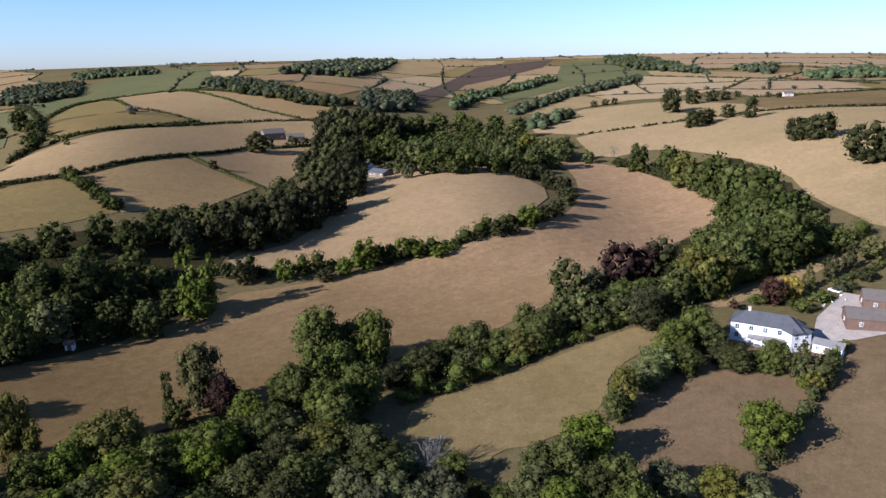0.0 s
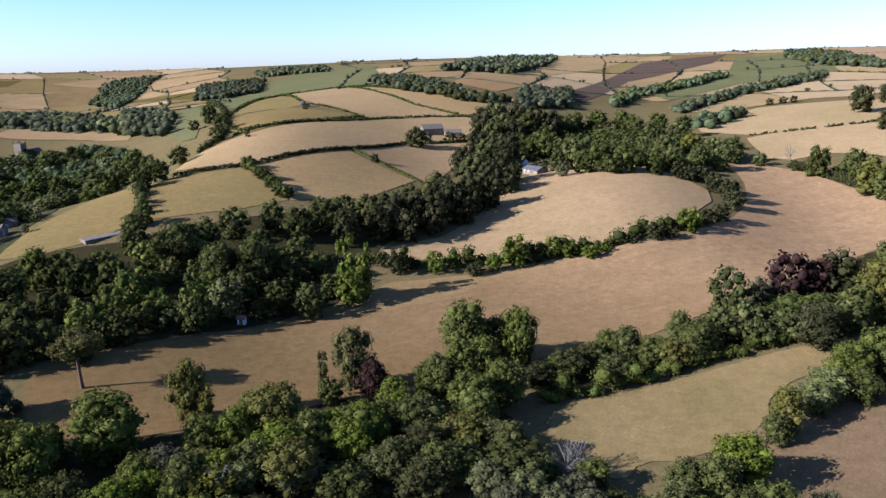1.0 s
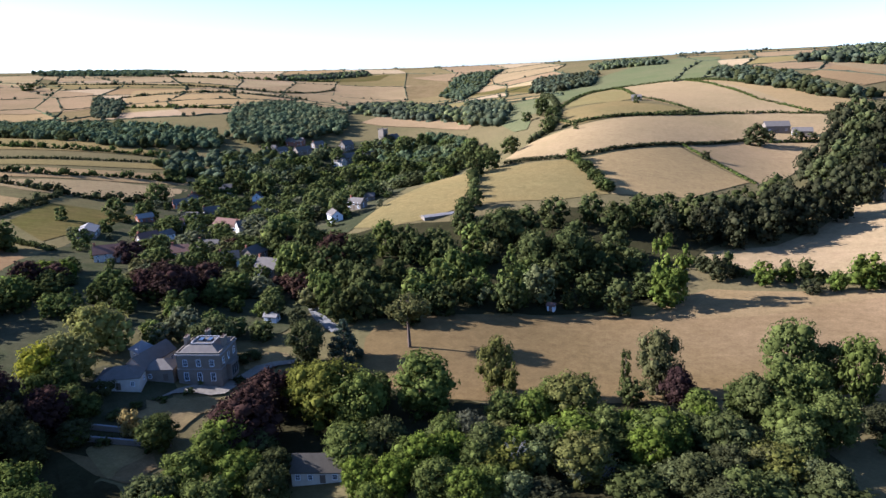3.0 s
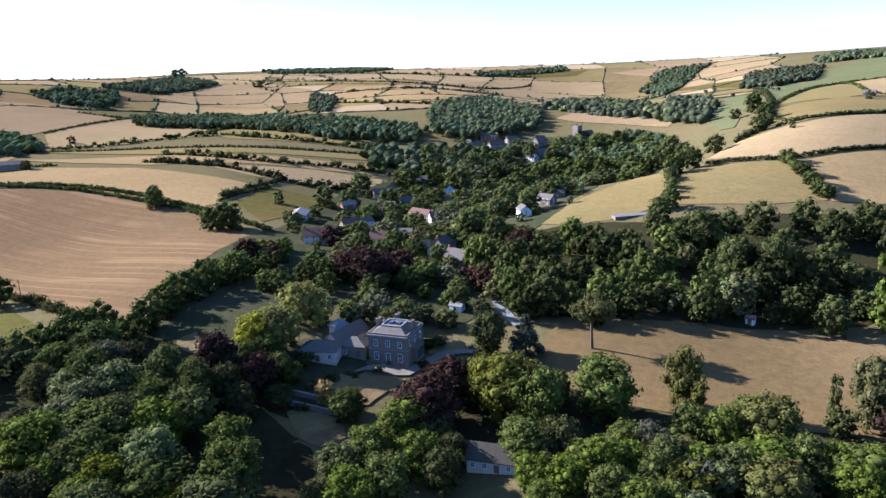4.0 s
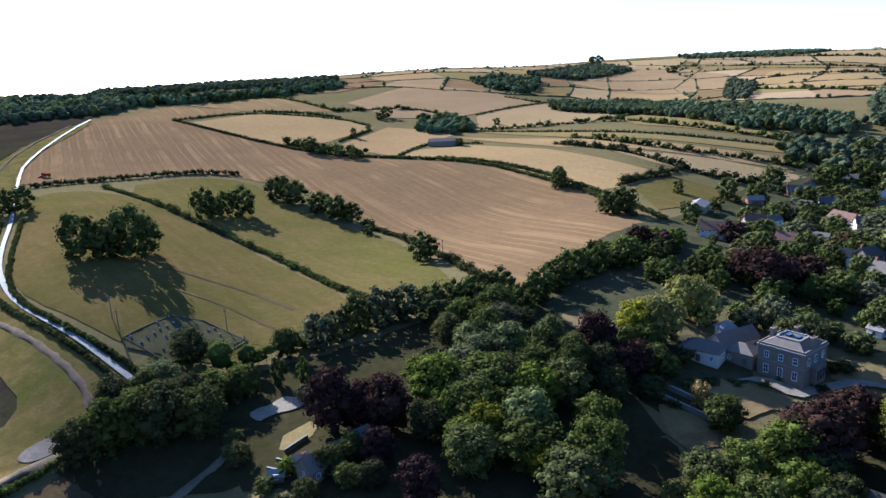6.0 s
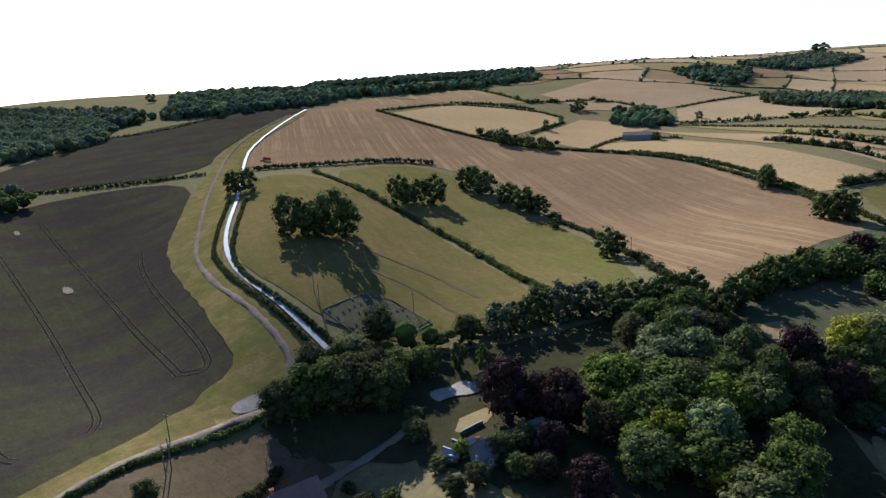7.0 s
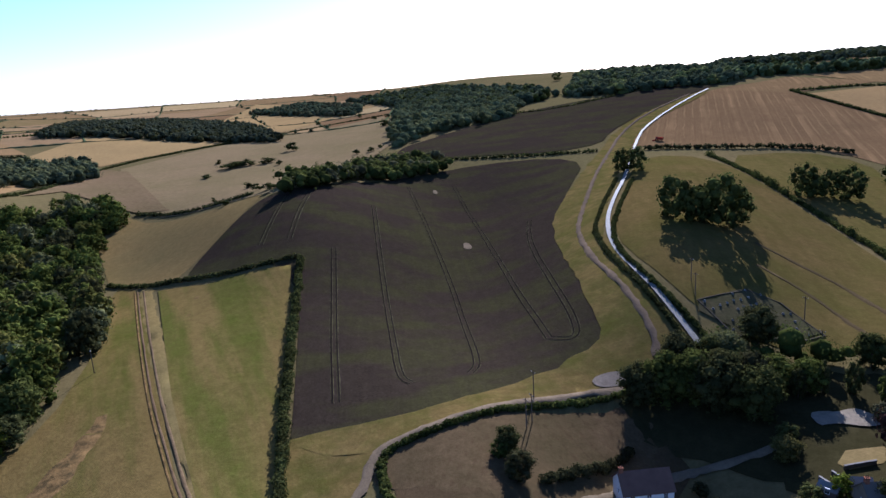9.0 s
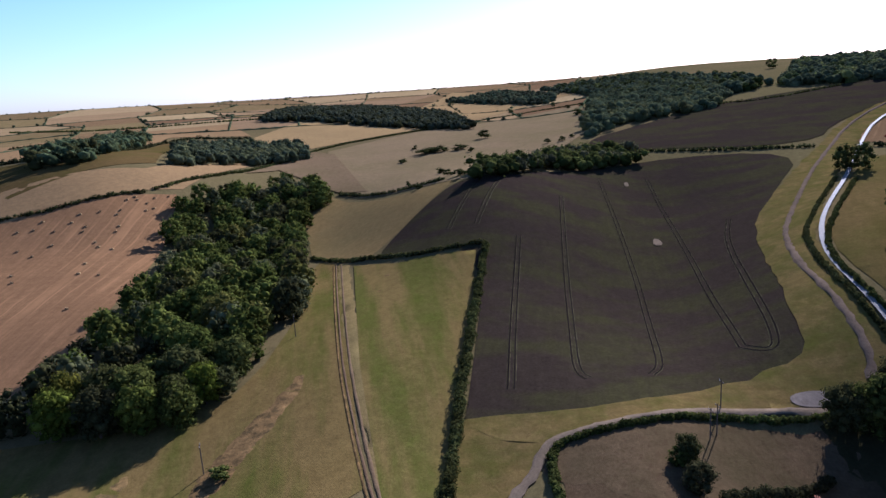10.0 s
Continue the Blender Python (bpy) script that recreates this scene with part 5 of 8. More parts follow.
trees("in the lane-side belt", [
    (240.8, -12.6, 21.1, 17.5, "round", "lime"),
    (243.9, -19.2, 17.3, 15.6, "round", "lime"),
    (233.8, -7.6, 14.3, 12.9, "round", "green"),
    (239.5, -14.8, 14.6, 13.1, "round", "green"),
    (260.5, -24.6, 21.0, 18.9, "round", "green"),
    (323.0, -27.5, 16.2, 14.6, "round", "green"),
    (273.4, -33.1, 22.0, 19.8, "round", "dark"),
    (275.9, -44.4, 25.1, 22.6, "round", "dark"),
    (291.7, -55.2, 16.3, 16.0, "round", "dark"),
    (270.5, -40.5, 19.2, 17.3, "round", "dark"),
    (263.4, -30.8, 16.0, 14.4, "round", "green"),
    (258.5, -23.2, 13.2, 13.0, "round", "lime"),
    (281.6, -51.8, 15.8, 15.5, "round", "dark"),
    (291.0, -63.2, 12.4, 13.4, "round", "dark"),
    (292.8, -67.6, 10.0, 13.5, "round", "green"),
    (312.6, -18.2, 11.8, 14.1, "round", "green"),
])
trees("in the lane-side belt", [
    (308.6, -41.0, 21.7, 19.5, "round", "green"),
    (361.7, -32.7, 18.1, 19.5, "round", "dark"),
    (396.9, -39.9, 27.6, 24.8, "round", "green"),
    (381.8, -49.1, 24.4, 24.0, "round", "dark"),
    (332.6, -49.2, 23.4, 21.0, "round", "dark"),
    (341.8, -58.8, 17.2, 15.5, "round", "dark"),
    (319.2, -37.5, 25.5, 23.0, "round", "dark"),
    (396.9, -35.1, 19.8, 17.8, "round", "dark"),
    (457.3, -11.4, 24.5, 20.3, "round", "lime"),
    (443.8, -19.6, 20.1, 19.8, "round", "green"),
    (425.0, -30.4, 29.4, 22.7, "round", "dark"),
    (482.0, -3.0, 21.4, 19.3, "round", "dark"),
    (432.3, -25.7, 17.2, 15.4, "round", "green"),
    (491.6, 17.2, 22.6, 17.5, "round", "dark"),
    (493.0, 5.3, 8.1, 11.0, "bush", "dark"),
    (502.8, 30.2, 5.0, 6.7, "bush", "dark"),
])
trees("on the dry hillside", [
    (461.9, 297.5, 17.0, 20.4, "round", "dark"),
    (486.5, 301.9, 9.4, 12.7, "round", "dark"),
    (503.2, 290.1, 9.9, 13.4, "round", "dark"),
    (509.9, 282.6, 8.4, 11.4, "round", "dark"),
    (371.7, 271.9, 6.8, 7.4, "round", "dark"),
    (637.1, -22.6, 16.7, 22.5, "round", "dark"),
    (650.4, -32.2, 14.9, 20.1, "round", "dark"),
    (675.7, -51.9, 13.9, 15.0, "round", "dark"),
    (662.1, -68.3, 21.8, 14.7, "round", "dark"),
    (729.5, -3.5, 27.2, 24.5, "round", "dark"),
    (798.0, -23.9, 18.3, 19.7, "round", "dark"),
    (825.7, -45.1, 13.5, 18.3, "round", "dark"),
    (836.7, -60.3, 11.0, 14.8, "round", "dark"),
    (523.0, -84.9, 17.6, 21.1, "round", "dark"),
    (512.0, -97.7, 19.2, 23.0, "round", "dark"),
    (517.0, -90.9, 15.1, 23.2, "round", "dark"),
])
trees("on the dry hillside", [
    (437.3, -106.1, 24.0, 25.9, "round", "dark"),
    (434.8, -117.7, 22.1, 23.9, "round", "dark"),
    (831.8, 81.9, 8.2, 11.1, "round", "dark"),
    (841.5, 70.0, 8.3, 11.2, "round", "dark"),
    (841.6, 59.2, 8.7, 10.4, "round", "dark"),
    (868.7, -74.6, 8.6, 9.2, "round", "dark"),
    (855.8, -105.3, 7.1, 7.6, "round", "dark"),
    (842.4, -114.9, 7.0, 7.5, "round", "dark"),
])
trees("in a curving row", [
    (416.1, 85.3, 10.5, 11.3, "round", "dark"),
    (417.1, 80.3, 10.5, 11.3, "round", "dark"),
    (422.7, 74.3, 10.6, 11.5, "round", "dark"),
    (407.2, 64.8, 11.9, 12.9, "round", "dark"),
    (399.7, 55.3, 12.7, 13.7, "round", "dark"),
    (383.9, 49.9, 11.2, 12.1, "round", "dark"),
    (350.7, 51.1, 10.3, 11.1, "round", "dark"),
    (338.7, 55.4, 8.2, 9.9, "round", "dark"),
    (320.8, 60.1, 12.2, 13.2, "round", "green"),
    (308.5, 65.0, 5.5, 8.6, "round", "dark"),
    (303.0, 71.0, 8.9, 10.7, "round", "dark"),
    (295.2, 78.3, 4.6, 5.0, "round", "dark"),
    (292.8, 83.0, 3.6, 3.9, "round", "dark"),
    (276.2, 91.0, 5.9, 10.6, "round", "green"),
    (274.3, 99.4, 7.9, 10.6, "round", "green"),
    (271.5, 106.2, 9.8, 10.6, "round", "green"),
])
trees("in a curving row", [
    (257.6, 117.2, 14.4, 14.1, "round", "green"),
    (249.1, 123.4, 8.5, 7.6, "round", "green"),
    (246.1, 140.6, 7.2, 7.8, "round", "green"),
    (237.0, 144.5, 9.9, 10.6, "round", "green"),
    (228.2, 158.3, 10.8, 10.6, "round", "dark"),
    (230.7, 166.9, 7.2, 7.8, "round", "dark"),
    (235.3, 155.5, 5.7, 7.7, "round", "dark"),
    (242.4, 128.5, 5.6, 10.1, "round", "dark"),
    (264.3, 111.4, 4.9, 10.5, "round", "dark"),
    (283.1, 86.7, 3.7, 6.7, "round", "green"),
    (198.6, 160.3, 24.8, 12.7, "tall", "green"),
    (199.7, 153.4, 22.3, 11.5, "tall", "green"),
    (194.1, 155.3, 14.0, 13.7, "round", "green"),
])
trees("in the side valley", [
    (506.2, 70.9, 20.8, 20.4, "round", "green"),
    (502.1, 82.5, 18.4, 18.0, "round", "green"),
    (507.6, 98.0, 19.6, 19.2, "round", "lime"),
    (481.2, 107.0, 22.2, 21.8, "round", "green"),
    (545.4, 135.1, 20.3, 19.9, "round", "green"),
    (476.4, 72.3, 17.4, 17.1, "round", "green"),
    (424.8, 108.9, 15.9, 15.6, "round", "green"),
    (405.0, 114.4, 19.0, 18.7, "round", "dark"),
    (404.0, 128.4, 19.2, 18.8, "round", "dark"),
    (418.5, 148.0, 24.0, 23.6, "round", "green"),
    (456.1, 174.0, 17.6, 17.3, "round", "green"),
    (458.7, 187.5, 26.8, 26.3, "round", "dark"),
    (412.0, 159.3, 14.0, 13.7, "round", "green"),
    (412.0, 98.5, 15.3, 15.1, "round", "dark"),
    (435.2, 93.0, 16.1, 15.8, "round", "green"),
    (400.3, 138.1, 15.7, 16.9, "round", "dark"),
])
trees("in the side valley", [
    (398.1, 119.5, 13.7, 14.8, "round", "dark"),
    (507.9, 52.6, 10.5, 11.3, "round", "green"),
    (464.5, 83.8, 17.1, 16.8, "round", "green"),
    (428.1, 175.8, 7.6, 8.2, "round", "grey"),
    (390.4, 147.5, 11.2, 9.3, "round", "grey"),
    (471.5, 210.8, 21.2, 22.9, "round", "dark"),
    (547.8, 239.0, 24.5, 26.4, "round", "dark"),
    (568.4, 226.5, 25.1, 27.1, "round", "dark"),
    (591.6, 214.1, 23.2, 25.0, "round", "dark"),
    (607.4, 197.9, 23.5, 25.4, "round", "dark"),
    (633.6, 184.2, 21.6, 23.3, "round", "dark"),
    (612.1, 167.4, 20.8, 22.5, "round", "dark"),
    (633.4, 151.6, 21.3, 23.0, "round", "dark"),
    (616.0, 126.8, 20.6, 22.3, "round", "green"),
])
trees("near the white house", [
    (201.9, -12.0, 13.4, 13.2, "round", "green"),
    (193.4, -5.8, 12.9, 12.7, "round", "green"),
    (199.4, -15.1, 10.4, 11.2, "round", "green"),
    (181.7, -1.7, 10.1, 12.1, "round", "grey"),
    (163.3, 6.1, 13.1, 9.4, "round", "lime"),
    (158.7, 7.5, 8.6, 7.8, "round", "green"),
    (174.8, 0.9, 9.3, 10.1, "round", "grey"),
    (190.1, -31.5, 10.9, 9.1, "round", "green"),
    (187.4, -37.7, 12.0, 8.6, "fir", "green"),
    (182.6, -40.2, 6.3, 6.2, "round", "lime"),
    (152.8, -25.0, 13.8, 13.5, "round", "green"),
    (139.1, 11.7, 12.9, 13.9, "round", "green"),
    (129.7, 15.3, 12.1, 11.9, "round", "green"),
    (128.7, 20.9, 10.8, 10.6, "round", "green"),
    (125.2, 4.8, 11.8, 11.6, "round", "green"),
    (120.6, 8.6, 11.6, 12.5, "round", "dark"),
])
trees("near the white house", [
    (118.5, 20.2, 11.5, 11.3, "round", "green"),
    (114.5, 14.2, 12.3, 12.1, "round", "green"),
    (132.9, -3.9, 7.6, 8.2, "round", "grey"),
    (130.9, -7.2, 6.0, 8.1, "round", "grey"),
    (130.7, -14.8, 9.3, 10.1, "round", "lime"),
    (132.8, -21.3, 7.1, 9.6, "round", "grey"),
    (117.2, 1.2, 11.2, 11.0, "round", "green"),
    (192.4, -19.4, 8.1, 11.0, "round", "dark"),
    (185.5, -9.0, 8.8, 10.6, "round", "dark"),
    (189.7, -22.0, 8.0, 10.8, "round", "dark"),
    (191.6, -28.7, 6.1, 8.3, "round", "dark"),
    (238.6, -36.6, 10.2, 11.1, "round", "copper"),
    (244.3, -43.1, 8.4, 9.1, "round", "yellow"),
    (237.9, -32.0, 4.3, 6.6, "bush", "green"),
    (253.3, -49.8, 9.8, 7.5, "fir", "lime"),
    (264.7, -58.7, 8.9, 7.4, "round", "dark"),
])
trees("near the white house", [
    (272.6, -66.1, 11.3, 7.6, "fir", "dark"),
    (283.0, -75.7, 9.8, 10.6, "round", "lime"),
    (231.7, -24.7, 4.0, 5.4, "bush", "copper"),
    (232.3, -44.4, 5.7, 8.7, "bush", "green"),
    (240.9, -51.5, 5.0, 9.1, "bush", "green"),
    (252.0, -60.2, 5.4, 8.3, "bush", "dark"),
    (262.3, -69.0, 5.6, 8.6, "bush", "dark"),
])
trees("in the mixed copse", [
    (138.8, 112.3, 20.6, 13.1, "round", "lime"),
    (137.4, 104.6, 12.0, 9.5, "round", "copper"),
    (135.3, 120.2, 11.7, 4.8, "tall", "dark"),
    (128.7, 112.4, 8.3, 7.5, "round", "dark"),
    (103.1, 135.9, 17.3, 11.0, "round", "lime"),
    (103.3, 129.9, 11.3, 6.1, "tall", "lime"),
    (81.0, 136.8, 18.3, 19.8, "round", "green"),
    (65.6, 140.6, 16.7, 15.0, "round", "green"),
    (60.4, 150.2, 18.6, 20.1, "round", "lime"),
    (57.4, 158.3, 14.4, 12.9, "round", "lime"),
    (75.0, 150.0, 9.0, 9.7, "round", "dark"),
    (50.2, 163.6, 13.7, 14.8, "round", "copper"),
    (41.6, 155.1, 15.8, 17.1, "round", "copper"),
    (34.9, 148.5, 13.9, 15.0, "round", "green"),
    (78.3, 177.5, 13.3, 13.1, "fir", "blue"),
    (68.1, 181.6, 15.3, 12.7, "round", "dark"),
])
trees("in the mixed copse", [
    (75.6, 207.4, 7.6, 8.2, "round", "dark"),
    (62.0, 141.1, 8.5, 9.1, "round", "green"),
    (65.3, 137.1, 6.7, 6.0, "round", "lime"),
    (107.2, 111.4, 15.5, 16.8, "round", "lime"),
    (107.4, 118.9, 11.1, 10.9, "round", "green"),
    (38.9, 149.6, 16.3, 19.5, "round", "copper"),
    (55.5, 127.4, 12.9, 13.9, "round", "green"),
    (63.0, 124.7, 11.6, 12.6, "round", "dark"),
    (98.4, 115.2, 12.1, 11.9, "round", "green"),
    (93.1, 120.4, 10.7, 10.5, "round", "green"),
    (80.5, 116.8, 10.5, 11.3, "round", "grey"),
    (76.5, 119.7, 10.1, 9.9, "round", "green"),
    (79.8, 109.8, 11.1, 10.9, "round", "green"),
    (86.2, 106.4, 9.8, 9.7, "round", "green"),
    (91.4, 102.8, 11.2, 11.0, "round", "green"),
    (102.7, 103.5, 10.3, 10.1, "round", "green"),
])
trees("in the mixed copse", [
    (107.0, 100.3, 11.8, 11.6, "round", "green"),
    (111.4, 97.1, 10.5, 10.3, "round", "green"),
    (116.7, 91.3, 11.9, 11.7, "round", "green"),
    (122.4, 88.9, 10.7, 10.5, "round", "green"),
    (126.4, 88.5, 10.8, 10.6, "round", "green"),
    (93.2, 94.3, 9.0, 10.8, "round", "grey"),
    (86.8, 101.6, 8.8, 9.5, "round", "grey"),
    (82.5, 104.0, 8.3, 8.1, "round", "green"),
    (75.2, 107.9, 9.6, 9.4, "round", "green"),
    (73.2, 113.0, 9.7, 9.5, "round", "green"),
    (67.1, 114.1, 11.2, 12.1, "round", "green"),
    (58.5, 113.2, 9.7, 10.5, "round", "green"),
    (57.7, 119.9, 7.6, 8.2, "round", "lime"),
    (64.7, 116.8, 9.7, 9.5, "round", "green"),
    (64.3, 106.0, 10.4, 10.2, "round", "green"),
    (67.6, 99.7, 10.2, 10.0, "round", "green"),
])
trees("in the mixed copse", [
    (73.5, 98.5, 9.1, 8.9, "round", "green"),
    (76.2, 94.8, 8.3, 8.9, "round", "grey"),
    (96.3, 78.3, 5.8, 7.8, "round", "dark"),
    (101.5, 76.5, 3.7, 6.7, "bush", "dark"),
])
trees("in the dark wood", [
    (105.9, 301.2, 19.0, 18.6, "round", "green"),
    (109.5, 279.3, 16.5, 14.9, "round", "dark"),
    (92.2, 253.3, 16.3, 14.7, "round", "green"),
    (89.0, 240.9, 9.1, 8.2, "round", "dark"),
    (90.3, 223.6, 13.8, 9.9, "round", "green"),
    (89.1, 211.5, 15.2, 12.6, "round", "green"),
    (109.8, 247.6, 18.1, 19.6, "round", "copper"),
    (115.5, 241.3, 17.9, 19.4, "round", "dark"),
    (100.7, 237.3, 18.2, 16.4, "round", "dark"),
    (132.4, 250.8, 17.1, 15.3, "round", "green"),
    (137.1, 242.0, 16.7, 15.1, "round", "dark"),
    (140.7, 232.8, 10.3, 7.4, "round", "green"),
    (140.8, 209.7, 16.6, 13.8, "round", "green"),
    (129.9, 204.6, 14.8, 13.3, "round", "green"),
    (116.9, 198.5, 15.1, 14.8, "round", "green"),
    (157.6, 219.3, 9.1, 9.9, "round", "green"),
])
trees("in the dark wood", [
    (166.1, 220.8, 11.2, 10.0, "round", "lime"),
    (146.5, 183.7, 24.2, 15.4, "fir", "green"),
    (172.9, 202.0, 21.4, 19.3, "round", "dark"),
    (182.3, 192.5, 23.1, 19.2, "round", "dark"),
    (159.1, 183.1, 15.9, 15.6, "round", "grey"),
    (138.0, 187.2, 8.4, 7.5, "weeping", "grey"),
    (164.8, 174.3, 7.5, 6.2, "round", "dark"),
    (178.6, 229.9, 19.4, 20.9, "round", "dark"),
    (188.5, 226.8, 18.9, 18.6, "round", "dark"),
    (208.9, 231.0, 15.5, 16.8, "round", "dark"),
    (225.0, 223.3, 15.8, 14.2, "round", "dark"),
    (227.3, 209.5, 17.0, 16.7, "round", "dark"),
    (242.0, 208.5, 17.5, 17.2, "round", "dark"),
    (256.2, 206.5, 15.0, 14.7, "round", "dark"),
    (259.8, 195.7, 17.8, 17.5, "round", "dark"),
    (272.0, 191.4, 18.2, 17.9, "round", "dark"),
])
trees("in the dark wood", [
    (288.0, 189.1, 18.8, 18.5, "round", "dark"),
    (315.3, 189.8, 20.1, 19.7, "round", "dark"),
    (172.4, 249.9, 13.9, 13.7, "round", "dark"),
    (148.8, 236.2, 15.4, 15.1, "round", "dark"),
    (139.0, 237.2, 15.2, 14.9, "round", "dark"),
    (145.9, 224.5, 14.9, 14.6, "round", "dark"),
    (166.0, 233.3, 14.4, 15.5, "round", "green"),
    (208.1, 192.3, 15.7, 15.4, "round", "dark"),
    (194.3, 192.2, 15.2, 14.9, "round", "dark"),
    (187.5, 191.9, 14.9, 14.7, "round", "dark"),
    (170.1, 186.5, 16.4, 16.1, "round", "dark"),
    (190.4, 182.2, 14.7, 14.4, "round", "dark"),
    (205.8, 180.9, 12.7, 12.5, "round", "dark"),
    (161.7, 193.2, 14.1, 13.8, "round", "green"),
    (139.8, 195.2, 13.5, 13.2, "round", "green"),
    (133.5, 193.6, 11.0, 10.8, "round", "dark"),
])
trees("in the dark wood", [
    (121.6, 189.4, 12.7, 12.5, "round", "dark"),
    (117.2, 193.1, 10.6, 10.4, "round", "dark"),
    (105.7, 215.1, 15.6, 15.3, "round", "dark"),
    (117.9, 218.4, 13.8, 13.6, "round", "dark"),
    (102.8, 226.0, 13.9, 13.6, "round", "dark"),
    (95.4, 199.9, 14.6, 14.3, "round", "dark"),
    (103.9, 198.1, 12.6, 12.4, "round", "dark"),
    (88.6, 201.6, 12.4, 12.2, "round", "dark"),
    (173.0, 171.7, 13.7, 13.5, "round", "dark"),
    (176.3, 160.7, 13.5, 13.2, "round", "dark"),
    (143.9, 181.6, 13.1, 12.8, "round", "dark"),
    (193.8, 164.9, 11.9, 11.7, "round", "dark"),
    (107.1, 187.7, 7.5, 10.1, "round", "dark"),
    (200.4, 207.9, 15.9, 15.6, "round", "dark"),
    (97.8, 172.8, 18.0, 17.0, "pine", "lime"),
])
trees("on the steep hillside", [
    (386.7, 213.3, 24.0, 20.2, "round", "dark"),
    (450.5, 235.8, 27.6, 23.2, "round", "dark"),
    (514.8, 265.3, 31.3, 26.4, "round", "dark"),
    (548.0, 270.1, 33.0, 27.8, "round", "green"),
    (515.6, 246.7, 31.0, 26.1, "round", "green"),
    (436.5, 204.1, 26.2, 22.0, "round", "dark"),
    (376.1, 178.7, 22.7, 19.1, "round", "dark"),
    (350.3, 175.8, 21.4, 18.0, "round", "dark"),
    (316.4, 170.8, 23.5, 19.9, "round", "dark"),
    (296.6, 168.9, 22.4, 18.8, "round", "dark"),
    (282.8, 172.9, 21.8, 18.3, "round", "dark"),
    (263.2, 185.2, 21.1, 17.8, "round", "dark"),
    (272.9, 179.1, 21.5, 18.1, "round", "dark"),
    (302.4, 178.7, 23.0, 19.4, "round", "dark"),
    (362.2, 192.4, 22.3, 18.8, "round", "green"),
    (416.3, 209.7, 25.3, 21.3, "round", "green"),
])
trees("on the steep hillside", [
    (498.5, 247.2, 27.1, 22.9, "round", "green"),
    (506.6, 233.0, 27.1, 22.9, "round", "dark"),
    (556.6, 251.9, 29.8, 25.0, "round", "dark"),
    (554.1, 236.5, 29.3, 24.7, "round", "dark"),
    (556.6, 223.7, 29.2, 24.6, "round", "dark"),
    (355.3, 165.1, 17.0, 14.4, "round", "dark"),
    (322.8, 161.6, 19.7, 16.6, "round", "dark"),
    (298.1, 163.5, 18.6, 15.7, "round", "dark"),
    (275.0, 168.0, 17.8, 14.9, "round", "dark"),
    (259.7, 173.3, 17.2, 14.5, "round", "dark"),
    (252.4, 183.8, 17.2, 14.5, "round", "dark"),
    (237.9, 191.9, 16.8, 14.2, "round", "dark"),
])
trees("near the old manor", [
    (16.8, 216.9, 15.9, 15.6, "round", "willow"),
    (8.4, 201.3, 15.2, 16.4, "round", "willow"),
    (1.7, 200.7, 13.1, 14.9, "round", "willow"),
    (21.8, 216.6, 12.3, 13.3, "round", "willow"),
    (-9.1, 185.0, 16.8, 13.0, "round", "copper"),
    (-6.7, 183.3, 12.5, 10.4, "round", "dark"),
    (-0.8, 190.3, 9.9, 8.9, "round", "dark"),
    (42.1, 231.0, 8.8, 8.6, "round", "green"),
    (32.6, 217.4, 8.5, 9.2, "round", "green"),
    (40.9, 217.2, 6.1, 8.2, "round", "grey"),
    (50.1, 214.5, 9.5, 10.2, "round", "green"),
    (62.7, 231.1, 6.1, 6.6, "round", "green"),
    (69.3, 222.0, 6.4, 8.6, "round", "green"),
    (17.1, 169.3, 8.1, 6.2, "round", "yellow"),
    (23.6, 164.7, 7.5, 8.1, "round", "dark"),
    (5.5, 170.7, 5.5, 6.6, "round", "green"),
])
trees("near the old manor", [
    (3.7, 290.0, 12.1, 13.1, "round", "copper"),
    (12.4, 287.5, 9.6, 13.0, "round", "copper"),
    (45.5, 250.4, 15.4, 20.8, "round", "copper"),
    (57.6, 256.0, 12.4, 16.7, "round", "copper"),
    (39.9, 255.6, 13.1, 14.1, "round", "copper"),
    (7.8, 250.7, 9.3, 9.2, "round", "green"),
    (-1.3, 262.9, 13.2, 14.3, "round", "dark"),
    (-13.3, 258.0, 13.0, 14.1, "round", "dark"),
    (-20.9, 252.3, 12.8, 13.8, "round", "dark"),
    (-25.8, 240.7, 12.3, 13.3, "round", "dark"),
    (-30.4, 230.5, 11.8, 12.8, "round", "dark"),
    (-34.0, 218.9, 11.3, 12.2, "round", "dark"),
    (-52.2, 220.4, 13.5, 14.6, "round", "dark"),
    (-42.4, 211.5, 13.3, 15.9, "round", "dark"),
    (29.3, 244.5, 8.4, 9.0, "round", "dark"),
    (22.8, 258.5, 8.8, 9.5, "round", "dark"),
])
trees("near the old manor", [
    (67.8, 244.2, 10.7, 11.6, "round", "dark"),
    (60.0, 239.8, 10.5, 11.3, "round", "dark"),
    (28.2, 265.4, 11.2, 12.1, "round", "dark"),
    (13.6, 247.0, 10.5, 11.3, "round", "dark"),
])
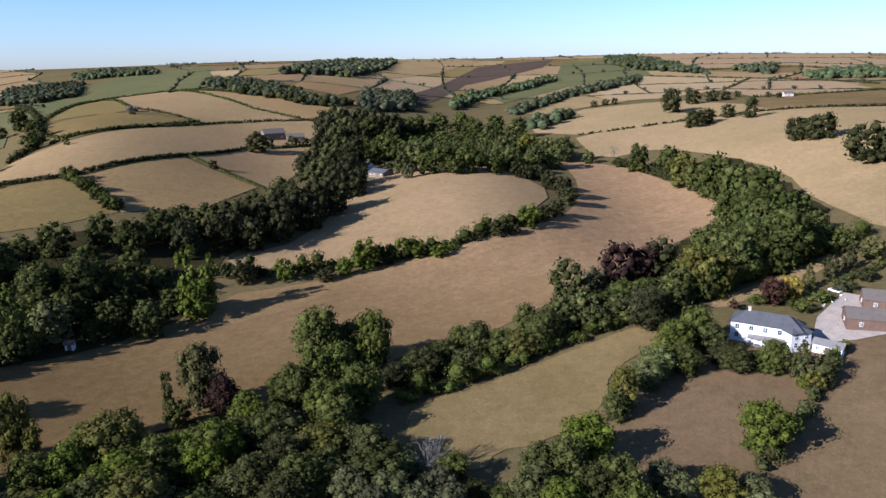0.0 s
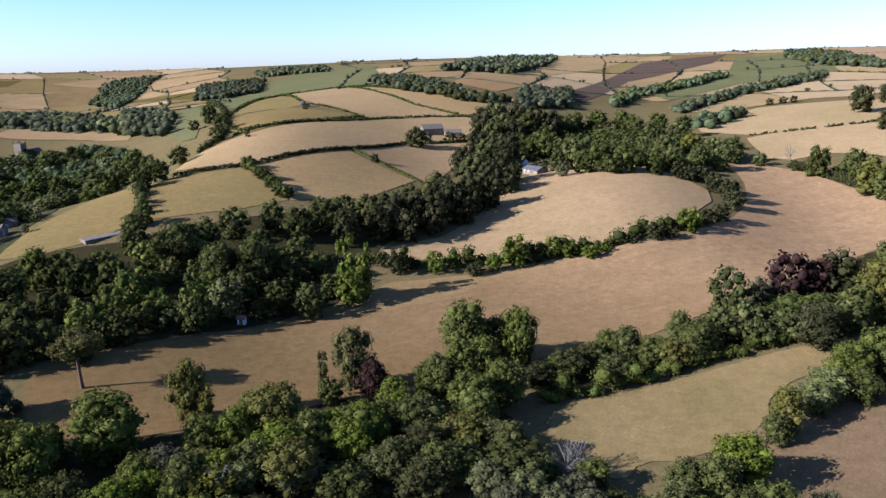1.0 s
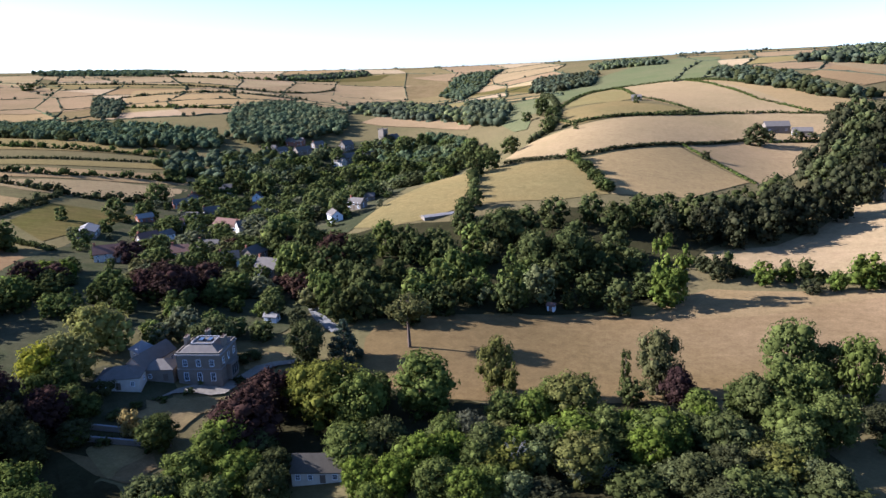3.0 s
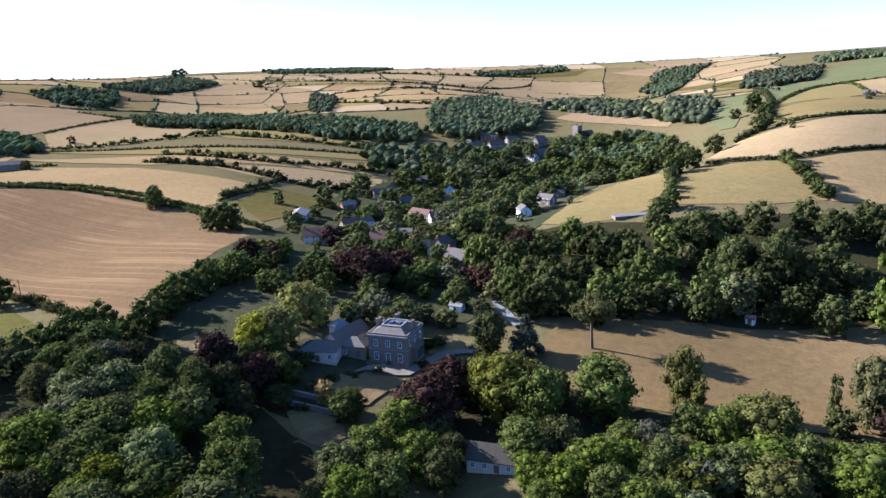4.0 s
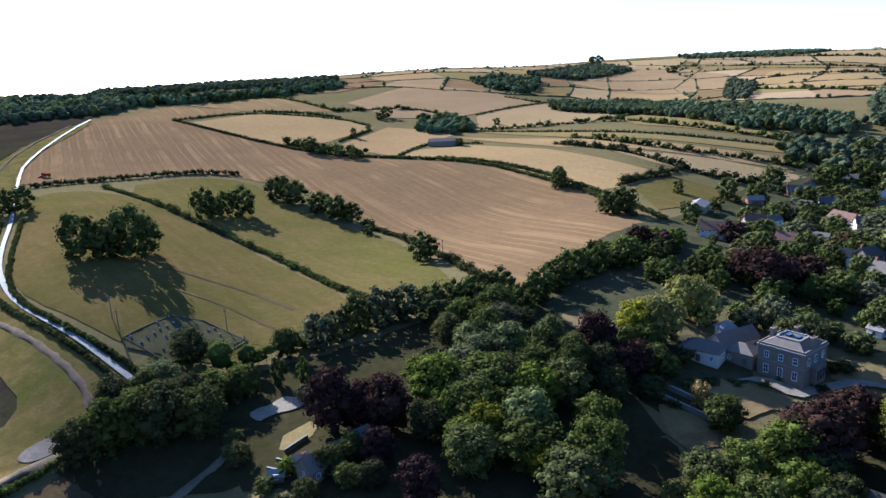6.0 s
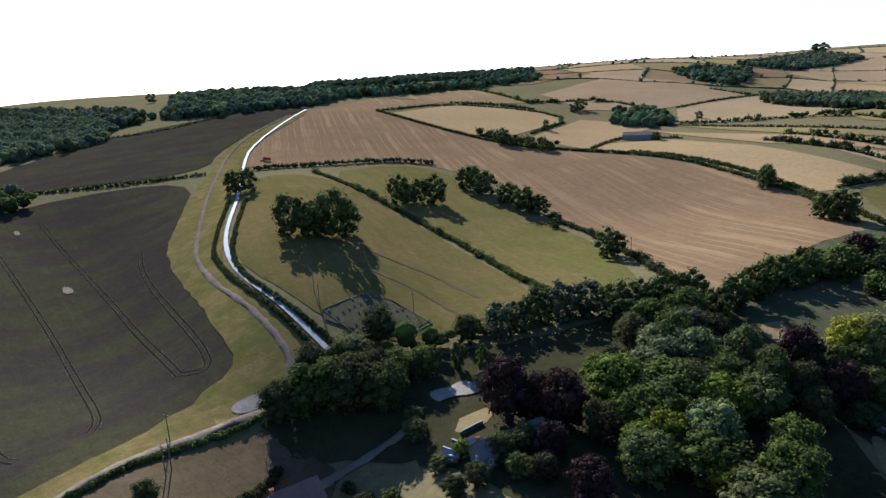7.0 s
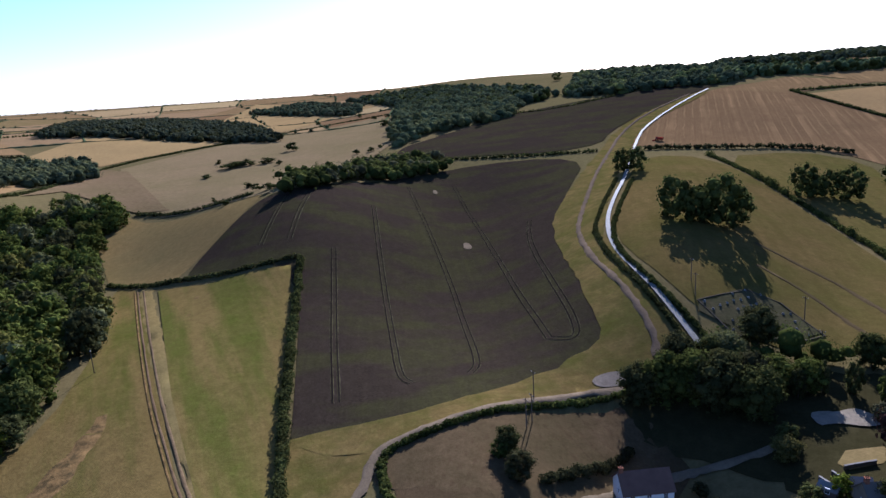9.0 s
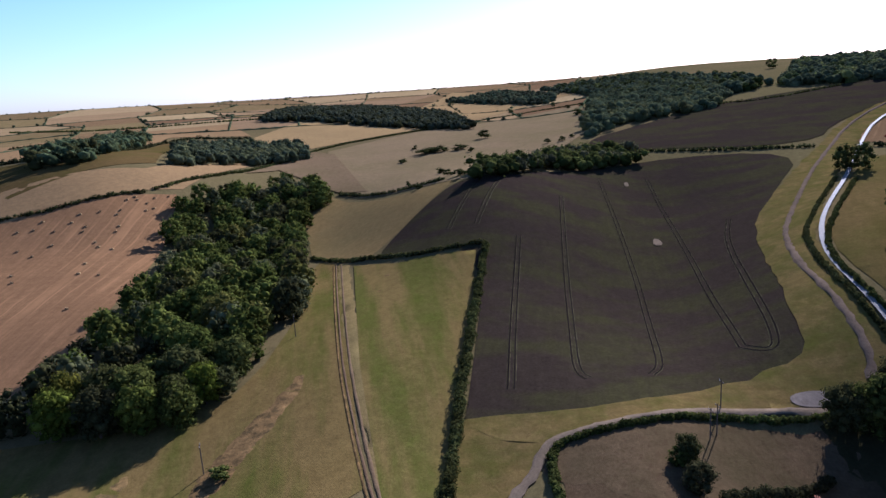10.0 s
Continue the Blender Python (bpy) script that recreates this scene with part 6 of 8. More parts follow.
trees("in the manor copse", [
    (-62.5, 208.5, 11.7, 14.1, "round", "dark"),
    (-54.8, 194.8, 10.5, 11.3, "round", "lime"),
    (-51.1, 202.1, 12.5, 13.5, "round", "dark"),
    (-34.0, 181.3, 14.4, 15.6, "round", "grey"),
    (-40.9, 180.9, 11.3, 12.2, "round", "grey"),
    (-21.6, 181.9, 16.6, 12.8, "round", "green"),
    (-27.6, 178.5, 11.1, 12.0, "round", "green"),
    (-22.9, 157.8, 14.2, 15.3, "round", "green"),
    (-17.7, 164.6, 10.3, 11.1, "round", "green"),
    (-51.7, 167.5, 12.3, 13.3, "round", "dark"),
    (-43.7, 168.6, 12.3, 13.2, "round", "grey"),
    (-36.7, 154.9, 12.8, 13.8, "round", "grey"),
    (-42.3, 148.3, 11.1, 12.0, "round", "green"),
    (-30.7, 150.4, 11.1, 12.0, "round", "green"),
    (-31.5, 140.9, 11.8, 12.8, "round", "lime"),
    (-25.3, 153.2, 11.2, 12.1, "round", "green"),
])
trees("in the manor copse", [
    (-17.4, 131.0, 8.7, 9.4, "round", "lime"),
    (-5.6, 130.7, 10.0, 12.0, "round", "green"),
    (-12.0, 129.7, 9.8, 10.6, "round", "green"),
    (9.3, 127.7, 7.4, 8.0, "round", "lime"),
    (15.2, 134.0, 11.3, 12.3, "round", "green"),
    (22.4, 139.5, 11.8, 12.7, "round", "green"),
    (30.5, 146.3, 12.3, 13.3, "round", "green"),
    (32.9, 134.8, 11.7, 12.6, "round", "green"),
    (23.4, 126.6, 12.2, 13.2, "round", "green"),
    (15.9, 124.1, 11.9, 12.9, "round", "green"),
    (40.8, 143.9, 9.7, 10.4, "round", "green"),
    (40.9, 135.4, 9.3, 10.0, "round", "dark"),
    (-32.5, 200.2, 10.5, 11.3, "round", "dark"),
    (-14.6, 172.3, 15.9, 11.4, "round", "dark"),
    (-6.9, 173.2, 12.8, 9.9, "round", "dark"),
    (-0.2, 181.8, 5.8, 6.9, "round", "dark"),
])
trees("in the manor copse", [
    (3.4, 190.3, 6.0, 7.2, "round", "dark"),
    (-48.4, 161.3, 10.5, 11.3, "round", "dark"),
    (-24.3, 141.1, 10.5, 11.3, "round", "dark"),
    (-36.2, 137.1, 10.4, 11.3, "round", "green"),
    (-46.2, 142.2, 10.9, 11.7, "round", "dark"),
])
trees("among the village gardens", [
    (102.4, 296.3, 18.8, 16.9, "round", "green"),
    (95.3, 262.5, 14.1, 15.2, "round", "green"),
    (94.7, 299.1, 10.5, 11.3, "round", "green"),
    (123.6, 436.6, 13.5, 16.2, "round", "green"),
    (72.2, 442.7, 13.4, 16.0, "round", "dark"),
    (55.2, 436.4, 14.5, 15.7, "round", "green"),
    (27.0, 434.2, 9.0, 9.7, "round", "green"),
    (-4.3, 370.0, 16.5, 19.8, "round", "dark"),
    (-11.7, 373.4, 13.9, 16.7, "round", "dark"),
    (28.2, 356.3, 11.9, 12.8, "round", "green"),
    (43.2, 322.2, 10.9, 14.7, "round", "copper"),
    (59.8, 339.2, 11.5, 12.4, "round", "green"),
    (71.5, 314.9, 10.8, 11.7, "round", "dark"),
    (74.7, 285.7, 9.9, 10.7, "round", "dark"),
    (98.6, 443.9, 15.1, 16.3, "round", "green"),
    (91.4, 503.3, 16.9, 18.2, "round", "green"),
])
trees("among the village gardens", [
    (129.9, 519.4, 21.2, 28.6, "round", "dark"),
    (159.8, 543.3, 18.7, 25.2, "round", "dark"),
    (169.7, 514.5, 22.3, 24.1, "round", "green"),
    (183.6, 489.4, 17.3, 18.7, "round", "green"),
    (148.0, 358.6, 16.0, 17.3, "round", "green"),
    (149.1, 330.6, 13.5, 14.6, "round", "green"),
    (171.4, 349.2, 12.9, 13.9, "round", "green"),
    (264.5, 498.2, 18.6, 20.1, "round", "green"),
    (250.9, 532.4, 19.4, 20.9, "round", "green"),
    (303.2, 470.0, 18.4, 19.9, "round", "green"),
    (312.6, 461.7, 18.3, 19.8, "round", "green"),
    (236.1, 327.3, 13.3, 14.3, "round", "dark"),
])
trees("among the village gardens", [
    (250.1, 331.5, 13.7, 14.8, "round", "dark"),
    (333.6, 470.4, 18.9, 20.5, "round", "green"),
    (352.7, 530.0, 15.7, 16.9, "round", "green"),
    (344.3, 562.3, 21.6, 23.4, "round", "dark"),
    (328.5, 575.2, 19.0, 20.6, "round", "green"),
    (197.2, 274.4, 10.1, 9.1, "round", "dark"),
    (182.9, 264.6, 10.7, 11.5, "round", "dark"),
    (322.4, 437.3, 15.6, 16.9, "round", "dark"),
    (437.9, 500.5, 19.6, 17.6, "round", "dark"),
    (403.1, 447.8, 14.8, 16.0, "round", "dark"),
    (366.0, 411.3, 13.5, 14.6, "round", "dark"),
    (421.3, 503.8, 10.8, 11.6, "round", "dark"),
    (319.4, 399.9, 14.7, 15.9, "round", "dark"),
    (133.4, 339.5, 12.1, 13.1, "round", "green"),
])
trees("among the village gardens", [
    (139.6, 382.4, 11.8, 12.8, "round", "dark"),
    (151.7, 449.4, 13.7, 14.8, "round", "green"),
    (115.2, 384.0, 10.0, 10.8, "round", "green"),
    (111.4, 420.7, 10.8, 11.7, "round", "green"),
    (85.8, 374.9, 11.2, 12.1, "round", "green"),
    (78.5, 402.4, 10.2, 11.0, "round", "dark"),
    (56.9, 373.8, 11.0, 11.9, "round", "green"),
    (45.1, 402.3, 8.4, 9.1, "round", "dark"),
    (53.4, 305.3, 10.4, 11.2, "round", "dark"),
    (60.9, 292.1, 10.0, 10.8, "round", "green"),
    (81.1, 273.0, 9.6, 10.4, "round", "green"),
    (90.7, 257.3, 9.2, 9.9, "round", "dark"),
    (82.4, 261.7, 7.0, 7.5, "round", "green"),
    (224.2, 518.7, 16.3, 17.6, "round", "green"),
    (216.5, 548.8, 17.0, 18.4, "round", "dark"),
    (206.4, 576.7, 17.6, 19.0, "round", "green"),
])
trees("among the village gardens", [
    (194.8, 605.2, 15.7, 16.9, "round", "green"),
    (177.0, 617.4, 15.8, 17.1, "round", "dark"),
    (242.3, 585.6, 15.6, 16.9, "round", "green"),
    (268.5, 593.8, 16.1, 17.3, "round", "green"),
    (282.9, 576.2, 15.8, 17.1, "round", "dark"),
    (311.9, 610.5, 14.1, 15.2, "round", "green"),
    (269.9, 623.2, 13.9, 15.1, "round", "dark"),
    (232.1, 616.0, 13.5, 14.6, "round", "green"),
    (220.9, 648.5, 14.1, 15.2, "round", "green"),
    (298.2, 541.1, 17.8, 19.2, "round", "green"),
    (298.7, 513.2, 17.1, 18.5, "round", "dark"),
    (179.5, 351.5, 11.4, 12.3, "round", "green"),
    (150.4, 356.5, 9.6, 10.4, "round", "green"),
    (119.1, 311.0, 11.1, 12.0, "round", "dark"),
    (101.5, 294.5, 10.4, 11.3, "round", "green"),
    (-45.8, 452.4, 13.2, 12.9, "round", "dark"),
])
trees("among the village gardens", [
    (280.9, 293.6, 8.0, 10.8, "round", "dark"),
    (269.5, 272.0, 7.6, 10.2, "round", "dark"),
    (263.8, 260.7, 7.3, 9.9, "round", "dark"),
    (256.7, 248.4, 7.1, 9.6, "round", "dark"),
    (259.8, 245.0, 5.9, 8.0, "round", "dark"),
    (364.3, 379.3, 5.7, 5.6, "round", "dark"),
    (503.7, 445.4, 8.5, 8.3, "round", "dark"),
    (-146.8, 778.2, 9.1, 9.8, "round", "dark"),
    (-104.4, 2164.7, 26.6, 57.4, "round", "dark"),
    (86.5, 1695.4, 17.3, 37.5, "round", "dark"),
])
trees("by the lane junction", [
    (-97.3, 191.6, 13.5, 13.4, "round", "grey"),
    (-88.7, 203.7, 14.5, 13.2, "round", "dark"),
    (-81.8, 210.0, 15.0, 13.8, "round", "grey"),
    (-74.3, 215.0, 14.5, 13.5, "round", "grey"),
    (-65.1, 214.4, 14.0, 13.3, "round", "dark"),
    (-127.7, 166.9, 12.2, 14.6, "round", "dark"),
    (-126.2, 150.0, 10.9, 14.7, "round", "grey"),
    (-120.9, 148.1, 9.4, 14.5, "round", "green"),
    (-112.5, 153.2, 9.3, 14.4, "round", "green"),
    (-105.4, 157.5, 10.0, 10.8, "round", "green"),
    (-129.2, 125.0, 11.9, 12.9, "round", "lime"),
    (-126.0, 130.3, 10.4, 11.3, "round", "dark"),
    (-125.6, 138.1, 8.2, 8.9, "round", "copper"),
    (-115.2, 135.0, 16.5, 17.0, "round", "dark"),
    (-106.5, 139.5, 15.0, 15.8, "round", "dark"),
])
trees("by the lane junction", [
    (-91.2, 130.1, 6.6, 7.9, "round", "lime"),
    (-95.3, 136.4, 5.4, 6.5, "round", "green"),
    (-70.9, 143.0, 18.3, 15.2, "round", "copper"),
    (-56.8, 144.3, 16.6, 14.9, "round", "copper"),
    (-64.5, 145.2, 13.6, 12.3, "round", "copper"),
    (-86.4, 157.9, 5.1, 5.5, "round", "grey"),
    (-56.2, 167.4, 9.4, 10.1, "round", "green"),
    (-41.2, 118.8, 10.7, 11.6, "round", "copper"),
])
trees("by the lane junction", [
])
trees("by the lane junction", [
    (-129.0, 121.2, 13, 12.0, "round", "dark"),
    (-125.1, 127.5, 15.5, 14.3, "round", "dark"),
    (-120.2, 133.0, 16, 14.7, "round", "dark"),
    (-116.1, 139.3, 15.5, 14.3, "round", "dark"),
    (-113.2, 145.2, 13.5, 12.4, "round", "dark"),
    (-125.7, 145.1, 12, 11.0, "round", "dark"),
    (-130.9, 137.8, 13, 12.0, "round", "dark"),
])
trees("by the lane junction", [
    (-103.0, 160.0, 9.5, 5.0, "round", "dark"),
    (-98.0, 165.5, 10.0, 5.4, "round", "dark"),
    (-91.5, 168.0, 9.0, 4.4, "round", "dark"),
    (-105.0, 153.5, 9.0, 4.8, "round", "dark"),
])
trees("by the lane junction", [
    (-104.5, 183.5, 11.0, 10.5, "round", "dark"),
    (-93.5, 198.0, 12.5, 11.0, "round", "green"),
    (-58.5, 219.5, 13.0, 12.5, "round", "dark"),
    (-52.0, 226.0, 13.5, 13.0, "round", "dark"),
    (-44.0, 229.5, 13.5, 13.0, "round", "dark"),
])
trees("on the olive pasture", [
    (-209.6, 217.2, 20.1, 16.7, "round", "dark"),
    (-202.1, 221.2, 16.3, 16.0, "round", "dark"),
    (-193.5, 228.6, 24.1, 20.0, "round", "dark"),
    (-198.9, 242.7, 17.1, 15.4, "round", "dark"),
    (-202.5, 227.4, 18.1, 16.3, "round", "dark"),
    (-231.7, 334.7, 19.3, 17.4, "round", "dark"),
    (-230.2, 352.5, 15.3, 15.0, "round", "dark"),
    (-221.6, 358.7, 20.0, 18.0, "round", "dark"),
    (-231.1, 343.0, 13.6, 14.7, "round", "dark"),
    (-228.1, 412.2, 17.4, 20.9, "round", "dark"),
    (-210.9, 403.7, 16.9, 20.3, "round", "dark"),
    (-188.5, 390.5, 14.5, 17.4, "round", "dark"),
    (-171.3, 378.1, 17.2, 18.5, "round", "dark"),
    (-161.1, 377.8, 12.9, 14.0, "round", "dark"),
    (-141.7, 352.4, 6.3, 8.5, "round", "dark"),
    (-92.0, 294.9, 14.5, 15.6, "round", "dark"),
])
trees("on the olive pasture", [
    (-45.3, 445.1, 13.3, 14.3, "round", "dark"),
    (-313.8, 282.8, 15.0, 13.5, "round", "dark"),
    (-304.7, 285.7, 14.8, 13.3, "round", "dark"),
    (-276.5, 565.8, 15.5, 16.7, "round", "dark"),
    (-262.6, 559.3, 11.9, 14.2, "round", "dark"),
    (-244.2, 554.0, 11.6, 13.9, "round", "dark"),
    (-225.5, 546.3, 10.2, 15.7, "round", "dark"),
    (-267.4, 649.3, 12.1, 8.7, "round", "dark"),
    (-286.5, 801.0, 13.9, 18.8, "round", "dark"),
    (-288.4, 786.9, 11.0, 14.8, "round", "dark"),
    (-239.7, 441.4, 9.9, 13.4, "round", "dark"),
    (-151.9, 615.8, 8.3, 11.2, "round", "dark"),
    (-990.0, 746.9, 18.2, 19.7, "round", "dark"),
])
trees("in the dense wood belt", [
    (-196.7, -84.1, 14, 13.3, "round", "dark"),
    (-187.9, -69.9, 15, 14.2, "round", "green"),
    (-184.1, -58.3, 15.5, 14.7, "round", "dark"),
    (-182.9, -48.1, 15, 14.2, "round", "green"),
    (-186.2, -38.7, 14, 13.3, "round", "dark"),
    (-192.8, -32.3, 13, 12.3, "round", "green"),
    (-205.7, -77.2, 16, 15.2, "round", "dark"),
    (-195.8, -58.0, 16, 15.2, "round", "dark"),
])
trees("in the bare paddock", [
    (-121.1, 75.2, 7.2, 7.1, "round", "dark"),
    (-112.0, 72.2, 6.8, 8.1, "round", "dark"),
    (-120.6, 73.0, 4.2, 5.7, "round", "dark"),
    (-156.0, -25.7, 3.9, 6.0, "bush", "green"),
    (-702.7, 194.9, 10.4, 16.1, "bush", "dark"),
    (-795.6, 337.0, 10.9, 16.8, "bush", "dark"),
    (-1067.9, 411.0, 7.9, 12.1, "bush", "dark"),
    (-940.4, 383.0, 7.0, 10.8, "bush", "dark"),
    (-1086.2, 345.3, 6.5, 10.1, "bush", "dark"),
    (-603.8, 91.8, 5.0, 10.8, "bush", "dark"),
    (-642.4, 119.8, 7.5, 23.1, "bush", "dark"),
    (-646.6, 131.6, 7.6, 23.4, "bush", "dark"),
    (-638.1, 151.6, 6.5, 17.4, "bush", "dark"),
    (-490.7, 100.9, 5.8, 8.9, "bush", "dark"),
    (-421.1, 99.1, 5.3, 11.5, "bush", "dark"),
    (-582.0, 217.8, 5.3, 8.3, "bush", "dark"),
])
trees("in the bare paddock", [
    (-579.3, 230.0, 5.4, 8.3, "bush", "dark"),
    (-591.6, 245.8, 4.4, 6.8, "bush", "dark"),
    (-691.5, 117.6, 5.6, 8.7, "bush", "dark"),
    (-610.3, 155.3, 5.1, 7.8, "bush", "dark"),
    (-444.1, 96.9, 5.2, 8.1, "bush", "dark"),
    (-432.5, 73.6, 4.6, 7.0, "bush", "dark"),
    (-466.9, 73.6, 3.8, 5.9, "bush", "dark"),
    (-478.5, 4.1, 3.9, 6.0, "bush", "dark"),
])
trees("in the mixed copse", [
    (132.5, 93.8, 11.3, 11.1, "round", "green"),
    (125.1, 82.9, 12.1, 11.8, "round", "dark"),
    (115.5, 88.6, 10.3, 10.2, "round", "green"),
    (108.3, 88.9, 11.4, 11.2, "round", "green"),
    (117.8, 75.9, 10.1, 9.9, "round", "dark"),
    (107.3, 76.1, 11.2, 12.1, "round", "dark"),
    (123.2, 49.1, 7.6, 8.2, "round", "grey"),
    (126.1, 39.2, 7.6, 8.2, "round", "green"),
    (121.7, 33.6, 4.4, 8.0, "round", "dark"),
    (120.9, 26.9, 4.4, 7.9, "round", "dark"),
    (106.9, 49.8, 9.2, 10.0, "round", "grey"),
    (112.6, 42.7, 8.2, 8.9, "round", "grey"),
    (119.0, 40.1, 7.7, 9.2, "round", "grey"),
    (113.7, 36.0, 7.5, 10.1, "round", "grey"),
])
trees("near the thatched lodge", [
    (36.5, 127.6, 11.0, 10.8, "round", "dark"),
    (53.3, 118.3, 9.5, 9.3, "round", "green"),
    (51.7, 109.7, 8.3, 8.9, "round", "green"),
])
trees("by the lane cottages", [
    (-74.8, 125.2, 4.9, 5.9, "round", "green"),
    (-64.4, 126.1, 7.9, 8.5, "round", "dark"),
    (-65.8, 116.4, 5.7, 6.9, "round", "dark"),
    (-60.8, 130.0, 8.7, 8.6, "round", "dark"),
    (-54.4, 129.9, 10.0, 9.8, "round", "copper"),
    (-58.7, 121.9, 5.8, 6.9, "round", "green"),
    (-78.0, 119.8, 4.3, 5.8, "round", "green"),
    (-89.4, 106.1, 4.7, 7.2, "round", "dark"),
    (-69.1, 112.1, 5.1, 6.8, "round", "dark"),
    (-52.8, 122.5, 6.8, 8.2, "round", "dark"),
    (-97.7, 110.9, 3.4, 4.6, "bush", "dark"),
    (-84.2, 108.9, 4.2, 5.7, "bush", "dark"),
])
trees("in the manor gardens", [
    (5.3, 170.4, 6.4, 9.9, "round", "dark"),
    (21.4, 161.1, 9.7, 10.4, "round", "dark"),
    (9.6, 181.3, 6.4, 8.7, "round", "dark"),
    (14.0, 189.2, 6.0, 8.1, "bush", "dark"),
    (6.6, 182.9, 8.7, 10.4, "round", "dark"),
    (0.4, 178.1, 12.5, 13.5, "round", "copper"),
    (41.6, 216.9, 12.0, 11.8, "round", "grey"),
    (46.5, 200.2, 14.2, 15.3, "round", "green"),
    (34.5, 215.5, 7.5, 10.1, "round", "grey"),
    (56.4, 213.3, 6.7, 10.3, "round", "green"),
    (15.5, 178.2, 2.9, 5.2, "bush", "green"),
    (20.3, 181.1, 2.5, 4.6, "bush", "dark"),
    (26.5, 182.5, 2.4, 4.3, "bush", "dark"),
    (11.0, 168.2, 2.6, 5.6, "bush", "dark"),
    (54.8, 194.0, 4.2, 7.6, "bush", "dark"),
    (62.5, 205.4, 7.4, 10.0, "round", "green"),
])
trees("in the manor gardens", [
    (71.3, 218.9, 8.9, 10.6, "round", "dark"),
    (34.2, 183.4, 2.6, 3.9, "bush", "green"),
    (38.7, 187.2, 2.4, 3.7, "bush", "green"),
    (47.8, 183.7, 2.2, 4.7, "bush", "dark"),
    (4.7, 193.6, 10.1, 10.9, "round", "dark"),
    (-4.1, 166.4, 10.4, 11.2, "round", "dark"),
    (-7.9, 151.2, 11.0, 11.9, "round", "green"),
    (-13.1, 174.4, 12.3, 13.3, "round", "dark"),
])

# ---------------------------------------------------------------- marks in the crop
def tramline(points):
    for side in (-0.95, 0.95):
        p = np.array(rounded(points, 2))
        d = np.gradient(p, axis=0)
        d /= np.maximum(np.hypot(d[:, 0], d[:, 1]), 1e-9)[:, None]
        q = p + np.stack([-d[:, 1], d[:, 0]], 1) * side
        ribbon("trampled", "flattened grey-green crop beside a wheel rut", [tuple(v) for v in q], 1.15, 1.8, "flattened_crop", "crop", 0)
        ribbon("rut", "bare wheel rut through the dark crop", [tuple(v) for v in q], 0.6, 1.9, "wheel_rut", "rut", 0)


tramline([(-172.8, 52.0), (-222.5, 68.9), (-293.9, 95.0)])
tramline([(-171.0, 74.6), (-176.9, 73.3), (-207.9, 84.9), (-264.3, 105.5), (-353.2, 139.3)])
tramline([(-167.9, 92.3), (-173.5, 98.7), (-204.5, 112.3), (-267.5, 138.7), (-405.4, 184.9)])
tramline([(-172.7, 124.7), (-209.5, 140.4), (-284.1, 173.2), (-400.0, 215.3)])
tramline([(-172.7, 124.7), (-164.5, 128.1), (-169.0, 133.8), (-205.5, 152.2), (-271.9, 185.7), (-301.2, 206.9)])
tramline([(-309.9, 79.5), (-345.2, 95.5), (-378.1, 111.8)])
tramline([(-312.7, 66.4), (-338.2, 78.4), (-378.1, 98.4)])
for spot in ([(-303.2, 166.9), (-299.9, 169.0), (-292.1, 166.1), (-293.6, 161.9)], [(-395.0, 197.2), (-394.8, 199.8), (-387.0, 196.9), (-387.1, 194.0)]):
    field("chalk", "bare chalky patch in the crop", spot, 3, 1, "bare_patch")


# ---------------------------------------------------------------- building kit
def box(x0, x1, y0, y1, z0, z1):
    v = np.array([(x, y, z) for z in (z0, z1) for y in (y0, y1) for x in (x0, x1)], float)
    return v, np.array([(0, 2, 3, 1), (4, 5, 7, 6), (0, 1, 5, 4), (2, 6, 7, 3), (0, 4, 6, 2), (1, 3, 7, 5)])


def part(name, shape, material, parent, label=""):
    v, q = shape
    ob = new(name, mesh_of(name, v, q, material))
    ob.parent = parent
    return tagged(ob, label)


def solid(verts, faces):
    """Mixed triangles and quads as two arrays for mesh_of."""
    tri = np.array([f for f in faces if len(f) == 3]).reshape(-1, 3)
    quad = np.array([f for f in faces if len(f) == 4]).reshape(-1, 4)
    return np.array(verts, float), [tri, quad]


def wall_run(label, p, q, tall=1.3, thick=0.4, name="garden_wall", body=None, cap=None):
    """A low wall that steps along the land, with a coping."""
    s = stations([p, q], 2.0)
    d = np.array(q) - np.array(p)
    d = d / max(np.hypot(*d), 1e-6)
    n = np.array([-d[1], d[0]])
    z = height(s[:, 0], s[:, 1])
    top = tagged(new(name), label, "wall")

    def strip(half, low, high):
        ring = np.stack([np.column_stack([s + n * k * half, z + h]) for k, h in ((-1, low), (1, low), (1, high), (-1, high))], 1)
        v = ring.reshape(-1, 3)
        f = [(4 * i + k, 4 * i + (k + 1) % 4, 4 * i + 4 + (k + 1) % 4, 4 * i + 4 + k) for i in range(len(s) - 1) for k in range(4)]
        e = 4 * (len(s) - 1)
        return v, np.array(f + [(3, 2, 1, 0), (e, e + 1, e + 2, e + 3)])

    part("wall_body", strip(thick / 2, -0.5, tall), body or M_STONE, top)
    part("coping", strip(thick / 2 + 0.06, tall, tall + 0.1), cap or M_STONE, top)


def gabled(length, depth, low, eaves, ridge):
    prof = [(0, low), (depth, low), (depth, eaves), (depth / 2, ridge), (0, eaves)]
    v = [(x, y, z) for x in (0, length) for y, z in prof]
    f = [(k, (k + 1) % 5, (k + 1) % 5 + 5, k + 5) for k in (0, 1, 4)]
    f += [(4, 2, 1, 0), (4, 3, 2), (5, 6, 7, 9), (9, 7, 8)]
    return solid(v, f)


